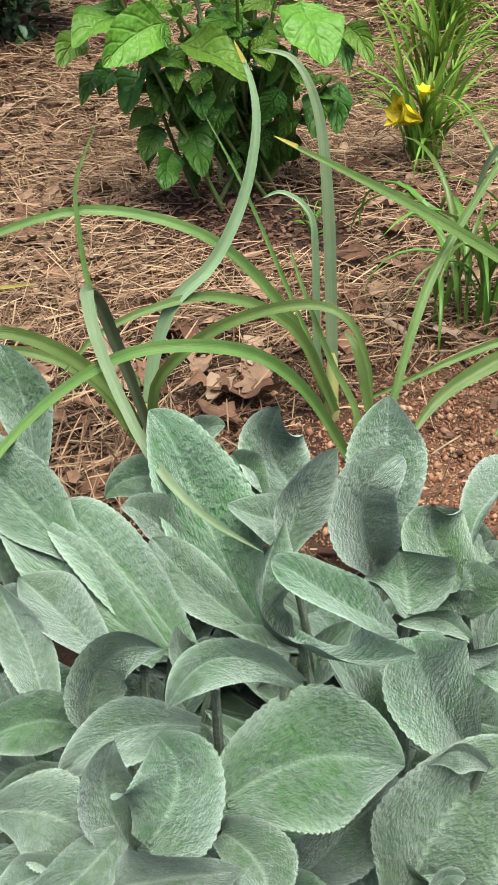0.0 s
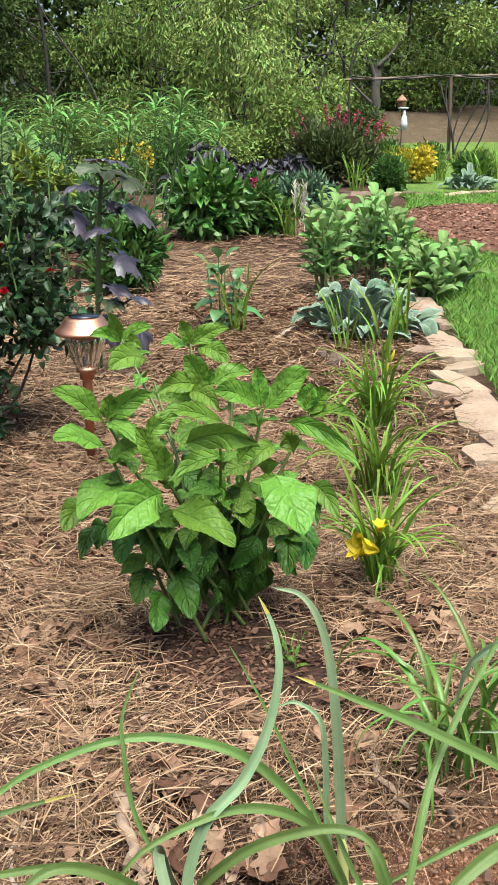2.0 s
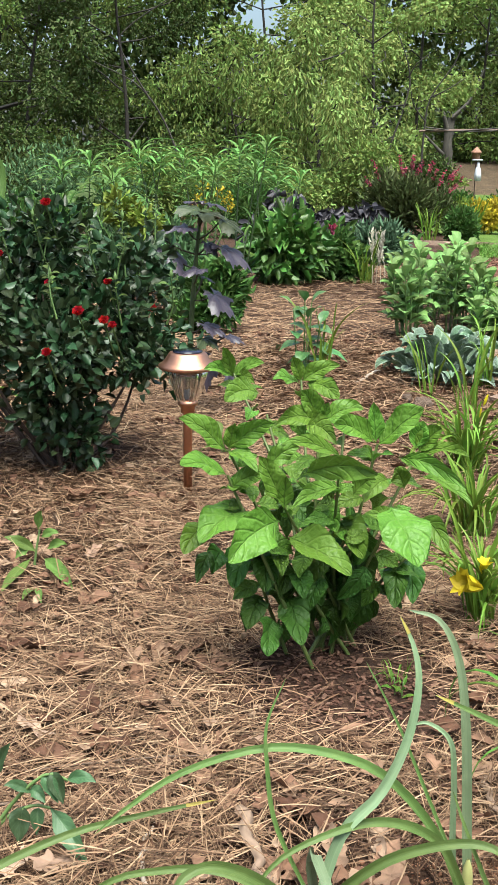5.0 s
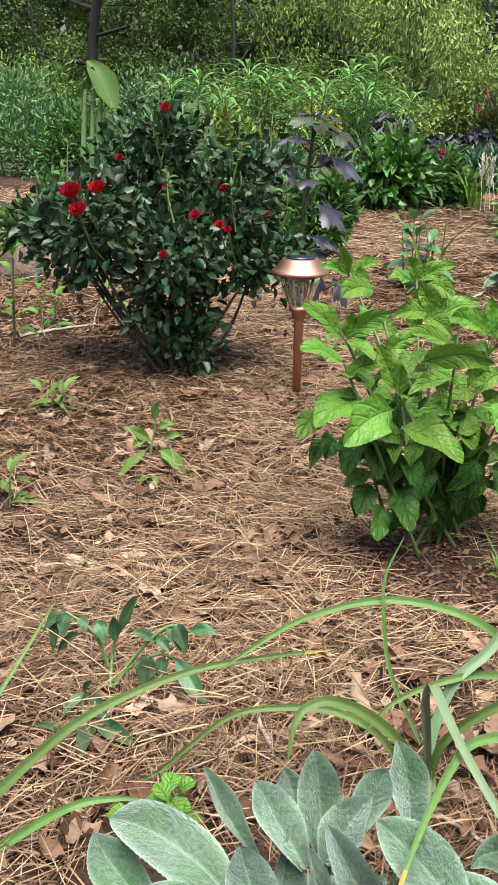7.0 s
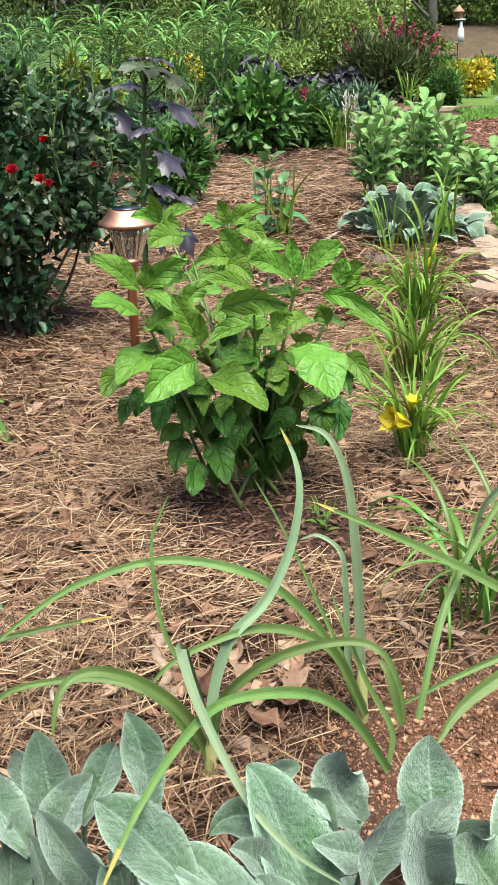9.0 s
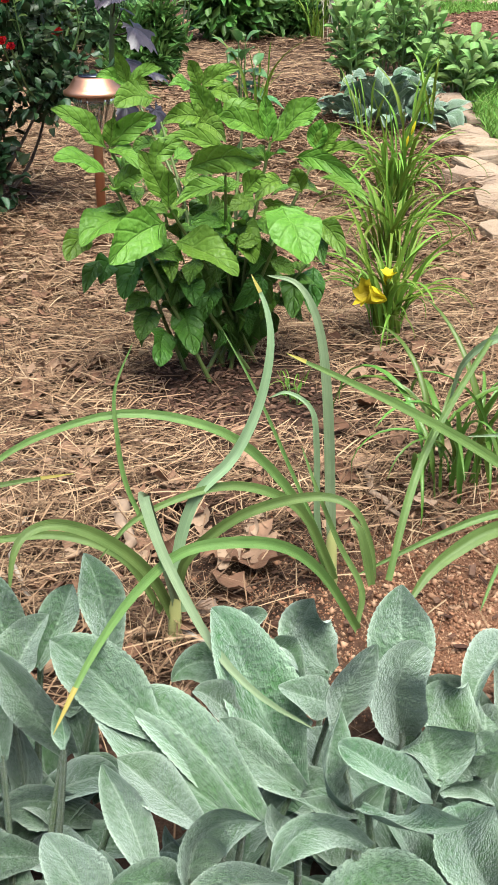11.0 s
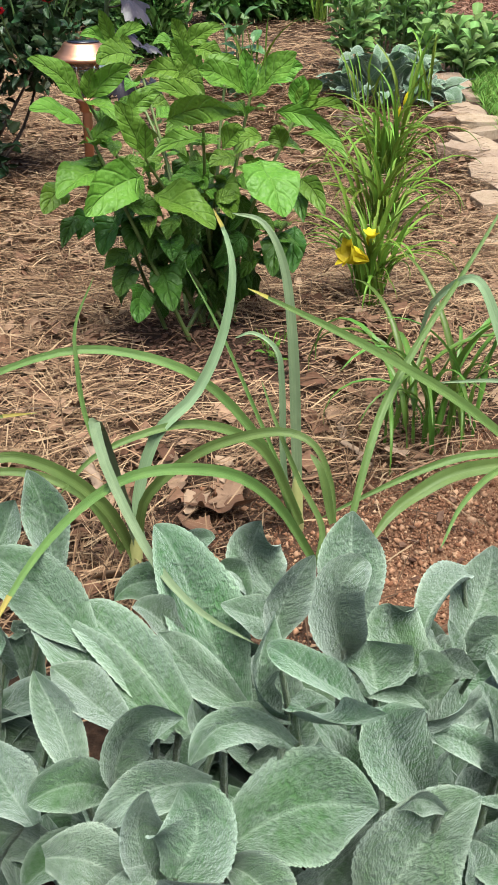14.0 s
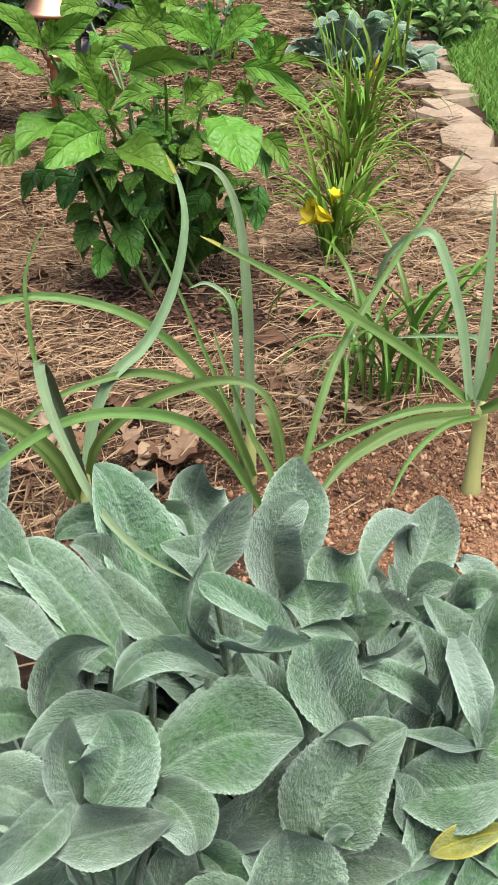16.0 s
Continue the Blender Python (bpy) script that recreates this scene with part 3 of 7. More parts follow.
def straw_density(x, y):
    """How thick the straw lies: thin on the bare clay by the onions and under the shrub. Dark soil bared under the
    shrub and the woolly leaves also stands in for their shade.
    """
    bare = np.exp(-(((x - 0.42) / 0.33) ** 2 + ((y - 0.92) / 0.28) ** 2) * 1.2)
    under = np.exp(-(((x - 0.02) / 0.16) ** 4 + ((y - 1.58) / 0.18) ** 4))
    leafy = np.exp(-(((x + 0.02) / 0.42) ** 6 + ((y - 0.45) / 0.36) ** 6))
    thin = np.clip(0.5 + 0.35 * np.sin(6.1 * x + 1.7 + 1.3 * np.sin(4.3 * y)) * np.cos(5.3 * y + 0.6 + np.sin(3.7 * x)) + 0.35 * np.sin(13.0 * x + 2 * y) * np.cos(11.0 * y - 3 * x), 0, 1) ** 1.5
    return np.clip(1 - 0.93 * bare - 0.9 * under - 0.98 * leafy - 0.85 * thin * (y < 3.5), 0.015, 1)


def needles(n, x0, x1, y0, y1, length, width, name):
    x, y = rnd.uniform(x0, x1, 3 * n), rnd.uniform(y0, y1, 3 * n)
    keep = (rnd.uniform(size=3 * n) < straw_density(x, y)) & (x < edge_x(y) - 0.02)
    x, y = x[keep][:n], y[keep][:n]
    n = len(x)
    a = 2.2 * np.sin(1.9 * x + 0.7) + 1.8 * np.cos(1.6 * y - 0.4 + x) + rnd.normal(0, 1.5, n)
    ln, wd = length * rnd.uniform(0.45, 1.25, n), width * rnd.uniform(0.7, 1.3, n)
    d = np.stack([np.cos(a), np.sin(a)], 1)
    p = np.stack([-d[:, 1], d[:, 0]], 1)
    curl = rnd.normal(0, 0.016, n) * ln
    z = 0.003 + bed_height(x, y) + rnd.exponential(0.009, n)
    tilt = rnd.normal(0, 0.09, n) * ln
    rows = []
    for s in (-0.5, -0.12, 0.2, 0.5):
        c = np.stack([x, y], 1) + d * (s * ln)[:, None] + p * (curl * (1 - 4 * s * s))[:, None]
        zz = np.maximum(z + tilt * s * 2 - 0.003 * (4 * s * s) * (ln / 0.15), 0.002 + bed_height(c[:, 0], c[:, 1]))
        w = wd * (0.6 if abs(s) > 0.4 else 1) / 2
        rows += [np.column_stack([c - p * w[:, None], zz]), np.column_stack([c + p * w[:, None], zz + wd * 0.5])]
    v = np.stack(rows, 1).reshape(-1, 3)
    f = (np.array([(0, 1, 3, 2), (2, 3, 5, 4), (4, 5, 7, 6)])[None] + (np.arange(n) * 8)[:, None, None]).reshape(-1, 4)
    return solo(name, mesh_from(name, v, f, NEEDLE, None, False), Matrix(), "loose tan pine needles lying over the bed", "pine straw", kind="stuff")


needles(92000, -1.6, 0.95, 0.55, 2.9, 0.075, 0.0013, "pine_straw")
needles(7000, -3.5, 0.9, -3.0, 0.6, 0.10, 0.003, "pine_straw")
needles(7000, -4.0, -1.6, 0.5, 5.0, 0.10, 0.003, "pine_straw")
needles(70000, -2.4, 1.1, 2.9, 5.0, 0.095, 0.0021, "pine_straw")
needles(30000, -3.0, 1.6, 5.0, 10.0, 0.11, 0.0026, "pine_straw")
x, y = rnd.uniform(-1.7, 1.0, 9000), rnd.uniform(0.5, 5.5, 9000)
k = (x < edge_x(y) - 0.05) & (straw_density(x, y) > 0.45)
chips(k.sum(), x[k], y[k], 0.013 * rnd.uniform(0.25, 1.05, k.sum())[:, None], CHIP, "bark_chips", "brown bark bits and broken leaf crumbs")
x, y = rnd.normal(-0.25, 0.3, 2600), rnd.normal(1.35, 0.3, 2600)
chips(2600, x, y, 0.013 * rnd.uniform(0.2, 0.8, 2600)[:, None], DARK_CHIP, "bark_chips", "dark broken leaves and bark under straw", 0.006)
# Dark bits on the bared soil, partly in place of the shrub's shade.
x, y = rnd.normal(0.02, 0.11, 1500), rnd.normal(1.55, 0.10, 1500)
chips(1500, x, y, 0.008 * rnd.uniform(0.2, 1.2, 1500)[:, None], DARK_CHIP, "soil_crumbs", "dark crumbs of soil that deepen the shade below the shrub", 0.002)
x, y = rnd.normal(0.38, 0.2, 42000), rnd.normal(0.97, 0.15, 42000)
k = y > 0.80 - 0.25 * np.clip(x - 0.42, 0, 1)
x, y = x[k], y[k]
n = len(x)
octa = np.array([(1, 0, 0), (-1, 0, 0), (0, 1, 0), (0, -1, 0), (0, 0, 1), (0, 0, -1)], float)
size = 0.0011 * rnd.uniform(0.4, 1.6, n) * np.where(rnd.uniform(size=n) < 0.08, 2.8, 1.0)
v = octa[None] * size[:, None, None] * rnd.uniform(0.5, 1.35, (n, 6, 3)) + rnd.normal(0, 0.25, (n, 6, 3)) * size[:, None, None]
v = v + np.column_stack([x, y, bed_height(x, y) + size * 0.5])[:, None, :]
f = (np.array([(0, 2, 4), (2, 1, 4), (1, 3, 4), (3, 0, 4), (2, 0, 5), (1, 2, 5), (3, 1, 5), (0, 3, 5)])[None] + (np.arange(n) * 6)[:, None, None]).reshape(-1, 3)
solo("clay_crumbs", mesh_from("clay_crumbs", v.reshape(-1, 3), f, CLAY, None, True), Matrix(), "crumbled orange clay soil by the onions", "clay crumbs", kind="stuff")
x, y = rnd.uniform(1.4, 3.7, 9000), rnd.uniform(5.4, 10.6, 9000)
k = in_mulch(x, y)
chips(k.sum(), x[k], y[k], 0.032, RED_MULCH, "mulch_chips", "reddish bark mulch chips", 0.044 - 0.022 * (((x[k] - 2.55) / 1.05) ** 2 + ((y[k] - 8.0) / 2.5) ** 2), 0.3)


def dead_leaf_mesh(i):
    r = np.random.default_rng(50 + i)
    n = 9
    s = np.linspace(0, 1, n)
    length, width = 0.07, r.uniform(0.028, 0.05)
    line = np.stack([0.006 * np.sin(s * 5 + i), length * (s - 0.5), 0.006 + 0.016 * r.uniform(-0.2, 1) * (2 * s - 1) ** 2], 1)
    half = width / 2 * ovate(n, r.uniform(0.35, 0.6), 0.8) * (1 + 0.22 * np.sin(s * r.uniform(9, 20) + i))
    g = blade(line, half, (0, 0, 1), 4, r.uniform(0.1, 0.7), r.uniform(0.2, 0.5), r.uniform(1, 2.5), i)
    v = g[0].copy()
    v[:, 2] -= v[:, 2].min()
    return mesh_from("dead_leaf", v, g[1], DRY_LEAF, g[2])


n = 4200
x, y = rnd.uniform(-1.7, 0.95, n), rnd.uniform(0.6, 5.5, n)
k = (x < edge_x(y) - 0.05) & (straw_density(x, y) > 0.3)
x, y = x[k], y[k]
flat = rnd.normal(size=(len(x), 3)) * np.array((1, 1, 0.12))
v, f, uv = scatter_leaves(np.column_stack([x, y, bed_height(x, y) + rnd.uniform(0.006, 0.018, len(x))]), flat * 1.0, 0.030 * rnd.uniform(0.3, 1.5, len(x)), 0.015, rnd, 0.12)
v[:, 2] = np.maximum(v[:, 2], 0.003 + bed_height(v[:, 0], v[:, 1]))
solo("leaf_litter", mesh_from("leaf_litter", v, f, LITTER, uv), Matrix(), "small broken brown leaf pieces in the straw", "leaf litter", kind="stuff")

dead = [dead_leaf_mesh(i) for i in range(9)]
heap = Heap()
crumpled = [[np.empty(len(me.vertices) * 3), np.array([list(f.vertices) for f in me.polygons], np.int32), len(me.vertices)] for me in dead]
for me, c in zip(dead, crumpled):
    me.vertices.foreach_get("co", c[0])
for i in range(2600):
    x, y = rnd.uniform(-1.5, 0.85), 0.62 + 4.2 * rnd.uniform() ** 1.5
    if x > float(edge_x(y)) - 0.08 or float(straw_density(x, y)) > 0.85 * rnd.uniform() + 0.25 or y < 0.85 or math.hypot((x - 0.42) / 0.4, (y - 0.92) / 0.3) < 1 or math.hypot(x, y - 1.56) < 0.21:
        continue
    co, f, k = crumpled[i % 9]
    m = np.array(pose(x, y, 0.006 + float(bed_height(x, y)) + rnd.uniform(0, 0.012), rnd.normal(0, 16), rnd.normal(0, 16), rnd.uniform(0, 360)) @ Matrix.Scale(rnd.uniform(0.25, 0.75), 4))
    v = co.reshape(k, 3) @ m[:3, :3].T + m[:3, 3]
    heap.add(v, f)
solo("fallen_leaf_pieces", heap.mesh("fallen_leaf_pieces", LITTER), Matrix(), "crumpled brown leaf pieces between the straw", "leaf litter", kind="stuff")
for i in range(310):
    far = i % 3 == 0
    x, y = (rnd.uniform(-1.6, 0.9), rnd.uniform(2.6, 5.0)) if far else (rnd.uniform(-0.95, 0.6), rnd.uniform(0.75, 2.6))
    if x > edge_x(y) - 0.1 or math.hypot(x, y - 1.7) < 0.1 or float(straw_density(x, y)) < 0.35:
        continue
    solo("dead_leaf", dead[i % 9], pose(x, y, 0.012 + float(bed_height(x, y)), rnd.normal(0, 10), rnd.normal(0, 10), rnd.uniform(0, 360)) @ Matrix.Scale(rnd.uniform(0.5, 1.1), 4),
         "curled brown dead leaf on pine straw", "dead leaf", "fallen leaves")


# larger fallen leaves that lie open on the straw
PINK_LEAF = litter_material("pale_dead_leaf", [(0.0, (0.36, 0.23, 0.16)), (0.5, (0.50, 0.35, 0.25)), (1.0, (0.60, 0.45, 0.33))], 0.6, 60.0, per_island=False, through=0.12)


def lobed_dead_leaf(size, seed, mat):
    """A dry oak-like leaf: wavy lobes, a raised midrib and curled rims."""
    r = np.random.default_rng(seed)
    th = np.linspace(0, 2 * math.pi, 49)
    reach = (0.30 + 0.20 * np.cos(th) ** 2) * (1 + 0.20 * np.sin(7 * th + r.uniform(0, 6)) + 0.08 * np.sin(13 * th))
    rings = np.linspace(0.03, 1, 7)[:, None]
    x, y = rings * (reach * np.cos(th))[None], 0.72 * rings * (reach * np.sin(th))[None]
    z = 0.16 * np.abs(y) + r.uniform(0.1, 0.5) * x * x + 0.06 * rings ** 2 * np.sin(4 * th + seed)[None]
    v = np.stack([x, y, z - z.min()], -1).reshape(-1, 3) * size
    uv = np.stack(np.broadcast_arrays(0.5 + y, 0.5 + x), -1).reshape(-1, 2)
    return mesh_from("dead_leaf", v, grid_faces(6, 48), mat, uv)


for i, (x, y, w) in enumerate([
    (-0.170, 1.329, 0.036), (-0.096, 1.225, 0.032), (-0.055, 1.217, 0.040), (0.168, 1.276, 0.046), (0.054, 1.076, 0.048), (-0.188, 1.612, 0.042),
    (-0.357, 1.481, 0.052), (-0.392, 2.520, 0.062), (-0.483, 2.742, 0.068), (-0.271, 1.488, 0.040), (-0.077, 1.099, 0.034), (-0.046, 1.214, 0.034),
    (0.046, 1.051, 0.062), (-0.175, 1.604, 0.046), (-0.574, 1.752, 0.056), (-0.005, 1.110, 0.044), (-0.31, 1.62, 0.05), (-0.24, 1.42, 0.045)]):
    solo("dead_leaf", lobed_dead_leaf(w * 1.25, 500 + i, DRY_LEAF), pose(x, y, 0.014 + float(bed_height(x, y)), rnd.normal(0, 9), rnd.normal(0, 9), rnd.uniform(0, 360)), "brown lobed dead leaf lying open on straw", "dead leaf", "fallen leaves")
for i, (x, y, w) in enumerate([(-0.422, 1.385, 0.060), (-0.333, 1.080, 0.050), (-0.380, 1.074, 0.040), (-0.452, 2.112, 0.050), (-0.395, 2.140, 0.038), (-0.103, 1.385, 0.026), (0.26, 1.19, 0.03)]):
    solo("dead_leaf", lobed_dead_leaf(w * 1.2, 540 + i, PINK_LEAF), pose(x, y, 0.016 + float(bed_height(x, y)), rnd.normal(0, 8), rnd.normal(0, 8), rnd.uniform(0, 360)), "pale pinkish-tan dead leaf on pine straw", "dead leaf", "fallen leaves")


# ---- silvery woolly-leaved plants in front ----
def ear_leaf(row, i, n=49, nv=14):
    """A thick felted leaf: its spine bent through three points, wavy, with a sunken midrib, a quilted face and a notched rim."""
    base, mid, tip, width, roll, cup, ruffle = row
    r = np.random.default_rng(900 + i)
    base, mid, tip = (np.asarray(q, float) for q in (base, mid, tip))
    base = base - 0.15 * (mid - base)
    s = np.linspace(0, 1, n)[:, None]
    line = (1 - s) ** 2 * base + 2 * s * (1 - s) * (2 * mid - (base + tip) / 2) + s * s * tip
    tang = unit(np.gradient(line, axis=0))
    face = np.array((0.05, -0.62, 0.74))
    face = unit(face - tang * (tang @ face)[:, None])
    across = np.cross(tang, face)
    turn = math.radians(roll) + r.normal(0, 0.10) + r.normal(0, 0.28) * (s - 0.4)
    hint = face * np.cos(turn) + across * np.sin(turn)
    t = s[:, 0]
    peak = r.uniform(0.42, 0.54)
    half = np.where(t < peak, 0.34 + 0.66 * np.sin(t / peak * math.pi / 2) ** 1.15, np.clip(np.cos((t - peak) / (1 - peak) * math.pi / 2), 0, 1) ** 0.72)
    half = 1.18 * width / 2 * np.maximum(half, 0.03) * (1 + 0.016 * (-1.0) ** np.arange(n)) * (1 + 0.07 * np.sin(t * r.uniform(5, 9) + r.uniform(0, 6)))
    size = np.linalg.norm(tip - base)
    line = line - hint * (r.uniform(-0.02, 0.12) * size * np.maximum(0, s - 0.7) ** 2 * 8)
    return blade(line, half, hint, nv, cup * r.uniform(0.8, 1.5), 1.3 * ruffle + 0.05, r.uniform(0.7, 1.3), r.uniform(0, 6), 0.0, 0.0, 0.02, 0.16, r.uniform(0.04, 0.09))


def woolly_plant(rows, label, seed, fill=5, yellow=()):
    """A rosette: its large leaves on hairy stalks, and smaller ones low in its heart."""
    bases = np.array([r[0] for r in rows])
    at = (float(bases[:, 0].mean()), float(bases[:, 1].mean() + 0.02), 0.0)
    t = thing("woolly_plant", at, label, "silvery plant", "silvery plants")
    r = np.random.default_rng(seed)
    for i, row in enumerate(rows):
        leaf = part("leaf", ear_leaf(row, seed * 20 + i), WOOLLY_YELLOW if i in yellow else WOOLLY, t, "yellowing felted leaf" if i in yellow else "")
        foot = np.array((0.55 * at[0] + 0.45 * row[0][0], 0.55 * at[1] + 0.45 * row[0][1], 0.0))
        start = np.array(row[0]) + (np.array(row[1]) - np.array(row[0])) * 0.06
        start[2] -= 0.002
        part("leaf_stalk", tube(spine([foot, (foot + start) / 2 + np.array((r.normal(0, 0.004), 0.004, 0.0)), start], 7), np.linspace(0.0030, 0.0022, 7)), WOOLLY_STALK, t, "pale hairy stalk")
    for i in range(fill):
        base, mid, tip, width, roll, cup, ruffle = rows[i % len(rows)]
        shift = np.array((r.normal(0, 0.02), r.normal(0.006, 0.014), -0.085))
        pts = [np.array(q) * np.array((1, 1, 0.85)) + shift + r.normal(0, 0.008, 3) for q in (base, mid, tip)]
        for q in pts:
            q[2] = max(q[2], 0.014)
        part("leaf", ear_leaf((*pts, width * r.uniform(0.7, 0.95), roll + r.normal(0, 25), cup, ruffle), seed * 77 + i, 25, 8), WOOLLY, t)
    for i in range(15):
        a = i * 2.4 + r.normal(0, 0.3)
        foot = np.array((at[0] + r.normal(0, 0.035), at[1] + r.normal(-0.02, 0.035), 0.008 + 0.003 * i))
        out = np.array((math.cos(a), math.sin(a), 0)) * r.uniform(0.06, 0.09)
        part("leaf", ear_leaf((foot, foot + out * 0.55 + np.array((0, 0, 0.03)), foot + out + np.array((0, 0, r.uniform(0.012, 0.04))), 0.032, r.normal(0, 20), 0.25, 0.2), seed * 55 + i, 17, 6), WOOLLY, t)
    return t


woolly_plant([
    ((0.065, 0.620, 0.099), (0.036, 0.640, 0.170), (0.015, 0.650, 0.224), 0.053, 8, 0.20, 0.10),
    ((0.019, 0.700, 0.162), (0.034, 0.700, 0.180), (0.049, 0.700, 0.186), 0.017, 0, 0.25, 0.15),
    ((0.031, 0.660, 0.160), (-0.000, 0.660, 0.171), (-0.023, 0.650, 0.162), 0.026, -20, 0.25, 0.15),
    ((0.026, 0.620, 0.154), (0.011, 0.610, 0.176), (-0.005, 0.610, 0.187), 0.023, 25, 0.50, 0.15),
    ((0.097, 0.700, 0.134), (0.079, 0.710, 0.157), (0.084, 0.700, 0.200), 0.044, 0, 0.20, 0.30),
    ((0.072, 0.690, 0.132), (0.061, 0.690, 0.156), (0.054, 0.690, 0.170), 0.027, 0, 0.25, 0.15),
    ((0.096, 0.640, 0.149), (0.075, 0.630, 0.163), (0.054, 0.630, 0.173), 0.026, 0, 0.20, 0.20),
], "silver-green woolly plant with tall upright felted leaves", 1)
woolly_plant([
    ((0.090, 0.570, 0.187), (0.098, 0.580, 0.211), (0.114, 0.580, 0.240), 0.028, 30, 0.50, 0.10),
    ((0.139, 0.600, 0.156), (0.131, 0.590, 0.203), (0.151, 0.600, 0.229), 0.040, -10, 0.55, 0.20),
    ((0.162, 0.700, 0.102), (0.156, 0.720, 0.146), (0.155, 0.730, 0.188), 0.045, 0, 0.20, 0.10),
    ((0.205, 0.660, 0.090), (0.185, 0.660, 0.124), (0.179, 0.660, 0.152), 0.044, 0, 0.15, 0.35),
    ((0.143, 0.530, 0.165), (0.112, 0.500, 0.212), (0.082, 0.500, 0.234), 0.024, 15, 0.30, 0.20),
    ((0.092, 0.520, 0.165), (0.079, 0.510, 0.197), (0.089, 0.540, 0.226), 0.022, 45, 0.60, 0.30),
    ((0.156, 0.550, 0.157), (0.155, 0.570, 0.164), (0.151, 0.580, 0.177), 0.053, 0, 0.60, 0.15),
], "silver-green woolly plant with folded leaves round its heart", 2)
woolly_plant([
    ((0.261, 0.780, 0.099), (0.232, 0.740, 0.106), (0.210, 0.700, 0.092), 0.032, 35, 0.50, 0.30),
    ((0.254, 0.740, 0.061), (0.278, 0.780, 0.080), (0.288, 0.800, 0.115), 0.052, 0, 0.20, 0.15),
    ((0.250, 0.700, 0.076), (0.266, 0.690, 0.102), (0.287, 0.680, 0.101), 0.027, 0, 0.25, 0.15),
    ((0.279, 0.680, 0.079), (0.289, 0.660, 0.115), (0.310, 0.660, 0.106), 0.028, 20, 0.40, 0.15),
    ((0.235, 0.660, 0.094), (0.229, 0.660, 0.116), (0.224, 0.660, 0.137), 0.015, 20, 0.25, 0.15),
    ((0.195, 0.600, 0.117), (0.197, 0.600, 0.137), (0.193, 0.600, 0.152), 0.031, 0, 0.20, 0.20),
    ((0.240, 0.640, 0.104), (0.214, 0.620, 0.127), (0.199, 0.600, 0.129), 0.021, -20, 0.30, 0.30),
], "silver-green woolly plant with twisted leaves beside bare clay", 3)
woolly_plant([
    ((0.033, 0.530, 0.154), (-0.007, 0.570, 0.179), (-0.050, 0.620, 0.186), 0.038, 0, 0.15, 0.12),
    ((0.019, 0.520, 0.160), (-0.029, 0.560, 0.172), (-0.078, 0.610, 0.191), 0.037, 0, 0.15, 0.12),
    ((-0.001, 0.500, 0.173), (-0.027, 0.530, 0.173), (-0.052, 0.550, 0.180), 0.031, 10, 0.25, 0.15),
    ((-0.030, 0.490, 0.144), (-0.041, 0.510, 0.165), (-0.060, 0.530, 0.191), 0.026, 0, 0.25, 0.15),
    ((0.064, 0.570, 0.135), (0.035, 0.580, 0.156), (0.014, 0.590, 0.177), 0.031, 0, 0.20, 0.15),
    ((-0.010, 0.470, 0.152), (-0.027, 0.460, 0.166), (-0.051, 0.450, 0.161), 0.030, 0, 0.20, 0.25),
    ((-0.034, 0.420, 0.152), (-0.015, 0.420, 0.150), (0.006, 0.420, 0.134), 0.036, 0, 0.15, 0.20),
], "silver-green woolly plant with long sloping leaves", 4)
woolly_plant([
    ((0.065, 0.420, 0.161), (0.100, 0.430, 0.178), (0.140, 0.420, 0.187), 0.053, 0, 0.06, 0.10),
    ((-0.003, 0.470, 0.160), (0.008, 0.470, 0.194), (0.037, 0.450, 0.222), 0.031, 25, 0.60, 0.30),
    ((0.092, 0.450, 0.204), (0.063, 0.440, 0.226), (0.043, 0.420, 0.216), 0.018, -15, 0.30, 0.50),
    ((0.059, 0.460, 0.193), (0.046, 0.460, 0.207), (0.043, 0.460, 0.224), 0.016, 25, 0.50, 0.15),
    ((0.095, 0.500, 0.176), (0.078, 0.500, 0.181), (0.061, 0.500, 0.192), 0.011, 30, 0.40, 0.30),
    ((0.047, 0.450, 0.175), (0.014, 0.450, 0.170), (-0.015, 0.440, 0.148), 0.025, 0, 0.20, 0.25),
    ((0.024, 0.410, 0.145), (0.016, 0.410, 0.176), (0.021, 0.410, 0.208), 0.029, 20, 0.50, 0.15),
], "silver-green woolly plant with one wide flat leaf", 5)
woolly_plant([
    ((0.034, 0.400, 0.162), (0.045, 0.410, 0.183), (0.037, 0.420, 0.202), 0.045, -12, 0.35, 0.30),
    ((0.014, 0.385, 0.148), (0.044, 0.380, 0.162), (0.072, 0.375, 0.174), 0.028, 0, 0.25, 0.40),
    ((0.066, 0.400, 0.165), (0.080, 0.385, 0.167), (0.086, 0.375, 0.152), 0.029, 0, 0.30, 0.30),
    ((0.093, 0.450, 0.069), (0.118, 0.440, 0.115), (0.143, 0.450, 0.145), 0.030, 10, 0.20, 0.15),
    ((0.134, 0.380, 0.103), (0.133, 0.380, 0.135), (0.129, 0.380, 0.164), 0.049, 0, 0.20, 0.15),
    ((0.019, 0.400, 0.160), (0.004, 0.380, 0.158), (-0.024, 0.370, 0.133), 0.025, 0, 0.20, 0.20),
    ((-0.036, 0.400, 0.122), (-0.019, 0.400, 0.135), (-0.002, 0.400, 0.146), 0.019, 0, 0.25, 0.15),
], "silver-green woolly plant with broad floppy leaves", 6)
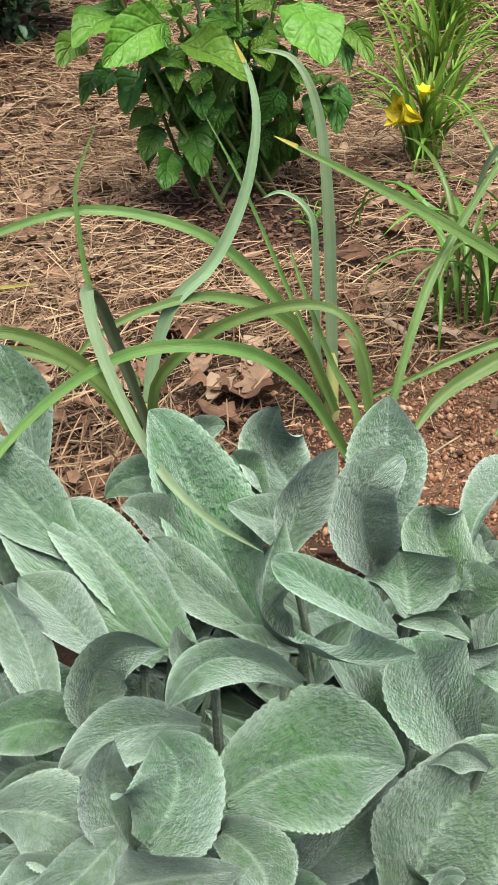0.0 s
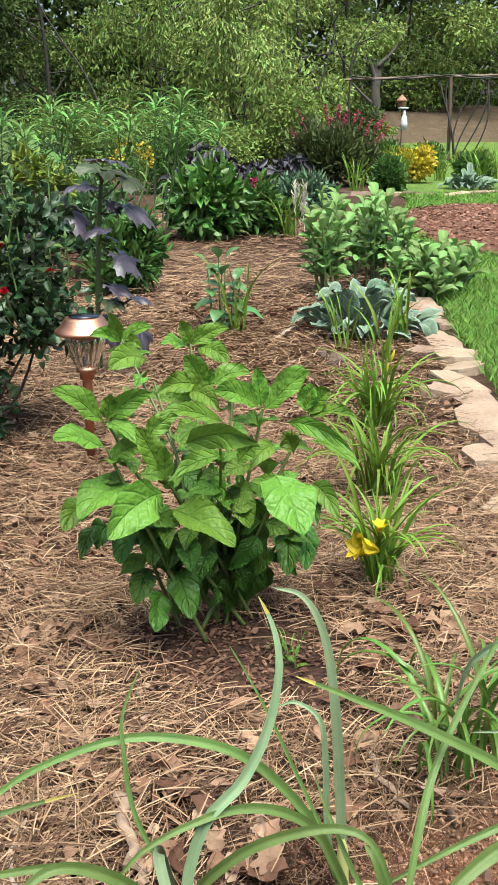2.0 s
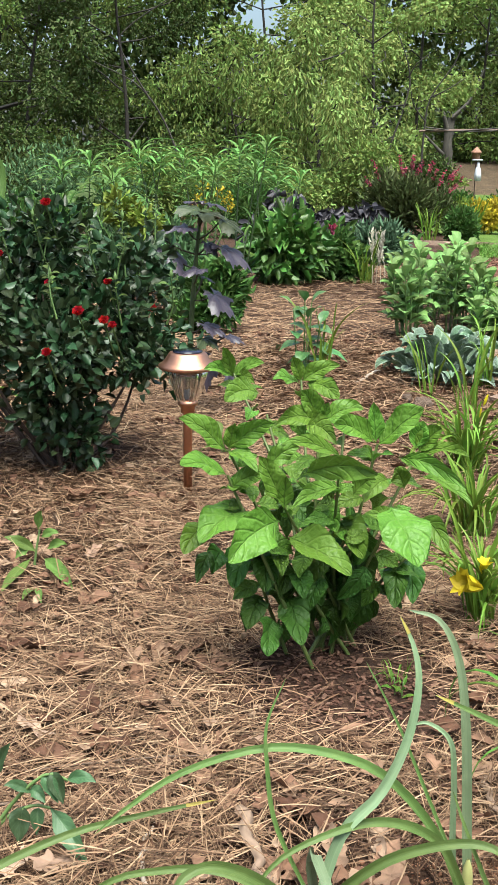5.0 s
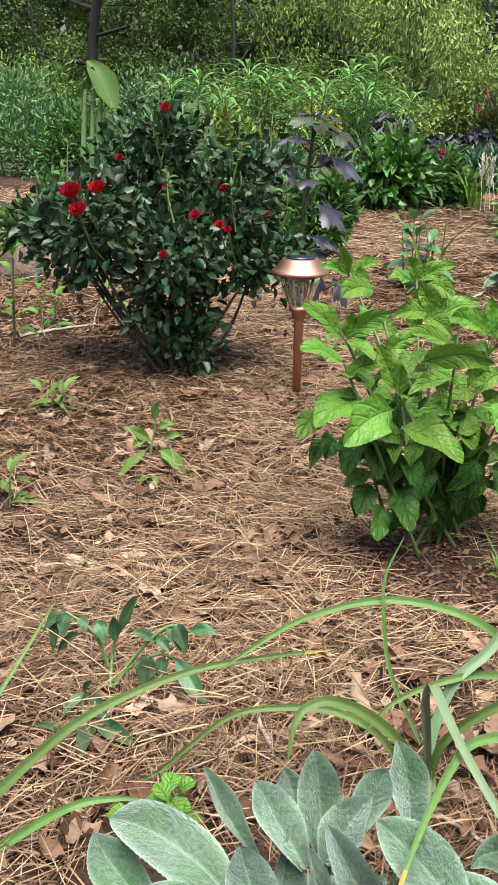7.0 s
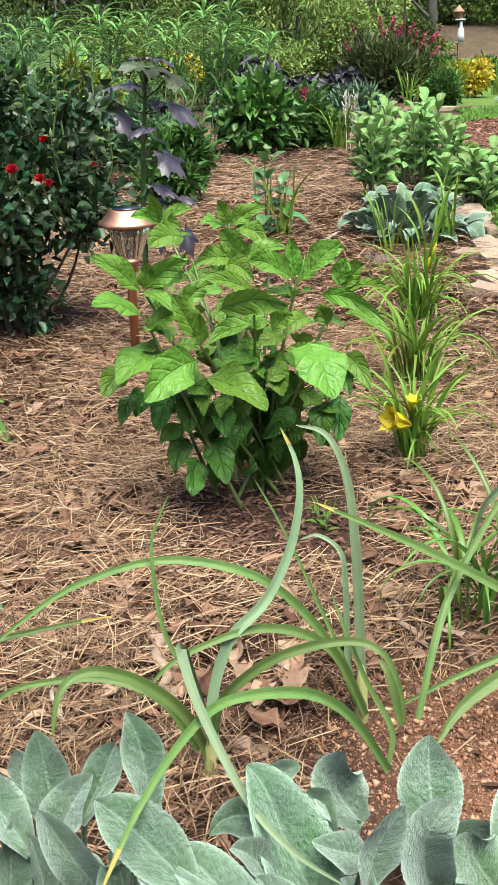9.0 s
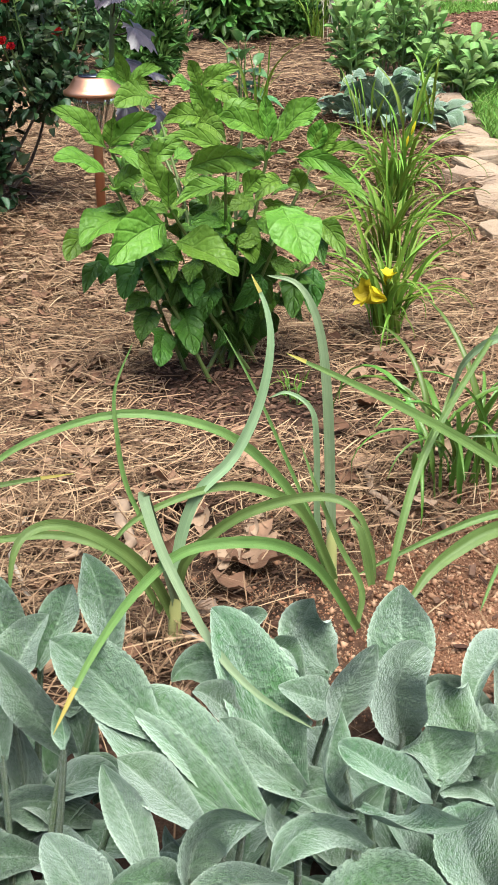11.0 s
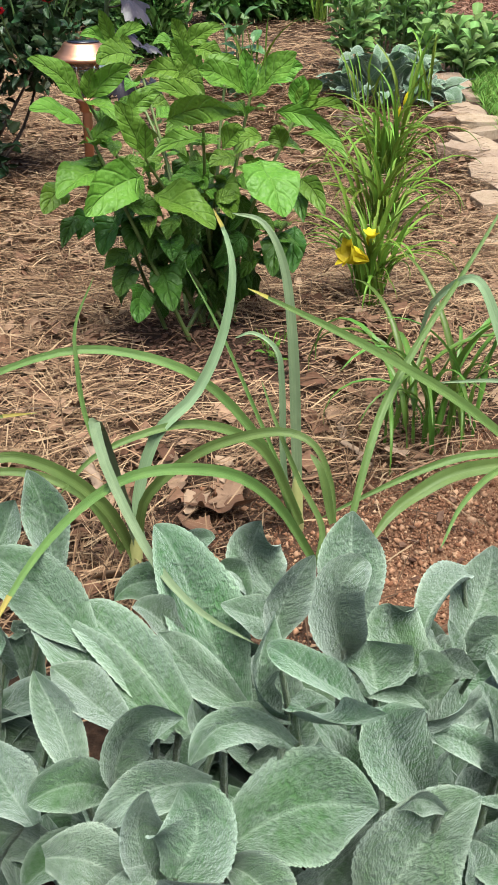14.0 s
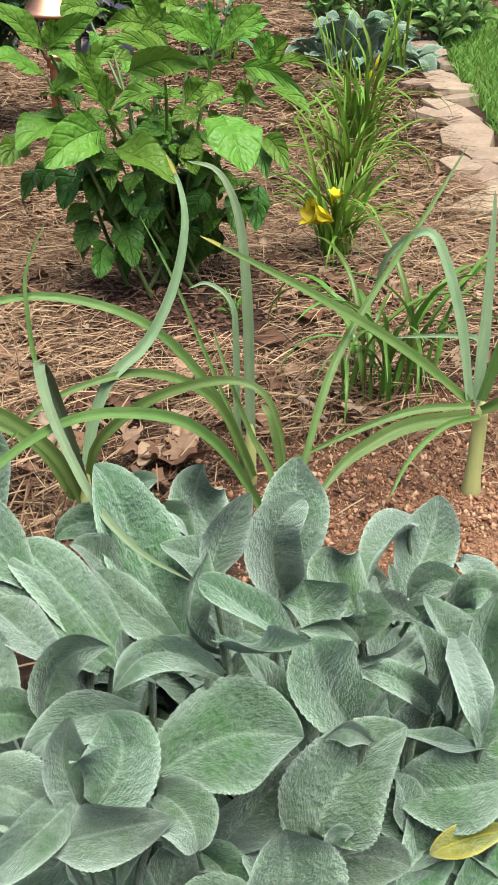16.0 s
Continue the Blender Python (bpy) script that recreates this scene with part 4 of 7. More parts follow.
woolly_plant([
    ((0.096, 0.470, 0.211), (0.115, 0.440, 0.227), (0.136, 0.420, 0.252), 0.017, -35, 0.50, 0.40),
    ((0.183, 0.500, 0.114), (0.157, 0.470, 0.183), (0.146, 0.470, 0.215), 0.042, 0, 0.15, 0.12),
    ((0.176, 0.500, 0.187), (0.162, 0.500, 0.198), (0.143, 0.490, 0.203), 0.012, -25, 0.50, 0.30),
    ((0.148, 0.480, 0.115), (0.131, 0.480, 0.157), (0.111, 0.470, 0.204), 0.026, 25, 0.30, 0.15),
    ((0.147, 0.420, 0.100), (0.164, 0.430, 0.146), (0.197, 0.440, 0.179), 0.051, 0, 0.20, 0.20),
    ((0.177, 0.435, 0.171), (0.165, 0.435, 0.178), (0.152, 0.430, 0.176), 0.012, -30, 0.40, 0.15),
    ((0.159, 0.410, 0.100), (0.159, 0.410, 0.124), (0.170, 0.410, 0.128), 0.012, 15, 0.25, 0.15),
], "silver-green woolly plant with arching pale leaves", 7)
woolly_plant([
    ((0.232, 0.520, 0.119), (0.207, 0.500, 0.158), (0.178, 0.485, 0.180), 0.020, -25, 0.50, 0.60),
    ((0.180, 0.520, 0.158), (0.212, 0.550, 0.138), (0.247, 0.600, 0.135), 0.024, 20, 0.40, 0.30),
    ((0.275, 0.560, 0.110), (0.252, 0.580, 0.135), (0.237, 0.600, 0.152), 0.029, 10, 0.30, 0.15),
    ((0.276, 0.550, 0.112), (0.269, 0.550, 0.151), (0.274, 0.550, 0.187), 0.029, 0, 0.25, 0.15),
    ((0.248, 0.540, 0.157), (0.243, 0.480, 0.174), (0.243, 0.450, 0.163), 0.024, 15, 0.35, 0.40),
    ((0.252, 0.560, 0.079), (0.244, 0.560, 0.116), (0.222, 0.560, 0.160), 0.027, 30, 0.30, 0.15),
], "silver-green woolly plant with drooping wavy leaves", 8)
woolly_plant([
    ((0.267, 0.460, 0.121), (0.233, 0.460, 0.111), (0.202, 0.470, 0.104), 0.046, 0, 0.15, 0.20),
    ((0.206, 0.480, 0.131), (0.215, 0.480, 0.112), (0.209, 0.480, 0.096), 0.031, -10, 0.30, 0.15),
    ((0.209, 0.470, 0.144), (0.231, 0.470, 0.138), (0.257, 0.470, 0.134), 0.013, -30, 0.40, 0.15),
    ((0.261, 0.440, 0.098), (0.240, 0.440, 0.091), (0.221, 0.440, 0.079), 0.018, 0, 0.25, 0.15),
    ((0.215, 0.460, 0.072), (0.209, 0.460, 0.099), (0.199, 0.460, 0.123), 0.020, 20, 0.25, 0.15),
    ((0.252, 0.470, 0.137), (0.256, 0.480, 0.152), (0.267, 0.490, 0.161), 0.022, 0, 0.25, 0.15),
], "silver-green woolly plant with a few yellowing lower leaves", 9, yellow=(3,))
woolly_plant([
    ((-0.140, 0.647, 0.176), (-0.144, 0.657, 0.213), (-0.149, 0.662, 0.249), 0.034, 0, 0.25, 0.12),
    ((-0.069, 0.668, 0.172), (-0.073, 0.678, 0.212), (-0.084, 0.683, 0.250), 0.030, 8, 0.25, 0.12),
    ((-0.118, 0.654, 0.178), (-0.103, 0.664, 0.209), (-0.092, 0.669, 0.234), 0.027, -8, 0.30, 0.12),
    ((-0.154, 0.620, 0.179), (-0.175, 0.630, 0.209), (-0.192, 0.635, 0.236), 0.032, 8, 0.30, 0.12),
    ((-0.160, 0.675, 0.180), (-0.168, 0.685, 0.197), (-0.174, 0.690, 0.214), 0.020, 0, 0.25, 0.12),
    ((-0.191, 0.635, 0.167), (-0.216, 0.645, 0.199), (-0.234, 0.650, 0.236), 0.019, 25, 0.50, 0.12),
    ((-0.135, 0.612, 0.190), (-0.121, 0.622, 0.212), (-0.106, 0.627, 0.236), 0.033, -10, 0.35, 0.12),
    ((-0.168, 0.612, 0.134), (-0.167, 0.622, 0.166), (-0.162, 0.627, 0.202), 0.025, 20, 0.30, 0.12),
], "silver-green woolly plant at the end of the row", 10, 3)
woolly_plant([
    ((-0.205, 0.570, 0.182), (-0.251, 0.600, 0.201), (-0.308, 0.630, 0.198), 0.042, 0, 0.20, 0.15),
    ((-0.255, 0.580, 0.145), (-0.291, 0.600, 0.166), (-0.313, 0.610, 0.194), 0.034, 0, 0.20, 0.15),
    ((-0.215, 0.540, 0.184), (-0.236, 0.560, 0.184), (-0.264, 0.570, 0.188), 0.019, 0, 0.20, 0.20),
    ((-0.172, 0.510, 0.201), (-0.183, 0.520, 0.232), (-0.193, 0.525, 0.264), 0.036, 0, 0.30, 0.10),
    ((-0.096, 0.610, 0.136), (-0.117, 0.595, 0.192), (-0.135, 0.590, 0.235), 0.030, -10, 0.35, 0.30),
    ((-0.033, 0.580, 0.178), (-0.066, 0.600, 0.203), (-0.100, 0.611, 0.228), 0.042, 0, 0.20, 0.15),
    ((-0.151, 0.505, 0.216), (-0.149, 0.515, 0.222), (-0.148, 0.520, 0.237), 0.017, 0, 0.25, 0.12),
    ((-0.137, 0.595, 0.144), (-0.142, 0.605, 0.172), (-0.149, 0.610, 0.200), 0.019, 30, 0.50, 0.12),
    ((-0.088, 0.565, 0.176), (-0.090, 0.575, 0.182), (-0.093, 0.580, 0.199), 0.013, -20, 0.40, 0.12),
    ((-0.053, 0.460, 0.141), (-0.071, 0.480, 0.152), (-0.092, 0.500, 0.166), 0.032, 0, 0.20, 0.15),
], "silver-green woolly plant with low spreading outer leaves", 11, 4)


# ---- onions ----
def onion_plant(at, leaves, label, bulb=True, neck=0.05, tips=(0,), pale=()):
    t = thing("onion_plant", at, label, "onion plant", "onion plants")
    if bulb:
        prof = [(0.004, -0.012), (0.011, -0.008), (0.013, 0.006), (0.0105, 0.02), (0.0095, neck), (0.0075, neck + 0.012), (0.002, neck + 0.022)]
        v, f = lathe([(r * (0.86 if neck > 0.06 else 0.66), z) for r, z in prof], 12)
        part("bulb", (v + np.array((at[0], at[1], 0.0)), f), ONION_BASE, t, "pale yellowish bulb neck")
    for i, (half, pts) in enumerate(leaves):
        n = 26
        line = spine(pts, n)
        s = np.linspace(0, 1, n)
        w = half * 0.66 * np.minimum(1, (1 - s) ** 0.55 * 1.25 + 0.03) * (0.8 + 0.2 * np.minimum(1, s * 5))
        v, f, uv = blade(line, w, (0.15, -0.75, 0.65), 6, 0.30, 0.06, 3.0, i, 0.0014, 0.0, 0.0, 0.22)
        leaf = part("leaf", (v, f, uv), ONION_PALE if i in pale else ONION, t, "pale waxy leaf" if i in pale else "")
        if i in tips:
            end = line[-3:] + np.array((0, -0.0015, 0.001))
            v, f, uv = blade(end, w[-3:] * 1.08, (0.15, -0.75, 0.65), 6, 0.30)
            tip = part("tip", (v, f, uv), YELLOWING, leaf, "yellowed withering tip")
    return t


onion_plant((-0.037, 0.93, 0), [
    (0.0095, [(-0.030, 0.930, 0.032), (-0.035, 0.943, 0.081), (-0.015, 0.956, 0.149), (0.023, 0.969, 0.187), (0.049, 0.981, 0.239), (0.060, 0.994, 0.293), (0.056, 1.007, 0.329), (0.042, 1.020, 0.358)]),
    (0.0085, [(-0.035, 0.930, 0.039), (-0.043, 0.891, 0.117), (-0.052, 0.852, 0.191), (-0.051, 0.814, 0.227), (-0.048, 0.775, 0.242), (-0.030, 0.716, 0.228), (0.007, 0.645, 0.198), (0.040, 0.610, 0.180), (0.077, 0.575, 0.179)]),
    (0.0040, [(-0.044, 0.950, 0.077), (-0.081, 0.962, 0.155), (-0.091, 0.975, 0.218), (-0.091, 0.987, 0.255), (-0.073, 1.000, 0.297)]),
    ] + [
    (0.0100, [(-0.036, 0.930, 0.020), (-0.059, 0.915, 0.086), (-0.095, 0.900, 0.133), (-0.136, 0.885, 0.160), (-0.164, 0.870, 0.161), (-0.176, 0.855, 0.146), (-0.180, 0.840, 0.115)]),
    (0.0070, [(-0.052, 0.950, 0.019), (-0.085, 0.947, 0.082), (-0.136, 0.943, 0.113), (-0.193, 0.940, 0.115), (-0.253, 0.937, 0.099), (-0.325, 0.933, 0.030), (-0.376, 0.930, -0.002)]),
    (0.0085, [(-0.034, 0.930, 0.049), (-0.023, 0.923, 0.099), (0.019, 0.916, 0.144), (0.063, 0.909, 0.168), (0.107, 0.901, 0.179), (0.136, 0.894, 0.169), (0.152, 0.887, 0.136), (0.158, 0.880, 0.100)]),
], "green onion plant with long bending leaves in mulch", pale=(0, 1))
onion_plant((0.13, 1.03, 0), [
    (0.0095, [(0.132, 1.030, 0.006), (0.128, 1.040, 0.097), (0.122, 1.050, 0.213), (0.112, 1.060, 0.290), (0.091, 1.070, 0.332), (0.059, 1.080, 0.340)]),
    (0.0060, [(0.134, 1.040, 0.000), (0.116, 1.044, 0.060), (0.112, 1.048, 0.161), (0.106, 1.052, 0.202), (0.082, 1.056, 0.220), (0.062, 1.060, 0.213)]),
    ] + [
    (0.0085, [(0.130, 1.030, 0.007), (0.097, 1.019, 0.099), (0.041, 1.007, 0.177), (-0.017, 0.996, 0.214), (-0.092, 0.984, 0.228), (-0.174, 0.973, 0.206), (-0.227, 0.961, 0.174), (-0.262, 0.950, 0.148)]),
    (0.0088, [(0.134, 1.020, 0.012), (0.102, 1.003, 0.095), (0.070, 0.987, 0.134), (0.027, 0.970, 0.155), (-0.017, 0.953, 0.156), (-0.073, 0.937, 0.136), (-0.109, 0.920, 0.101)]),
    (0.0035, [(0.134, 1.020, 0.023), (0.084, 1.030, 0.143), (0.047, 1.040, 0.229), (0.013, 1.050, 0.293)]),
], "green onion plant with tall and arching leaves", tips=(), pale=(0, 1))
onion_plant((0.158, 0.865, 0), [
    (0.0085, [(0.140, 0.860, 0.058), (0.103, 0.831, 0.137), (0.066, 0.803, 0.183), (0.020, 0.774, 0.205), (-0.019, 0.746, 0.212), (-0.047, 0.670, 0.226), (-0.070, 0.600, 0.224), (-0.090, 0.545, 0.203)]),
    (0.0050, [(0.141, 0.870, 0.058), (0.145, 0.885, 0.088), (0.123, 0.900, 0.130), (0.101, 0.915, 0.183), (0.088, 0.930, 0.218)]),
    (0.0080, [(0.157, 0.900, 0.082), (0.146, 0.910, 0.131), (0.135, 0.920, 0.147)]),
], "green onion plant behind the woolly leaves", False)
onion_plant((0.372, 1.01, 0), [
    (0.0095, [(0.363, 1.020, 0.103), (0.292, 1.010, 0.163), (0.206, 1.000, 0.219), (0.136, 0.990, 0.259), (0.075, 0.980, 0.292)]),
    (0.0100, [(0.360, 1.020, 0.108), (0.347, 1.033, 0.180), (0.330, 1.047, 0.237), (0.312, 1.060, 0.274), (0.291, 1.073, 0.268), (0.268, 1.087, 0.236), (0.260, 1.100, 0.180)]),
    (0.0130, [(0.359, 1.000, 0.099), (0.291, 0.975, 0.099), (0.247, 0.950, 0.089), (0.216, 0.925, 0.077), (0.192, 0.900, 0.056)]),
    (0.0070, [(0.360, 1.010, 0.106), (0.295, 1.000, 0.103), (0.229, 0.990, 0.080), (0.151, 0.980, 0.042)]),
    ] + [
    (0.0055, [(0.368, 1.000, 0.098), (0.321, 0.953, 0.109), (0.281, 0.907, 0.097), (0.255, 0.860, 0.078)]),
    (0.0110, [(0.370, 1.030, 0.103), (0.375, 1.055, 0.197), (0.375, 1.080, 0.317)]),
    (0.0110, [(0.372, 1.020, 0.108), (0.389, 1.013, 0.182), (0.427, 1.007, 0.239), (0.456, 1.000, 0.217)]),
    (0.0100, [(0.369, 1.000, 0.105), (0.398, 0.977, 0.129), (0.439, 0.953, 0.121), (0.470, 0.930, 0.089)]),
    (0.0060, [(0.377, 1.050, 0.086), (0.379, 1.073, 0.150), (0.349, 1.097, 0.150), (0.284, 1.120, 0.138)]),
], "large green onion with thick pale neck", True, 0.09, pale=(1, 5, 8))
onion_plant((0.2, 0.93, 0), [
    (0.0070, [(0.178, 0.930, 0.068), (0.198, 0.968, 0.132), (0.220, 1.006, 0.173), (0.257, 1.044, 0.224), (0.306, 1.082, 0.289), (0.350, 1.120, 0.352)]),
], "green onion with one long slender leaf", False, tips=())
onion_plant((-0.56, 0.78, 0), [
    (0.0090, [(-0.572, 0.780, -0.072), (-0.524, 0.820, -0.003), (-0.481, 0.860, 0.041), (-0.399, 0.900, 0.110), (-0.297, 0.940, 0.149), (-0.210, 0.980, 0.153), (-0.143, 1.020, 0.145)]),
    (0.0090, [(-0.572, 0.780, -0.072), (-0.520, 0.790, -0.026), (-0.462, 0.800, 0.019), (-0.394, 0.810, 0.064), (-0.351, 0.820, 0.072), (-0.318, 0.830, 0.066)]),
    (0.0050, [(-0.572, 0.780, -0.072), (-0.549, 0.860, 0.034), (-0.519, 0.940, 0.083), (-0.490, 1.020, 0.134), (-0.485, 1.100, 0.146)]),
], "green onion plant with leaves arching low over straw")


# ---- broad-leaved green shrub ----
SHRUB_AT = (0.020, 1.735, 0)
shrub = thing("green_shrub", SHRUB_AT, "bright green bushy shrub with broad puckered leaves", "shrub")
shrub_tops = [
    (-0.160, 2.050, 0.414),
    (-0.031, 2.000, 0.412),
    (-0.007, 1.760, 0.387),
    (0.083, 1.680, 0.371),
    (0.161, 1.760, 0.339),
    (-0.154, 1.620, 0.373),
    (-0.154, 1.600, 0.337),
    (-0.067, 1.560, 0.301),
    (0.015, 1.580, 0.340),
    (-0.095, 1.900, 0.367),
    (0.045, 1.850, 0.393),
    (-0.118, 1.600, 0.266),
    (0.031, 1.600, 0.244),
    (0.111, 1.620, 0.283),
    (0.143, 1.700, 0.173),
    (-0.108, 1.650, 0.175),
]
shrub_leaves = [leaf_mesh("leaf", 0.085, 0.056, SHRUB_LEAF, 11, 8, 0.42, 0.85, 0.12 + 0.12 * i, 0.25, 0.2, i * 1.7, 0.08, 0.03, 0.04) for i in range(4)]
shrub_old_shaded = [leaf_mesh("leaf", 0.090, 0.066, SHRUB_OLD_SHADED, 13, 10, 0.42, 0.8, 0.35 + 0.2 * i, 0.3, 0.3, i * 1.7, 0.08, 0.06, 0.05) for i in range(4)]


def shrub_blade(row, i):
    """A toothed ovate leaf, puckered between its veins and drooping to a point."""
    base, tip, width, lift = row
    n = 31
    r = np.random.default_rng(400 + i)
    line = arc(base, tip, lift, n)
    tang = unit(np.asarray(tip, float) - np.asarray(base, float))
    face = np.array((0.05, -0.82, 0.56))
    face = unit(face - tang * float(face @ tang))
    roll = r.normal(0, 0.25)
    hint = face * math.cos(roll) + np.cross(tang, face) * math.sin(roll)
    slim = width < 0.045
    return blade(line, (1.0 if slim else 0.9) * width / 2 * ovate(n, 0.36, 0.85 if slim else 0.58, 0.05), hint, 14, r.uniform(0.05, 0.45), r.uniform(0.15, 0.35), 1.6, i, 0, 0.03, 0.02, 0.14, 0.07)


r = np.random.default_rng(12)
for i, top in enumerate(shrub_tops):
    foot = (SHRUB_AT[0] + r.normal(0, 0.03), SHRUB_AT[1] + r.normal(0, 0.03) + 0.2 * (top[1] - SHRUB_AT[1]), -0.01)
    mid = [0.5 * f + 0.5 * t + o for f, t, o in zip(foot, top, (r.normal(0, 0.01), r.normal(0, 0.01), 0.02))]
    line = spine([foot, mid, top], 12)
    part("stem", tube(line, np.linspace(0.0038, 0.0022, 12)), SHRUB_STEM, shrub)
    for j, s in enumerate((0.28, 0.36, 0.44, 0.52, 0.60, 0.68, 0.76, 0.84, 0.91, 0.97)):
        p = line[min(11, int(s * 11))]
        a = i * 1.3 + j * 1.57
        for k in (0, math.pi):
            if r.uniform() < (0.62 if j < 3 else 0.30):
                continue
            size = (0.5, 0.6, 0.68, 0.72, 0.75, 0.72, 0.68, 0.62, 0.55, 0.45)[j] * r.uniform(0.7, 1.1)
            lift = -0.9 + 0.13 * j + (0.4 if j > 7 else 0.0) + r.normal(0, 0.2)
            way = (math.cos(a + k), math.sin(a + k) + 0.25, lift)
            q = np.array(p) - np.array(SHRUB_AT)
            piece("leaf", (shrub_old_shaded if j < 5 else shrub_leaves)[r.integers(4)], shrub, aim(q, way, (0.35 * r.normal(), -0.5 + 0.3 * r.normal(), 0.9), size))
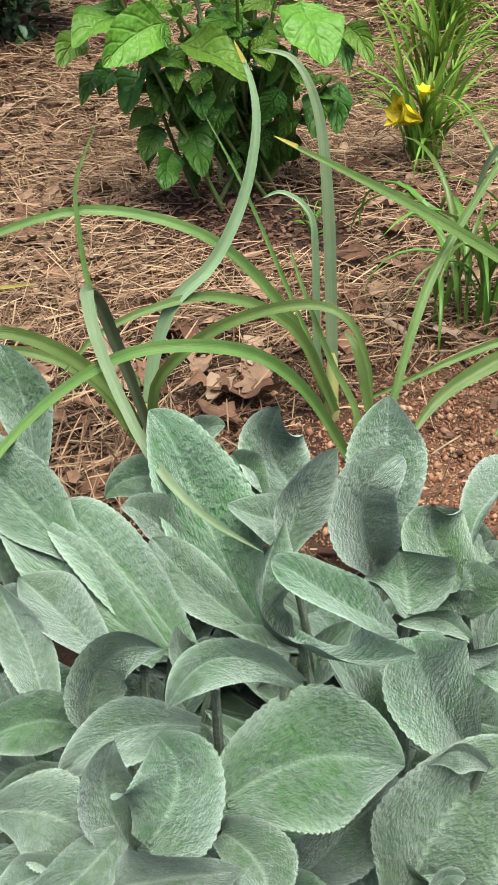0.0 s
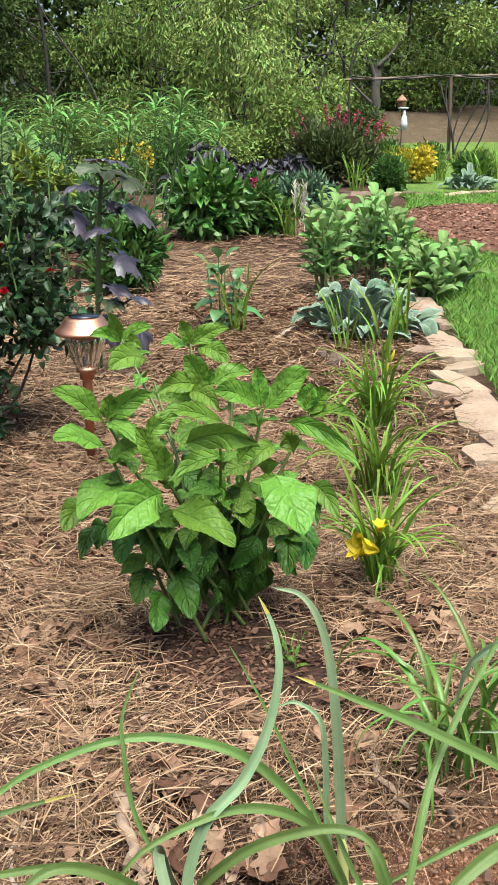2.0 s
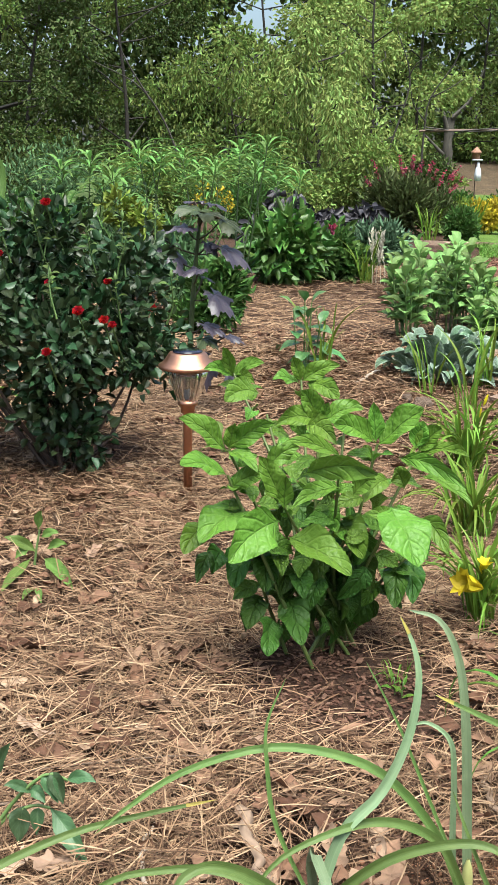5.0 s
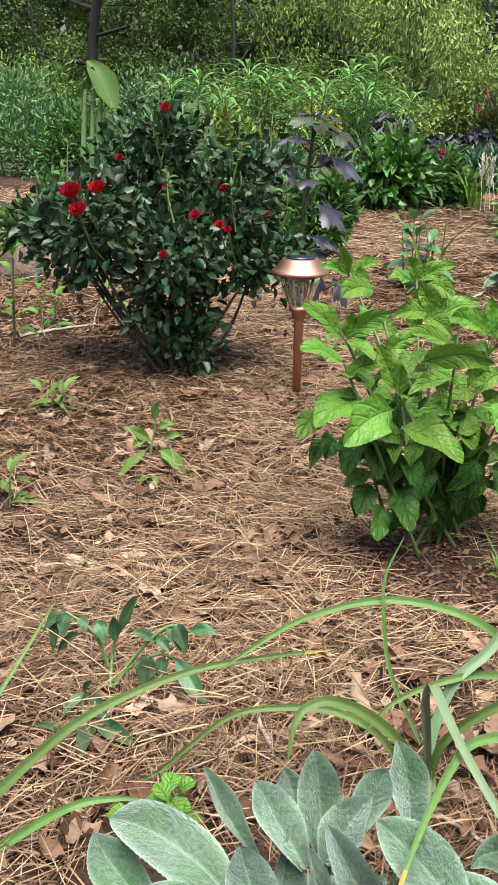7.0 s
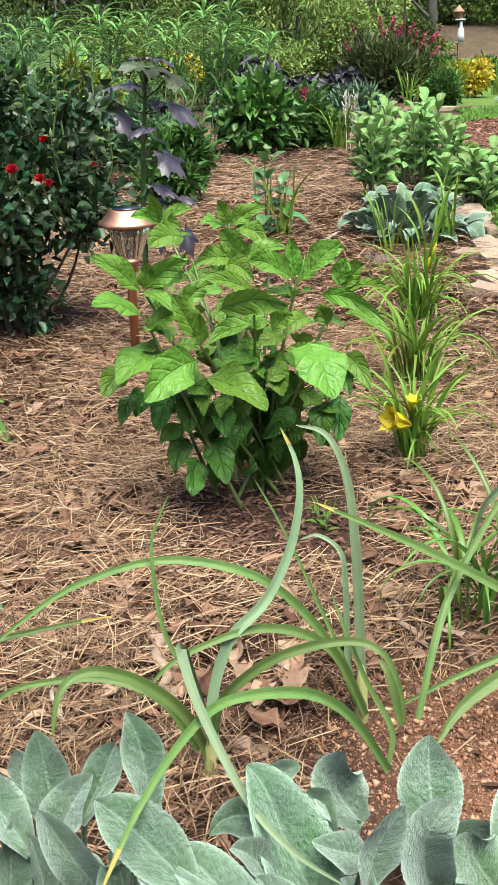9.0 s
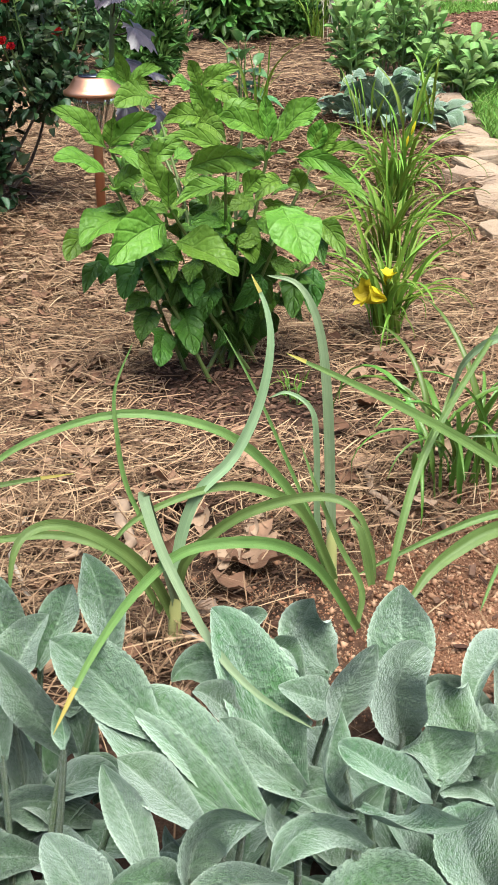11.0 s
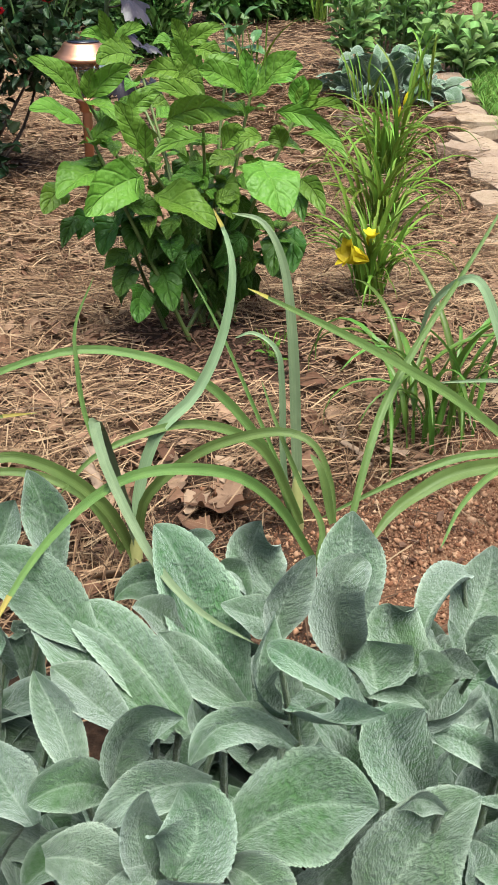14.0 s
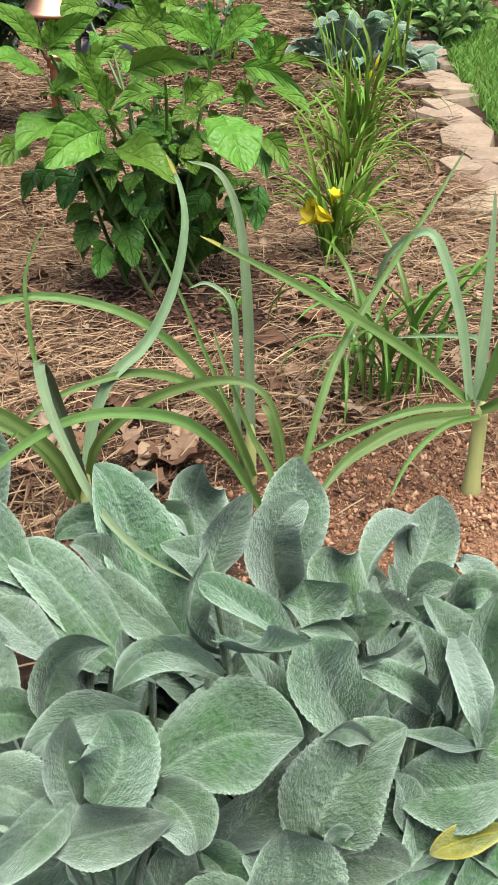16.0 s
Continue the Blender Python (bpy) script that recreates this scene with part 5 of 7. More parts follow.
SHRUB_ROWS = [
    ((-0.161, 2.050, 0.407), (-0.179, 2.020, 0.469), 0.028, 0.006),
    ((-0.161, 2.050, 0.407), (-0.101, 2.030, 0.438), 0.033, 0.010),
    ((-0.161, 2.050, 0.407), (-0.215, 2.020, 0.426), 0.031, 0.010),
    ((-0.158, 2.050, 0.403), (-0.118, 2.000, 0.404), 0.028, 0.010),
    ((-0.031, 2.000, 0.408), (-0.050, 1.980, 0.458), 0.032, 0.006),
    ((-0.031, 2.000, 0.408), (0.040, 1.980, 0.444), 0.036, 0.010),
    ((-0.034, 2.000, 0.405), (-0.085, 1.980, 0.416), 0.032, 0.010),
    ((-0.020, 2.000, 0.405), (0.036, 1.930, 0.391), 0.048, 0.012),
    ((-0.109, 1.950, 0.395), (-0.170, 1.880, 0.395), 0.056, 0.014),
    ((-0.007, 1.760, 0.386), (-0.039, 1.740, 0.444), 0.039, 0.010),
] + [
    ((-0.003, 1.760, 0.384), (0.008, 1.750, 0.423), 0.021, 0.004),
    ((-0.007, 1.760, 0.386), (-0.081, 1.700, 0.394), 0.043, 0.014),
    ((0.007, 1.780, 0.386), (0.068, 1.780, 0.405), 0.038, 0.012),
    ((-0.031, 1.750, 0.357), (-0.063, 1.760, 0.398), 0.034, 0.010),
    ((0.084, 1.680, 0.369), (0.151, 1.660, 0.435), 0.056, 0.004),
    ((0.080, 1.680, 0.372), (0.074, 1.680, 0.439), 0.031, 0.004),
    ((0.078, 1.680, 0.373), (0.008, 1.620, 0.414), 0.048, 0.012),
    ((0.121, 1.800, 0.372), (0.168, 1.800, 0.399), 0.039, 0.010),
    ((0.161, 1.760, 0.337), (0.196, 1.750, 0.382), 0.046, 0.006),
    ((0.161, 1.760, 0.335), (0.235, 1.700, 0.347), 0.028, 0.012),
] + [
    ((0.156, 1.760, 0.343), (0.167, 1.760, 0.392), 0.038, 0.004),
    ((-0.156, 1.620, 0.369), (-0.225, 1.560, 0.436), 0.043, 0.012),
    ((-0.151, 1.620, 0.373), (-0.084, 1.600, 0.421), 0.038, 0.010),
    ((-0.153, 1.620, 0.373), (-0.144, 1.610, 0.418), 0.028, 0.004),
    ((-0.153, 1.620, 0.371), (-0.108, 1.570, 0.352), 0.035, 0.010),
    ((-0.155, 1.600, 0.337), (-0.221, 1.530, 0.372), 0.050, 0.012),
    ((-0.149, 1.600, 0.316), (-0.096, 1.580, 0.342), 0.035, 0.010),
    ((-0.067, 1.560, 0.297), (-0.065, 1.550, 0.352), 0.027, 0.004),
    ((-0.069, 1.560, 0.306), (-0.106, 1.550, 0.382), 0.041, 0.006),
    ((-0.096, 1.580, 0.352), (-0.045, 1.580, 0.389), 0.031, 0.010),
] + [
    ((-0.039, 1.560, 0.352), (0.064, 1.480, 0.377), 0.048, 0.012),
    ((0.016, 1.580, 0.327), (-0.056, 1.530, 0.309), 0.031, 0.010),
    ((0.024, 1.640, 0.359), (-0.073, 1.580, 0.393), 0.030, 0.012),
    ((0.119, 1.680, 0.348), (0.215, 1.600, 0.320), 0.030, 0.014),
    ((0.159, 1.700, 0.312), (0.229, 1.620, 0.287), 0.035, 0.014),
    ((0.041, 1.620, 0.302), (0.075, 1.600, 0.333), 0.035, 0.010),
    ((0.100, 1.660, 0.318), (0.058, 1.600, 0.298), 0.032, 0.010),
    ((-0.030, 1.720, 0.391), (0.016, 1.660, 0.374), 0.040, 0.012),
    ((-0.118, 1.620, 0.297), (-0.150, 1.600, 0.329), 0.035, 0.010),
    ((0.135, 1.720, 0.284), (0.116, 1.720, 0.318), 0.036, 0.008),
] + [
    ((0.096, 1.580, 0.297), (0.129, 1.490, 0.235), 0.093, 0.012),
    ((-0.073, 1.580, 0.272), (-0.148, 1.490, 0.236), 0.077, 0.012),
    ((-0.060, 1.580, 0.245), (0.032, 1.500, 0.215), 0.068, 0.012),
    ((-0.126, 1.620, 0.277), (-0.193, 1.540, 0.248), 0.073, 0.014),
    ((-0.190, 1.620, 0.243), (-0.220, 1.570, 0.219), 0.048, 0.012),
    ((-0.181, 1.640, 0.199), (-0.202, 1.600, 0.160), 0.029, 0.008),
    ((-0.123, 1.680, 0.190), (-0.144, 1.620, 0.143), 0.059, 0.012),
    ((-0.090, 1.660, 0.185), (-0.093, 1.600, 0.146), 0.057, 0.012),
    ((-0.100, 1.660, 0.115), (-0.120, 1.600, 0.083), 0.050, 0.010),
    ((-0.058, 1.640, 0.121), (-0.034, 1.570, 0.070), 0.058, 0.012),
] + [
    ((-0.080, 1.620, 0.092), (-0.088, 1.560, 0.055), 0.053, 0.010),
    ((0.128, 1.720, 0.155), (0.120, 1.660, 0.098), 0.051, 0.012),
    ((0.158, 1.740, 0.160), (0.152, 1.680, 0.098), 0.046, 0.010),
    ((0.160, 1.680, 0.248), (0.197, 1.620, 0.205), 0.037, 0.012),
    ((0.150, 1.700, 0.231), (0.166, 1.640, 0.190), 0.037, 0.012),
    ((0.024, 1.680, 0.240), (0.058, 1.600, 0.205), 0.067, 0.012),
    ((-0.009, 1.660, 0.267), (0.017, 1.600, 0.249), 0.050, 0.012),
    ((0.059, 1.720, 0.168), (0.076, 1.680, 0.121), 0.053, 0.012),
    ((-0.018, 1.700, 0.147), (0.000, 1.660, 0.100), 0.047, 0.010),
    ((-0.163, 1.660, 0.192), (-0.179, 1.620, 0.168), 0.042, 0.010),
]
# Leaves that end below 0.20 m take the shaded green.
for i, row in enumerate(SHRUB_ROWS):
    part("leaf", shrub_blade(row, i), SHRUB_LEAF if row[1][2] > 0.20 else SHRUB_OLD_SHADED, shrub)


# ---- daylilies and other strap-leaved clumps ----
def strap_mesh(name, length, width, mat, bow, n=12, seed=0):
    """A strap leaf that rises along +z and bows over towards +x."""
    s = np.linspace(0, 1, n)
    a = 0.12 + bow * s ** 1.6
    step = length / (n - 1)
    x, z = np.cumsum(np.sin(a)) * step, np.cumsum(np.cos(a)) * step
    line = np.stack([x - x[0], 0.02 * length * np.sin(s * 4 + seed), z - z[0]], 1)
    half = width / 2 * np.minimum(1, 0.5 + 2 * s) * np.minimum(1, (1 - s) ** 0.6 * 1.4 + 0.03)
    v, f, uv = blade(line, half, (0.4, 0.05, 1), 2, 0.6)
    return mesh_from(name, v, f, mat, uv)


STRAPS = [strap_mesh("blade", 0.27, 0.0105, LILY, 0.5 + 0.5 * i, 12, i) for i in range(6)]


LILY_DARK = leaf_material("dark_lily_blade", (0.075, 0.165, 0.02), (0.175, 0.30, 0.05), (0.2, 0.34, 0.1), 0.36, 0.2, veins=0.0, vein_gain=0.3, bump=0.2, hue=0.025, spec=0.3)
WIDE_STRAPS = [strap_mesh("blade", 0.27, 0.0095, LILY_DARK, 1.3 + 0.42 * i, 14, i) for i in range(5)]


def strap_clump(name, at, count, size, label, category, group, seed, meshes=STRAPS, spread=0.025):
    t = thing(name, at, label, category, group)
    r = np.random.default_rng(seed)
    for i in range(count):
        k = size * r.uniform(0.6, 1.1)
        d, a = spread * math.sqrt(r.uniform()), r.uniform(0, 360)
        piece("blade", meshes[int(r.integers(len(meshes)))], t, pose(d * math.cos(a), d * math.sin(a), -0.004, 0, 0, r.uniform(0, 360)) @ Matrix.Scale(k, 4))
    return t


strap_clump("daylily", (0.297, 1.83, 0), 60, 0.95, "green daylily clump with a yellow bloom", "daylily", "daylilies", 21)
strap_clump("daylily", (0.367, 2.29, 0), 60, 1.05, "green daylily clump with narrow arching leaves", "daylily", "daylilies", 22, spread=0.035)
strap_clump("daylily", (0.45, 2.82, 0), 62, 1.15, "green daylily clump with a few yellow buds", "daylily", "daylilies", 23, spread=0.04)
strap_clump("daylily", (0.292, 1.245, 0), 15, 1.15, "small green daylily clump in pine straw", "daylily", "daylilies", 24, WIDE_STRAPS, 0.04)
strap_clump("daylily", (0.335, 1.27, 0), 15, 1.2, "small green daylily clump beside another", "daylily", "daylilies", 25, WIDE_STRAPS, 0.04)
strap_clump("grass_tuft", (0.12, 1.60, 0), 12, 0.25, "thin green grass tuft in mulch", "grass tuft", "grass tufts", 26)


def lily_flower(at, way, size, seed, name="daylily_flower"):
    t = thing(name, at, "drooping yellow daylily bloom among narrow leaves", "flower", "yellow blooms")
    me = leaf_mesh("petal", 0.075 * size, 0.042 * size, YELLOW, 8, 4, 0.62, 0.75, 0.15, 0.35, 0.25, seed, 0.0)
    axis = Vector(way).normalized()
    for i in range(6):
        a = i * math.pi / 3
        ref = axis.orthogonal().normalized()
        out = Matrix.Rotation(a, 3, axis) @ ref
        piece("petal", me, t, aim((0, 0, 0), axis * 1.0 + out * 0.36, axis - out, 1.0))
    return t


lily_flower((0.285, 1.76, 0.095), (-0.8, -0.3, 0.35), 0.8, 1)
lily_flower((0.285, 1.78, 0.115), (0.1, -0.25, 1.0), 0.42, 2)
for x, y, z in ((0.455, 2.75, 0.17), (0.475, 2.78, 0.2)):
    v, f = lathe([(0.0005, 0), (0.0035, 0.008), (0.004, 0.02), (0.002, 0.032), (0.0005, 0.036)], 8)
    solo("daylily_bud", mesh_from("daylily_bud", v, f, YELLOW), pose(x, y, z, 12, 14, 0), "closed yellow daylily bud among leaves", "flower bud", "yellow buds")


# ---- copper path lamp ----
def path_lamp(at):
    t = thing("path_lamp", at, "copper solar path light with ribbed glass", "garden lamp")
    origin = np.array(at)
    wide = np.array((1.08, 1.08, 1.0))
    v, f = lathe([(0.0, -0.02), (0.0105, -0.02), (0.0105, 0.222), (0.0105, 0.223), (0.0, 0.223)], 20)
    part("post", (v * wide + origin, f), COPPER, t)
    v, f = lathe([(0.011, 0.208), (0.0165, 0.211), (0.0165, 0.226), (0.023, 0.231), (0.023, 0.241), (0.0, 0.242)], 24)
    part("collar", (v * wide + origin, f), COPPER, t)
    outer = [(0.021, 0.238), (0.028, 0.254), (0.041, 0.297), (0.048, 0.326)]
    inner = [(r - 0.003, z) for r, z in outer[::-1]]
    v, f = lathe(outer + inner, 96, 0.035, 18)
    part("glass_jar", (v * wide + origin, f), GLASS, t, "clear ribbed glass jar").visible_shadow = False
    v, f = lathe([(0.0, 0.238), (0.007, 0.238), (0.007, 0.262), (0.004, 0.268), (0.0, 0.27)], 12)
    part("bulb", (v * wide + origin, f), WHITE_PLASTIC, t)
    cap = [(0.0, 0.322), (0.056, 0.322), (0.0655, 0.322), (0.067, 0.325), (0.066, 0.331), (0.058, 0.336), (0.051, 0.345), (0.044, 0.357), (0.041, 0.361), (0.0, 0.3615)]
    v, f = lathe(cap, 48)
    lid = part("cap", (v * wide + origin, f), COPPER, t)
    v, f = lathe([(0.0, 0.362), (0.034, 0.362), (0.034, 0.3645), (0.0, 0.365)], 24)
    part("solar_panel", (v * wide + origin, f), SOLAR, lid, "dark solar cell")


path_lamp((-0.289, 2.605, 0))


# ---- rose bush ----
def leafy_bush(name, at, label, category, clumps, leaf_mesh_list, bulk_mat, leaf_len, leaf_wid, singles, bulk, stems, stem_mat, seed, group="", shell=0.55, upness=0.4):
    """A bush: stems to each clump of its crown, leaves near the outside of the clumps."""
    t = thing(name, at, label, category, group)
    o = np.array(at)
    r = np.random.default_rng(seed)
    clumps = np.asarray(clumps, float)
    weight = clumps[:, 3] ** 2
    weight = weight / weight.sum()

    def spots(n):
        c = clumps[r.choice(len(clumps), n, p=weight)]
        d = unit(r.normal(size=(n, 3)))
        rad = c[:, 3] * (shell + (1 - shell) * r.uniform(size=n)) * (0.85 + 0.3 * r.uniform(size=n))
        p = c[:, :3] + d * rad[:, None]
        p[:, 2] = np.maximum(p[:, 2], 0.03)
        w = unit(d + r.normal(0, 0.55, (n, 3)) + np.array((0, 0, upness - 0.4)))
        return p, w

    for i in range(stems):
        c = clumps[i % len(clumps)]
        foot = np.array((r.normal(0, 0.02), r.normal(0, 0.02), -0.01))
        end = c[:3] + r.normal(0, 0.3, 3) * c[3]
        mid = foot * 0.5 + end * 0.5 + r.normal(0, 0.03, 3)
        part("stem", tube(spine([foot, mid, end], 9) + o, np.linspace(0.007, 0.002, 9) * (1 if at[1] < 5 else 1.6), 5), stem_mat, t)
    if singles:
        p, w = spots(singles)
        for i in range(singles):
            piece("leaf", leaf_mesh_list[i % len(leaf_mesh_list)], t, aim(p[i], w[i], (w[i][0] * 0.3, -0.4, 1.0), r.uniform(0.7, 1.2)))
    p, w = spots(bulk)
    v, f, uv = scatter_leaves(p + o, w, leaf_len, leaf_wid, r)
    tagged(part("foliage", (v, f, uv), bulk_mat, t), kind="stuff")
    return t


ROSE_AT = (-0.63, 2.79, 0)
rose_clumps = [(-0.10, 0.12, 0.42, 0.22), (0.10, 0.10, 0.40, 0.20), (-0.28, 0.05, 0.34, 0.14), (-0.02, 0.0, 0.22, 0.14), (0.03, -0.02, 0.10, 0.10), (-0.06, 0.18, 0.60, 0.13),
               (0.16, 0.2, 0.53, 0.13), (-0.20, -0.1, 0.42, 0.14), (0.02, -0.12, 0.36, 0.13), (-0.38, 0.05, 0.40, 0.10), (0.22, 0.05, 0.33, 0.12), (-0.18, 0.25, 0.55, 0.14)]
rose_leaf_meshes = [leaf_mesh("leaf", 0.038, 0.0235, ROSE_LEAF, 5, 2, 0.45, 0.9, 0.15, 0.3, 0.0, i) for i in range(3)]
rose = leafy_bush("rose_bush", ROSE_AT, "dark glossy green rose bush with red blooms", "rose bush", rose_clumps, rose_leaf_meshes, ROSE_LEAF_BULK, 0.033, 0.021, 300, 4700, 16, DARK_WOOD, 31, "", 0.2)
r = np.random.default_rng(32)
shoot_leaf = [leaf_mesh("leaf", 0.034, 0.02, leaf_material("young_rose_leaf", (0.06, 0.11, 0.025), (0.15, 0.2, 0.05), (0.2, 0.25, 0.1), 0.35, 0.2) if i == 0 else bpy.data.materials["young_rose_leaf"], 5, 2, 0.45, 0.9, 0.15, 0.3, 0.0, i) for i in range(2)]
for i in range(16):
    c = rose_clumps[int(r.choice((0, 1, 5, 6, 7, 8, 9, 10, 11)))]
    foot = np.array((c[0] + r.normal(0, 0.07), c[1] - 0.05 + r.normal(0, 0.05), c[2] + 0.6 * c[3]))
    top = foot + np.array((r.normal(0, 0.025), r.normal(-0.02, 0.025), 0.3 * c[3] + r.uniform(0.03, 0.09)))
    shoot = part("shoot", tube(spine([foot, (foot + top) / 2 + r.normal(0, 0.006, 3), top], 7) + np.array(ROSE_AT), np.linspace(0.003, 0.0014, 7), 5), GREEN_STEM, rose, "thin young green shoot")
    for j in range(7):
        a = j * 2.4 + i
        piece("leaf", shoot_leaf[j % 2], rose, aim(foot + (top - foot) * (0.45 + 0.55 * j / 6), (math.cos(a), math.sin(a), 0.35), (0, -0.3, 1), r.uniform(0.6, 1.0)))
    if i % 2 == 0:
        v, f = lathe([(0.0004, 0), (0.004, 0.005), (0.0045, 0.012), (0.002, 0.02), (0.0004, 0.026)], 6)
        part("rosebud", (v + top + np.array(ROSE_AT), f), GREEN_STEM, rose, "closed rosebud")


def rose_bloom(at, size, seed):
    t = thing("rose_bloom", at, "red double rose bloom on a dark bush", "rose", "red roses")
    r = np.random.default_rng(seed)
    foot = np.array(at) + np.array((0.02, 0.16, -0.13))
    part("flower_stalk", tube(spine([np.array(at), (np.array(at) + foot) / 2 + np.array((0, 0, -0.02)), foot], 6), 0.002, 5), GREEN_STEM, t)
    me = leaf_mesh("petal", 0.021, 0.022, RED, 5, 4, 0.65, 0.5, -0.25, 0.6, 0.2, seed, 0.0)
    for ring, (n, out, k) in enumerate(((4, 0.25, 0.7), (6, 0.7, 0.9), (7, 1.5, 1.0))):
        for i in range(n):
            a = i / n * 6.283 + ring + r.normal(0, 0.1)
            d = Vector((math.cos(a), math.sin(a), 0))
            piece("petal", me, t, pose(0, 0, 0, 42) @ aim((0.002 * d.x, 0.002 * d.y, 0), d * out + Vector((0, 0, 1)), -d + Vector((0, 0, 0.4)), k * size))


for i, (x, y, z, s) in enumerate([(-0.83, 2.55, 0.50, 1.25), (-0.78, 2.60, 0.51, 1.0), (-0.81, 2.53, 0.465, 1.0), (-0.545, 2.62, 0.455, 0.85), (-0.49, 2.66, 0.43, 0.75), (-0.47, 2.66, 0.42, 0.6), (-0.62, 2.6, 0.36, 0.7),
                                  (-0.66, 2.85, 0.70, 0.8), (-0.76, 2.75, 0.58, 0.6), (-0.40, 2.9, 0.43, 0.8), (-0.64, 2.75, 0.51, 0.6), (-0.5, 2.8, 0.51, 0.6)]):
    rose_bloom((x, y - 0.06, z), s * (1.5 if i < 3 else 1.15), i)


# ---- dark-leaved hibiscus ----
def lobed_mesh(size, seed, mat):
    """A broad maple-like blade of five jagged lobes, drooping at the rim."""
    r = np.random.default_rng(seed)
    th = np.linspace(-2.5, 2.5, 41)
    reach = np.full(41, 0.42)
    for a, k in ((-1.75, 0.55), (-0.85, 0.85), (0.0, 1.0), (0.85, 0.85), (1.75, 0.55)):
        reach = np.maximum(reach, k * (1 - 0.75 * np.abs(th - a - r.normal(0, 0.06))))
    reach = reach * (1 + 0.07 * (-1.0) ** np.arange(41)) * (1 + 0.12 * np.sin(2 * th + seed))
    rings = np.linspace(0.02, 1, 8)[:, None]
    rr = rings * reach[None] * size
    ridge = 0.06 * size * rings * np.cos(7.4 * th)[None]
    z = 0.10 * size * rings - 0.5 * rr ** 2 / size + ridge + 0.05 * size * rings ** 2 * np.sin(5 * th + seed)[None]
    v = np.stack([rr * np.sin(th)[None], rr * np.cos(th)[None], z], -1).reshape(-1, 3)
    uv = np.stack(np.broadcast_arrays((0.5 + th / 5.2)[None], rings), -1).reshape(-1, 2)
    return mesh_from("leaf", v, grid_faces(7, 40), mat, uv)


HIB_AT = (-0.355, 3.58, 0)
hib = thing("dark_hibiscus", HIB_AT, "tall hibiscus with purple-black lobed leaves", "hibiscus")
trunk = spine([(HIB_AT[0], HIB_AT[1], -0.01), (-0.35, 3.57, 0.23), (-0.335, 3.56, 0.46), (-0.315, 3.55, 0.66)], 14)
part("stem", tube(trunk, np.linspace(0.011, 0.006, 14), 8), DARK_STEM, hib)
lobes = [lobed_mesh(0.10, i, PURPLE_LEAF) for i in range(3)] + [lobed_mesh(0.1, 5, HIBISCUS_GREEN)]
for x, y, z, dx, dy, dz, k, m in [
    (-0.319, 3.500, 0.664, -0.78, 0.44, 0.45, 1.25, 3),
    (-0.302, 3.500, 0.657, 0.94, -0.32, 0.12, 1.20, 3),
    (-0.333, 3.560, 0.690, -0.33, 0.93, 0.13, 0.80, 0),
    (-0.289, 3.560, 0.684, 0.70, 0.70, 0.11, 0.90, 0),
    (-0.246, 3.500, 0.639, 0.96, -0.13, -0.26, 1.35, 3),
    (-0.358, 3.500, 0.613, -0.95, -0.29, 0.10, 1.30, 0),
    (-0.438, 3.520, 0.578, -0.98, -0.20, 0.04, 1.00, 3),
    (-0.432, 3.500, 0.543, 0.69, -0.54, -0.48, 1.45, 2),
    (-0.317, 3.480, 0.483, -0.73, -0.67, -0.08, 0.90, 0),
    (-0.241, 3.500, 0.551, 0.92, -0.25, -0.29, 1.40, 1),
    (-0.291, 3.520, 0.563, 0.72, -0.58, -0.39, 0.70, 1),
    (-0.268, 3.500, 0.400, 0.83, -0.38, -0.42, 1.35, 0),
    (-0.297, 3.480, 0.307, 0.94, -0.33, -0.11, 1.00, 1),
    (-0.299, 3.480, 0.261, 0.77, -0.61, -0.19, 1.00, 3),
    (-0.310, 3.600, 0.447, 0.88, 0.45, -0.14, 0.60, 1),
    (-0.225, 3.460, 0.272, 0.89, -0.45, 0.02, 0.80, 2),
    (-0.302, 3.480, 0.178, 0.28, -0.53, -0.80, 1.00, 2),
    (-0.211, 3.460, 0.165, 0.52, -0.35, -0.78, 1.00, 1),
    (-0.312, 3.500, 0.211, 0.52, -0.85, -0.06, 0.70, 0),]:
    knot = trunk[int(np.argmin(np.abs(trunk[:, 2] - (z - 0.05))))]
    part("leaf_stalk", tube(spine([knot, (knot + np.array((x, y, z))) / 2 + np.array((0, 0, -0.008)), (x, y, z)], 6), 0.0025, 5), DARK_WOOD, hib, "thin dark leaf stalk")
    piece("leaf", lobes[m], hib, aim(np.array((x, y, z)) - np.array(HIB_AT), (dx, dy, dz), (0.05, -0.12, 1), 0.74 * k))


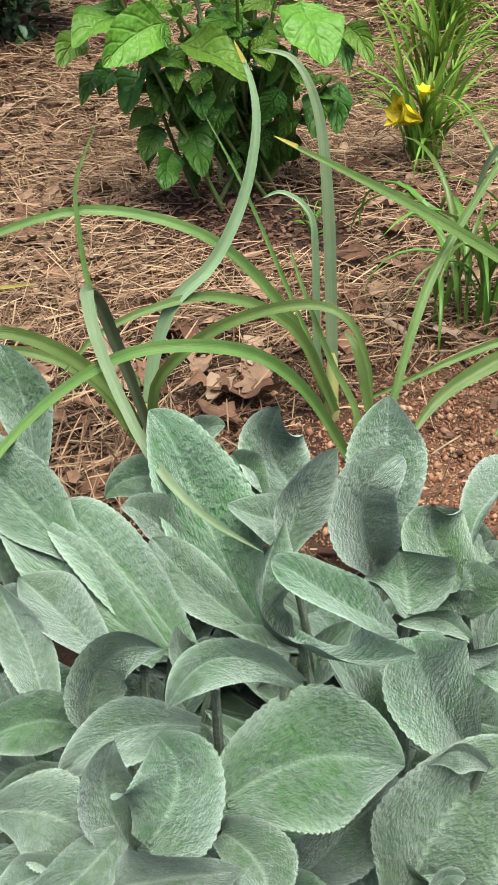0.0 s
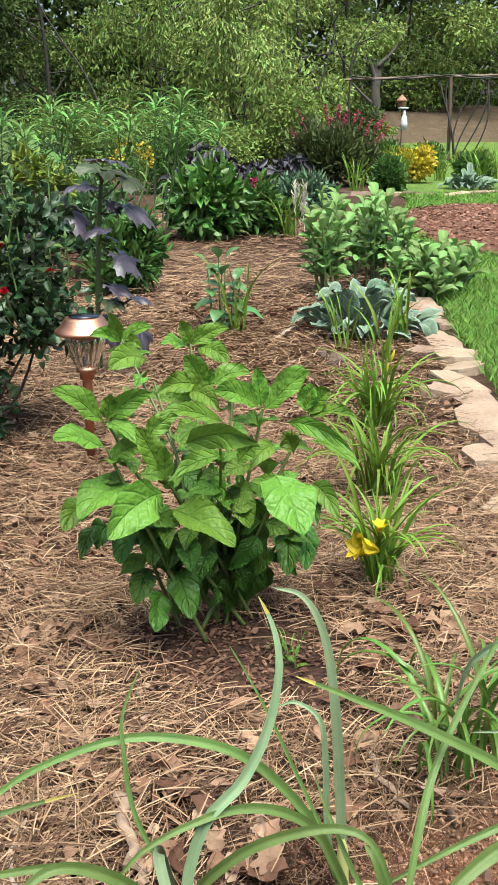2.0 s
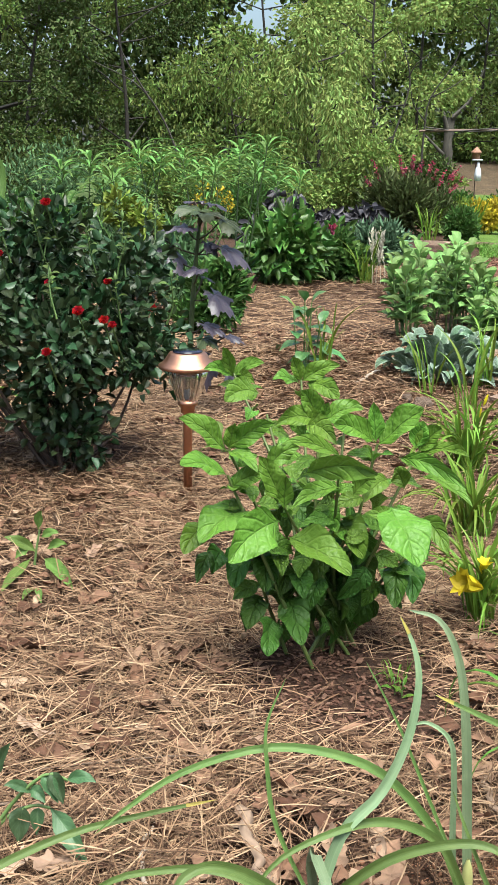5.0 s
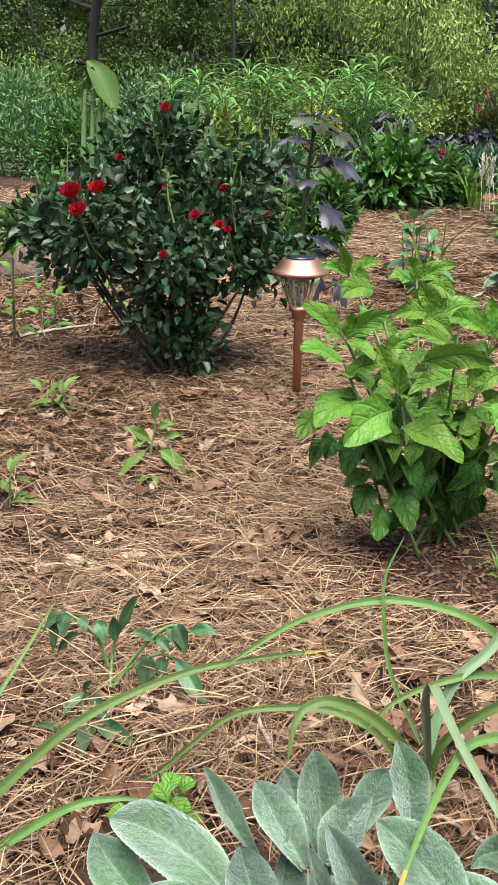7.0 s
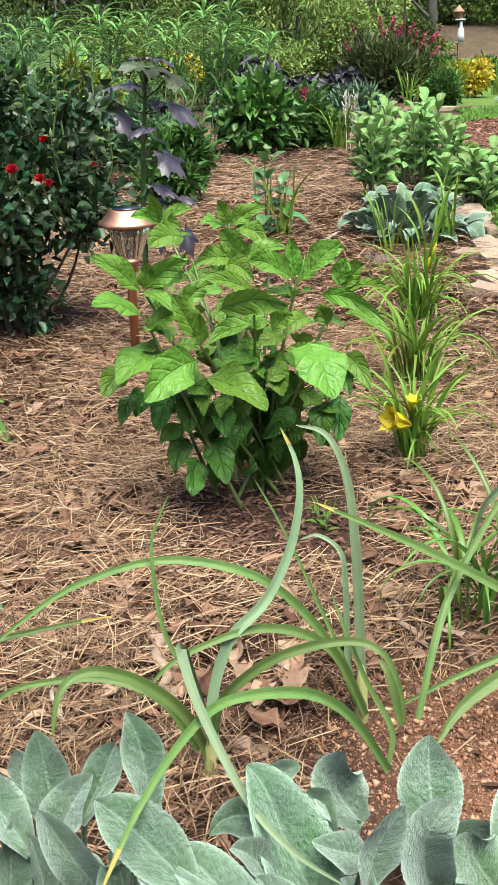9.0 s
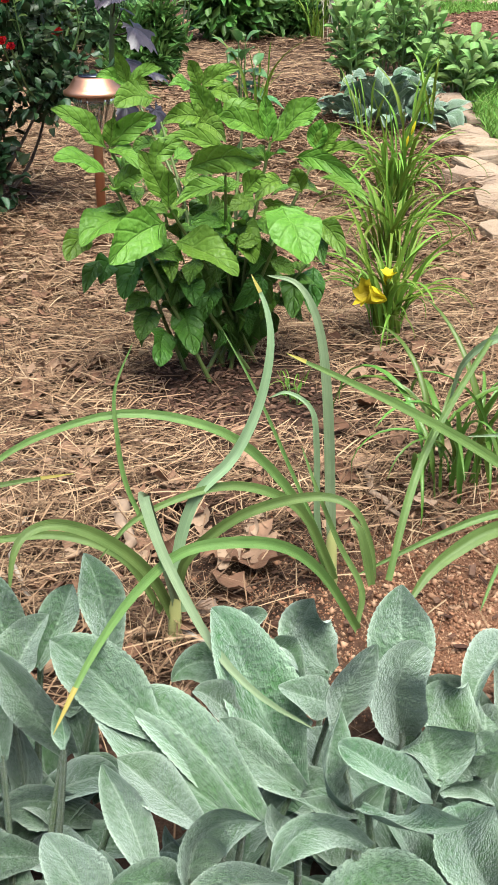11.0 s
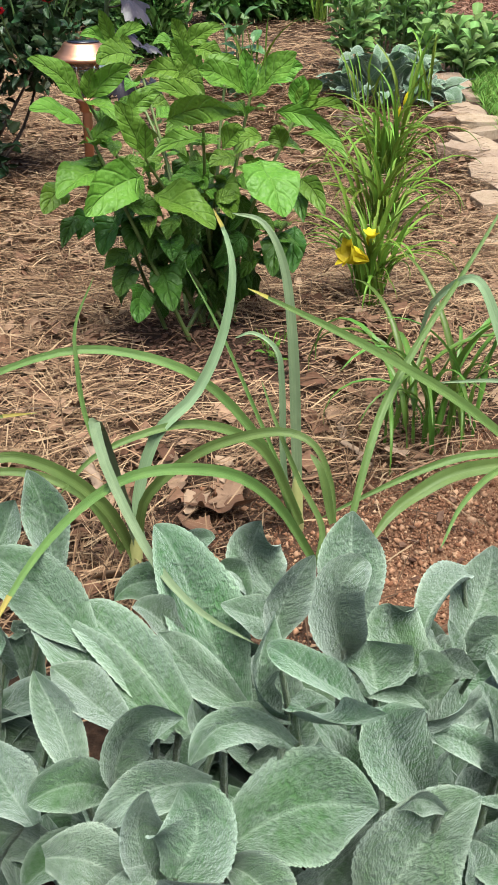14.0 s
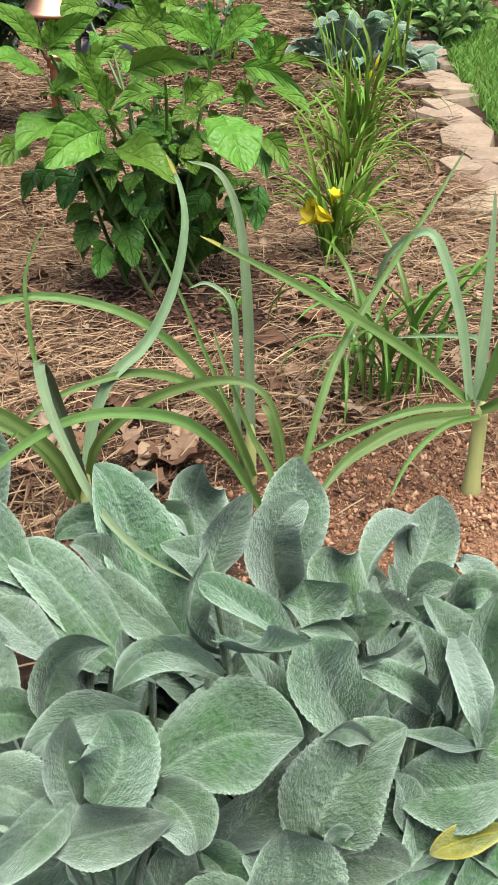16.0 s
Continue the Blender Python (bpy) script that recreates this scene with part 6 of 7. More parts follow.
# ---- stone edging ----
def flagstone(at, size, turn, seed):
    """A flat slab with a broken, angular outline and a chipped upper edge."""
    r = np.random.default_rng(seed)
    bm = bmesh.new()
    n = int(r.integers(6, 10))
    angles = np.sort(np.linspace(0, 6.283, n, endpoint=False) + r.uniform(-0.2, 0.2, n))
    skew = r.normal(0, 0.12)
    ring = []
    for a in angles:
        k = r.uniform(0.80, 1.14)
        x, y = max(-1, min(1, 1.3 * math.cos(a))) * size[0] * k, max(-1, min(1, 1.3 * math.sin(a))) * size[1] * k
        ring.append((x + skew * y, y))
    slope = r.normal(0, 0.05, 2)
    levels = []
    for z, k in ((-0.012, 1.03), (size[2] * 0.5, 1.0), (size[2] * 0.94, 0.99), (size[2], 0.972)):
        levels.append([bm.verts.new((x * k * r.uniform(0.97, 1.03), y * k * r.uniform(0.97, 1.03), z + (slope[0] * x + slope[1] * y if z > 0 else 0))) for x, y in ring])
    for lo, hi in zip(levels, levels[1:]):
        for i in range(n):
            bm.faces.new((lo[i], lo[(i + 1) % n], hi[(i + 1) % n], hi[i]))
    bm.faces.new(levels[-1])
    bm.faces.new(levels[0][::-1])
    me = bpy.data.meshes.new("edging_stone")
    bm.to_mesh(me)
    bm.free()
    me.materials.append(STONE)
    solo("edging_stone", me, pose(*at, r.normal(0, 3), r.normal(0, 3), turn), "flat pinkish-tan flagstone edging the bed", "stone", "edging stones")


r = np.random.default_rng(8)
y = 2.12
i = 0
while y < 4.75:
    step = r.uniform(0.14, 0.34)
    y += step * 0.5
    flagstone((float(edge_x(y)) + r.normal(0, 0.018), y, 0.004 * (i % 3)), (r.uniform(0.055, 0.082), step * 0.52, r.uniform(0.012, 0.03)), r.normal(0, 14), 60 + i)
    if i % 3 == 1:
        flagstone((float(edge_x(y)) - 0.07 + r.normal(0, 0.02), y + 0.08, 0.002), (0.04, 0.06, 0.03), r.uniform(0, 90), 160 + i)
    y += step * 0.5
    i += 1
for i in range(9):
    flagstone((1.75 + i * 0.33, 12.1 + r.normal(0, 0.12), 0.0), (0.19, 0.10, 0.04), r.normal(0, 15), 260 + i)


bx, by = np.meshgrid(np.linspace(1.5, 30, 60), np.linspace(21.0, 36, 24), indexing="ij")
bz = 0.36 + 0.72 * np.clip((by - 21.0) / 5.5, 0, 1) ** 0.8 + 0.06 * np.sin(1.7 * bx) * np.cos(1.3 * by) * np.clip((by - 21) / 2, 0, 1)
solo("ground_bank", mesh_from("ground_bank", np.stack([bx, by, bz], -1).reshape(-1, 3), grid_faces(59, 23)[:, ::-1], BANK_EARTH), Matrix(), "bare brown earth bank behind the lawn", "bank", kind="structure")


# ---- grass of the lawn ----
n = 46000
gy = 2.2 + 10.0 * rnd.uniform(size=n) ** 1.4
gx = edge_x(np.minimum(gy, 11.5)) + 0.08 + (0.5 + 0.28 * gy) * rnd.uniform(size=n)
k = ~in_mulch(gx, gy, 0.97)
gx, gy = gx[k], gy[k]
n = len(gx)
lean = rnd.normal(0, 0.75, (n, 2))
tall = rnd.uniform(0.018, 0.055, n)
wid = (0.0013 + 0.0004 * gy)[:, None]
d = np.stack([np.cos(a := rnd.uniform(0, 6.283, n)), np.sin(a)], 1)
base = np.column_stack([gx, gy, np.full(n, 0.01)])
mid = base + np.column_stack([lean * tall[:, None] * 0.4, tall * 0.6])
tip = base + np.column_stack([lean * tall[:, None] * 1.1, tall])
s3 = np.column_stack([d * wid, np.zeros(n)])
v = np.stack([base - s3, base + s3, mid - s3 * 0.8, mid + s3 * 0.8, tip - s3 * 0.1, tip + s3 * 0.1], 1).reshape(-1, 3)
f = (np.array([(0, 1, 3, 2), (2, 3, 5, 4)])[None] + (np.arange(n) * 6)[:, None, None]).reshape(-1, 4)
solo("lawn_grass", mesh_from("lawn_grass", v, f, GRASS, np.tile(np.array([(0.1, 0), (0.9, 0), (0.1, 0.5), (0.9, 0.5), (0.1, 1), (0.9, 1)]), (n, 1))), Matrix(), "short green lawn grass blades", "grass", kind="stuff")


# ---- planting further along the bed ----
FAR_EAR_MESH = []
for i in range(5):
    g = ear_leaf(((0, 0, 0), (0.01 * math.sin(i * 2), 0.05, 0.062), (0.02 * math.sin(i * 2), 0.11, 0.10 - 0.02 * i), 0.052, 0, 0.25, 0.2), 300 + i, 17, 8)
    FAR_EAR_MESH.append(mesh_from("leaf", g[0], g[1], WOOLLY, g[2]))


def far_rosette(at, count, size, seed, wide=0.13):
    t = thing("woolly_plant", at, "silver-grey woolly-leaved clump by the stone edging", "silvery plant", "silvery plants")
    r = np.random.default_rng(seed)
    for i in range(count):
        a, d = r.uniform(0, 360), wide * math.sqrt(r.uniform())
        p = (d * math.cos(radians(a)), d * math.sin(radians(a)), 0.01 + 0.55 * (wide - d))
        tilt = 28 - 50 * d / wide + r.normal(0, 9)
        piece("leaf", FAR_EAR_MESH[i % 5], t, pose(*p, tilt, 0, a - 90 + r.normal(0, 20)) @ Matrix.Scale(size * r.uniform(0.75, 1.15), 4))


far_rosette((0.62, 4.22, 0), 80, 1.05, 41, 0.2)
far_rosette((3.15, 13.0, 0), 40, 1.5, 42, 0.2)


def tall_leafy(name, at, stems, height, spread, leaf, mat_stem, label, category, seed, per=9, droop=-0.2, group=""):
    """Upright stems with a spiral of leaves."""
    t = thing(name, at, label, category, group)
    r = np.random.default_rng(seed)
    o = np.array(at)
    for i in range(stems):
        a, d = r.uniform(0, 6.283), math.sqrt(r.uniform())
        foot = np.array((math.cos(a) * d * spread * 0.6, math.sin(a) * d * spread * 0.6, -0.01))
        h = height * r.uniform(0.7, 1.05) * (1 - 0.25 * d)
        top = np.array((math.cos(a) * d * spread, math.sin(a) * d * spread, h))
        line = spine([foot, (foot + top) / 2 + np.array((0, 0, 0.02)), top], 8)
        part("stem", tube(line + o, np.linspace(1.0, 0.5, 8) * min(0.006, 0.001 + 0.012 * height), 5), mat_stem, t)
        for j in range(per):
            s = 0.25 + 0.75 * j / (per - 1)
            p = foot + (top - foot) * s
            b = j * 2.4 + i
            piece("leaf", leaf[(i + j) % len(leaf)], t, aim(p, (math.cos(b), math.sin(b), droop + 1.3 * s ** 3), (0, -0.2, 1), r.uniform(0.75, 1.15) * (1.05 - 0.35 * s)))
    return t


sedum = [leaf_mesh("leaf", 0.115, 0.07, leaf_material("broad_pale_leaf", (0.145, 0.27, 0.062), (0.26, 0.42, 0.125), (0.32, 0.48, 0.2), 0.5, 0.2) if i == 0 else bpy.data.materials["broad_pale_leaf"], 7, 4, 0.62, 0.55, 0.12, 0.4, 0.12, i) for i in range(3)]
for i, (x, y, h) in enumerate([(0.62, 5.25, 0.42), (0.84, 5.4, 0.45), (1.0, 5.75, 0.40), (0.75, 5.9, 0.50), (0.9, 6.3, 0.42), (1.12, 5.15, 0.26), (0.98, 4.95, 0.27)]):
    tall_leafy("broadleaf_plant", (x, y, 0), 9, h, 0.18, sedum, GREEN_STEM, "pale green broad-leaved perennial in the bed", "perennial", 70 + i, 12, 0.35, "pale green perennials")

rounded = [leaf_mesh("leaf", 0.13, 0.075, PEONY_ONE, 8, 4, 0.45, 0.9, 0.2, 0.2, 0.1, i) for i in range(2)]
tall_leafy("leafy_seedling", (0.06, 4.30, 0), 5, 0.29, 0.12, rounded, GREEN_STEM, "small green leafy plant in the straw", "perennial", 81, 5)
strap_clump("onion_tuft", (0.13, 4.2, 0), 9, 1.35, "thin green onion leaves in a tuft", "onion plant", "onion plants", 82, STRAPS[:2], 0.02)
strap_clump("onion_tuft", (0.5, 3.85, 0), 7, 1.15, "slender green onion leaves beside silvery leaves", "onion plant", "onion plants", 83, STRAPS[:2], 0.03)
strap_clump("onion_tuft", (0.72, 3.98, 0), 9, 1.25, "slender green onion leaves beside silvery leaves", "onion plant", "onion plants", 84, STRAPS[:2], 0.03)
strap_clump("onion_tuft", (0.60, 3.6, 0), 7, 1.3, "slender green onion leaves above daylilies", "onion plant", "onion plants", 85, STRAPS[:2], 0.03)


def mass(n, centre, radii, seed, flat=True):
    """Clumps of a mound."""
    r = np.random.default_rng(seed)
    out = []
    for i in range(n):
        d = unit(r.normal(size=3)) * r.uniform(0.2, 0.75)
        d[2] = abs(d[2])
        out.append((centre[0] + d[0] * radii[0], centre[1] + d[1] * radii[1], centre[2] + d[2] * radii[2], min(radii) * r.uniform(0.4, 0.65)))
    return out


def mound(name, at, radii, label, category, mat, leaf_len, leaf_wid, bulk, seed, stem_mat=GREEN_STEM, group="", clumps=12, shell=0.45, upness=0.5):
    return leafy_bush(name, at, label, category, mass(clumps, (0, 0, radii[2] * 0.3), radii, seed), [], mat, leaf_len, leaf_wid, 0, bulk, 7, stem_mat, seed, group, shell, upness)


mound("peony_bush", (0.0, 7.8, 0), (0.36, 0.3, 0.42), "deep green peony bush with pointed leaves", "bush", PEONY, 0.11, 0.046, 1600, 91, upness=0.1)
mound("green_bush", (0.40, 8.1, 0), (0.26, 0.25, 0.33), "mid green leafy bush with a pink bloom", "bush", FRESH, 0.09, 0.035, 1300, 92)
mound("low_grey_bush", (0.85, 9.6, 0), (0.30, 0.3, 0.26), "soft grey-green feathery bush", "bush", GREY_GREEN, 0.10, 0.012, 2200, 93)
strap_clump("grass_tuft", (0.63, 7.9, 0), 26, 1.5, "pale grass clump with buff plumes", "grass tuft", "grass tufts", 94, STRAPS[:3], 0.05)
plume = thing("grass_plume", (0.70, 7.85, 0), "buff dried feathery plumes", "grass plume")
for i in range(4):
    a = rnd.uniform(-0.25, 0.25, 2)
    c = np.array((0.66 + 0.03 * i, 7.85, 0.0))
    k = rnd.uniform(0.16, 0.36, 30)
    p = c + np.column_stack([a[0] * k, a[1] * k, k]) + rnd.normal(0, 0.004, (30, 3))
    part("plume", scatter_leaves(p, np.tile((a[0], a[1], 1.0), (30, 1)) + rnd.normal(0, 0.25, (30, 3)), 0.05, 0.006, rnd), BUFF, plume)
    part("stalk", tube(spine([c - (0, 0, 0.01), c + (0, 0, 0.1), c + (a[0] * 0.3, a[1] * 0.3, 0.3)], 5), 0.002, 5), BUFF, plume)
pink = thing("pink_flower", (0.36, 7.75, 0.40), "small pink bloom on green bush", "flower")
part("petals", scatter_leaves(np.array((0.36, 7.75, 0.40)) + rnd.normal(0, 0.008, (26, 3)), rnd.normal(size=(26, 3)) + (0, -0.5, 0.5), 0.035, 0.025, rnd), PINK, pink)

mound("dark_bush", (0.08, 10.3, 0), (0.7, 0.35, 0.50), "low bush with blackish purple leaves", "bush", DARK_PURPLE, 0.13, 0.06, 1000, 95, WOODY, upness=-0.9)
mound("dark_bush", (0.62, 10.6, 0), (0.4, 0.3, 0.47), "low bush with blackish purple leaves", "bush", DARK_PURPLE, 0.13, 0.06, 650, 96, WOODY, upness=-0.9)

# pink-flowered airy bush
mound("gaura_bush", (1.60, 14.2, 0), (0.86, 0.55, 0.62), "airy bronze-green bush with pink flower spikes", "bush", GAURA_LEAF, 0.11, 0.022, 5200, 97, RED_STEM, "", 16, 0.2, 1.2)
spikes = thing("flower_spikes", (1.65, 14.1, 0.3), "pink flower spikes rising over bronze bush", "flowers")
r = np.random.default_rng(98)
for i in range(22):
    x = 1.65 + 0.7 * r.choice((-1, 1), p=(0.35, 0.65)) * r.uniform(0, 1) ** 0.8
    top = np.array((x, 14.0 + r.normal(0, 0.15), 0.97 - 0.5 * abs(x - 1.65) ** 1.4 + r.normal(0, 0.06)))
    foot = np.array((1.65 + (x - 1.65) * 0.5, 14.15, 0.35))
    part("spike", scatter_leaves(top - np.outer(r.uniform(0, 1, 22), unit(top - foot) * 0.16), r.normal(size=(22, 3)), 0.032, 0.02, r), PINK, spikes)
    part("stalk", tube(spine([foot, (foot + top) / 2, top], 4), 0.004, 4), RED_STEM, spikes)

mound("yellow_bush", (2.74, 14.4, 0), (0.27, 0.25, 0.50), "small golden yellow shrub", "bush", YELLOW_BULK, 0.06, 0.035, 1100, 99)
leafy_bush("yellow_herb", (-0.62, 8.8, 0), "tall herb with yellow flower heads", "herb", [(0, 0, 0.66, 0.045), (0.16, 0, 0.60, 0.06), (-0.03, 0, 0.56, 0.05), (0.20, 0, 0.52, 0.05)], [], YELLOW_BULK, 0.026, 0.016, 0, 150, 4, GREEN_STEM, 100)
leafy_bush("yellow_herb", (-0.86, 5.6, 0), "yellow-green flowering herb behind roses", "herb", [(0, 0, 0.60, 0.08), (0.08, 0, 0.54, 0.08), (0.16, 0, 0.5, 0.08)], [], LIME, 0.05, 0.022, 0, 260, 4, GREEN_STEM, 101)


# large-leaved pale green herb behind the roses
big = thing("large_leaved_herb", (-1.25, 7.6, 0), "herb with large light green lobed leaves", "herb")
big_leaf = [lobed_mesh(0.17, 40 + i, leaf_material("large_pale_leaf", (0.08, 0.16, 0.03), (0.14, 0.24, 0.06), (0.17, 0.28, 0.10), 0.5, 0.25) if i == 0 else bpy.data.materials["large_pale_leaf"]) for i in range(2)]
for i, (x, z, dx) in enumerate([(-1.17, 0.74, 0.3), (-1.30, 0.68, -0.7), (-1.05, 0.60, 0.9), (-1.42, 0.60, -1.0), (-1.22, 0.55, 0.1), (-1.10, 0.45, 0.6)]):
    part("leaf_stalk", tube(spine([(-1.25, 7.6, -0.01), ((x - 1.25) / 2, 7.6, z * 0.6), (x, 7.55, z)], 7), 0.006, 5), GREEN_STEM, big)
    piece("leaf", big_leaf[i % 2], big, aim(np.array((x, 7.55, z)) - np.array((-1.25, 7.6, 0)), (dx, -0.6, -0.25), (0.1, -0.6, 1), 0.85 + 0.06 * i))


# whorled, narrow-leaved tall plants
WHORL = [leaf_mesh("leaf", 0.25, 0.034, leaf_material("narrow_leaf", (0.11, 0.24, 0.045), (0.22, 0.40, 0.10), (0.25, 0.4, 0.15), 0.5, 0.25) if i == 0 else bpy.data.materials["narrow_leaf"], 7, 2, 0.4, 1.0, 0.45, 0.3, 0, i) for i in range(3)]
for i, (x, y, h) in enumerate([(-0.66, 7.0, 0.86), (-0.33, 6.9, 0.92), (-0.98, 7.0, 0.84), (-0.10, 7.9, 0.88), (-0.50, 7.6, 0.90), (-1.36, 7.4, 0.84)]):
    t = thing("whorled_plant", (x, y, 0), "tall light green plant with drooping narrow leaves", "perennial", "whorled plants")
    r = np.random.default_rng(110 + i)
    for j in range(3):
        a = r.uniform(0, 6.283)
        foot, top = np.array((0.08 * math.cos(a), 0.08 * math.sin(a), -0.01)), np.array((0.26 * math.cos(a), 0.26 * math.sin(a), h * r.uniform(0.8, 1.05)))
        line = spine([foot, (foot + top) / 2, top], 6)
        part("stem", tube(line + np.array((x, y, 0)), np.linspace(0.006, 0.003, 6), 5), DARK_STEM, t)
        for k in range(22):
            s = 1 - 0.14 * (k / 14) if k < 15 else 0.8 - 0.06 * (k - 15)
            b = k * 2.4
            piece("leaf", WHORL[k % 3], t, aim(foot + (top - foot) * s, (math.cos(b), math.sin(b), 0.75 - 2.5 * (1 - s)), (0, 0, 1), r.uniform(0.8, 1.15) * (1.0 if k < 15 else 0.6)))

# herb masses between rose bush and the trees
for i, (x, y, w, h, m, lab) in enumerate([(-1.6, 7.0, 0.55, 0.55, FRESH, "fresh"), (-2.6, 8.6, 0.7, 0.62, FRESH, "fresh"), (-3.5, 10, 0.9, 0.7, PALE_GREEN, "pale"), (-0.75, 7.2, 0.35, 0.42, FRESH, "fresh"),
                                          (-1.15, 8.3, 0.5, 0.42, PALE_GREEN, "pale"), (-0.35, 5.3, 0.22, 0.34, FRESH, "fresh"), (-0.55, 6.0, 0.3, 0.42, PALE_GREEN, "pale"), (-4.3, 12.5, 1.2, 0.9, FRESH, "fresh"), (-2.4, 12.6, 1.0, 0.85, PALE_GREEN, "pale"),
                                          (-0.5, 13.2, 0.9, 0.85, FRESH, "fresh"), (3.6, 14.6, 0.35, 0.35, FRESH, "fresh"), (2.9, 16.6, 0.4, 0.34, LIME, "yellowish"), (3.5, 17.0, 0.45, 0.42, FRESH, "fresh"), (4.3, 17.3, 0.4, 0.3, LIME, "yellowish"), (3.0, 18.9, 0.5, 0.5, FRESH, "fresh"), (2.2, 12.9, 0.3, 0.3, FRESH, "fresh"), (-1.5, 4.6, 0.25, 0.3, FRESH, "fresh")]):
    mound("herb_clump", (x, y, 0), (w, w * 0.7, h), lab + " green herbs growing thickly in the bed", "herbs", m, 0.07 if y > 6 else 0.06, 0.022 if y > 6 else 0.02, int(1400 + 1700 * w), 130 + i, GREEN_STEM, "herb clumps", 12, 0.3, 0.9)
for i, (x, y, k) in enumerate([(3.5, 14.0, 2.0), (3.9, 14.6, 2.0), (3.2, 14.9, 1.8), (1.75, 12.6, 1.8), (2.35, 13.2, 2.2), (4.4, 14.2, 1.6)]):
    strap_clump("iris_clump", (x, y, 0), 22, k, "upright green strap-leaved clump by far stones", "iris", "iris clumps", 150 + i, STRAPS[:2], 0.08)


# ---- black pot with canna ----
pot = thing("plant_pot", (-1.40, 5.05, 0), "large black plastic pot holding a canna", "plant pot")
v, f = lathe([(0.0, 0.0), (0.125, 0.0), (0.14, 0.15), (0.155, 0.34), (0.17, 0.345), (0.173, 0.385), (0.162, 0.39), (0.157, 0.36), (0.145, 0.34)], 40)
part("tub", (v + np.array((-1.40, 5.05, 0)), f), BLACK_PLASTIC, pot)
v, f = lathe([(0.0, 0.345), (0.07, 0.347), (0.15, 0.342)], 24)
part("soil", (v + np.array((-1.40, 5.05, 0)), f), SOIL, pot, "dark potting soil")
canna = thing("canna_plant", (-1.44, 5.0, 0.345), "canna with tall stalks and one large leaf", "canna")
for i, (x, top) in enumerate(((-1.46, 0.76), (-1.42, 0.80), (-1.39, 0.72))):
    part("stalk", tube(spine([(x, 5.0, 0.34), (x + 0.005, 5.0, 0.55), (x + 0.02, 5.0, top)], 8), np.linspace(0.016, 0.01, 8), 8), GREEN_STEM, canna, "pale green thick stalk")
for i, (b, p, w) in enumerate([((-1.28, 4.95, 0.64), (-1.43, 5.0, 0.885), 0.13), ((-1.42, 5.0, 0.72), (-1.40, 4.98, 0.86), 0.05)]):
    part("leaf", blade(arc(b, p, 0.03 if i == 0 else 0.02, 14), w / 2 * ovate(14, 0.45, 0.8, 0.05), (0.3, -0.8, 0.6), 6, 0.4, 0.08, 2, i), bpy.data.materials["large_pale_leaf"], canna)


# ---- seedlings, weeds and rock at the edge of the bed ----
young = [leaf_mesh("leaf", 0.09, 0.042, SHRUB_LEAF, 8, 4, 0.4, 1.0, 0.25, 0.3, 0.15, i) for i in range(3)]
weed_leaf = [leaf_mesh("leaf", 0.075, 0.026, leaf_material("dull_weed_leaf", (0.09, 0.15, 0.03), (0.18, 0.26, 0.06), (0.25, 0.32, 0.12), 0.5, 0.2) if i == 0 else bpy.data.materials["dull_weed_leaf"], 6, 4, 0.4, 1.0, 0.5, 0.3, 0.15, i) for i in range(2)]
tall_leafy("young_sunflower", (-1.165, 2.98, 0), 1, 0.40, 0.02, young, RED_STEM, "young green plant with a dark bare stem", "seedling", 171, 6, 0.1, "seedlings")
tall_leafy("young_sunflower", (-1.24, 2.75, 0), 1, 0.46, 0.02, young, RED_STEM, "young green plant with large pale leaves", "seedling", 170, 7, 0.0, "seedlings")
tall_leafy("young_sunflower", (-1.135, 3.25, 0), 2, 0.16, 0.05, young, GREEN_STEM, "low green seedling with pointed leaves", "seedling", 172, 4, 0.1, "seedlings")
tall_leafy("young_sunflower", (-1.05, 3.6, 0), 2, 0.22, 0.06, young, RED_STEM, "thin seedling with few leaves", "seedling", 173, 3, 0.2, "seedlings")
tall_leafy("weed_seedling", (-0.87, 2.4, 0), 4, 0.06, 0.04, weed_leaf, GREEN_STEM, "small green weed in pine straw", "weed", 174, 4, 0.2, "weeds")
tall_leafy("weed_seedling", (-0.77, 1.75, 0), 2, 0.07, 0.03, weed_leaf, GREEN_STEM, "small green weed in pine straw", "weed", 176, 4, 0.2, "weeds")
tall_leafy("clover", (-0.307, 0.860, 0), 4, 0.05, 0.04, [leaf_mesh("leaf", 0.034, 0.03, SHRUB_LEAF, 7, 4, 0.6, 0.5, 0.3, 0.2)], GREEN_STEM, "small bright green clover", "weed", 180, 6, -0.3, "weeds")
tall_leafy("weed_seedling", (0.12, 1.55, 0), 2, 0.03, 0.02, [leaf_mesh("leaf", 0.024, 0.009, SHRUB_LEAF, 5, 2)], GREEN_STEM, "tiny green weed under the shrub", "weed", 181, 4, 0.3, "weeds")
tall_leafy("weed_seedling", (-0.22, 2.95, 0), 2, 0.07, 0.04, weed_leaf, GREEN_STEM, "small green weed behind the lamp", "weed", 182, 4, 0.2, "weeds")


SEEDLING_LEAF = leaf_material("blue_green_leaf", (0.04, 0.095, 0.035), (0.10, 0.175, 0.075), (0.16, 0.24, 0.12), 0.45, 0.12, veins=7.0, vein_gain=0.4, spec=0.3, mottle=0.3)
WEED_LEAF = bpy.data.materials["dull_weed_leaf"]


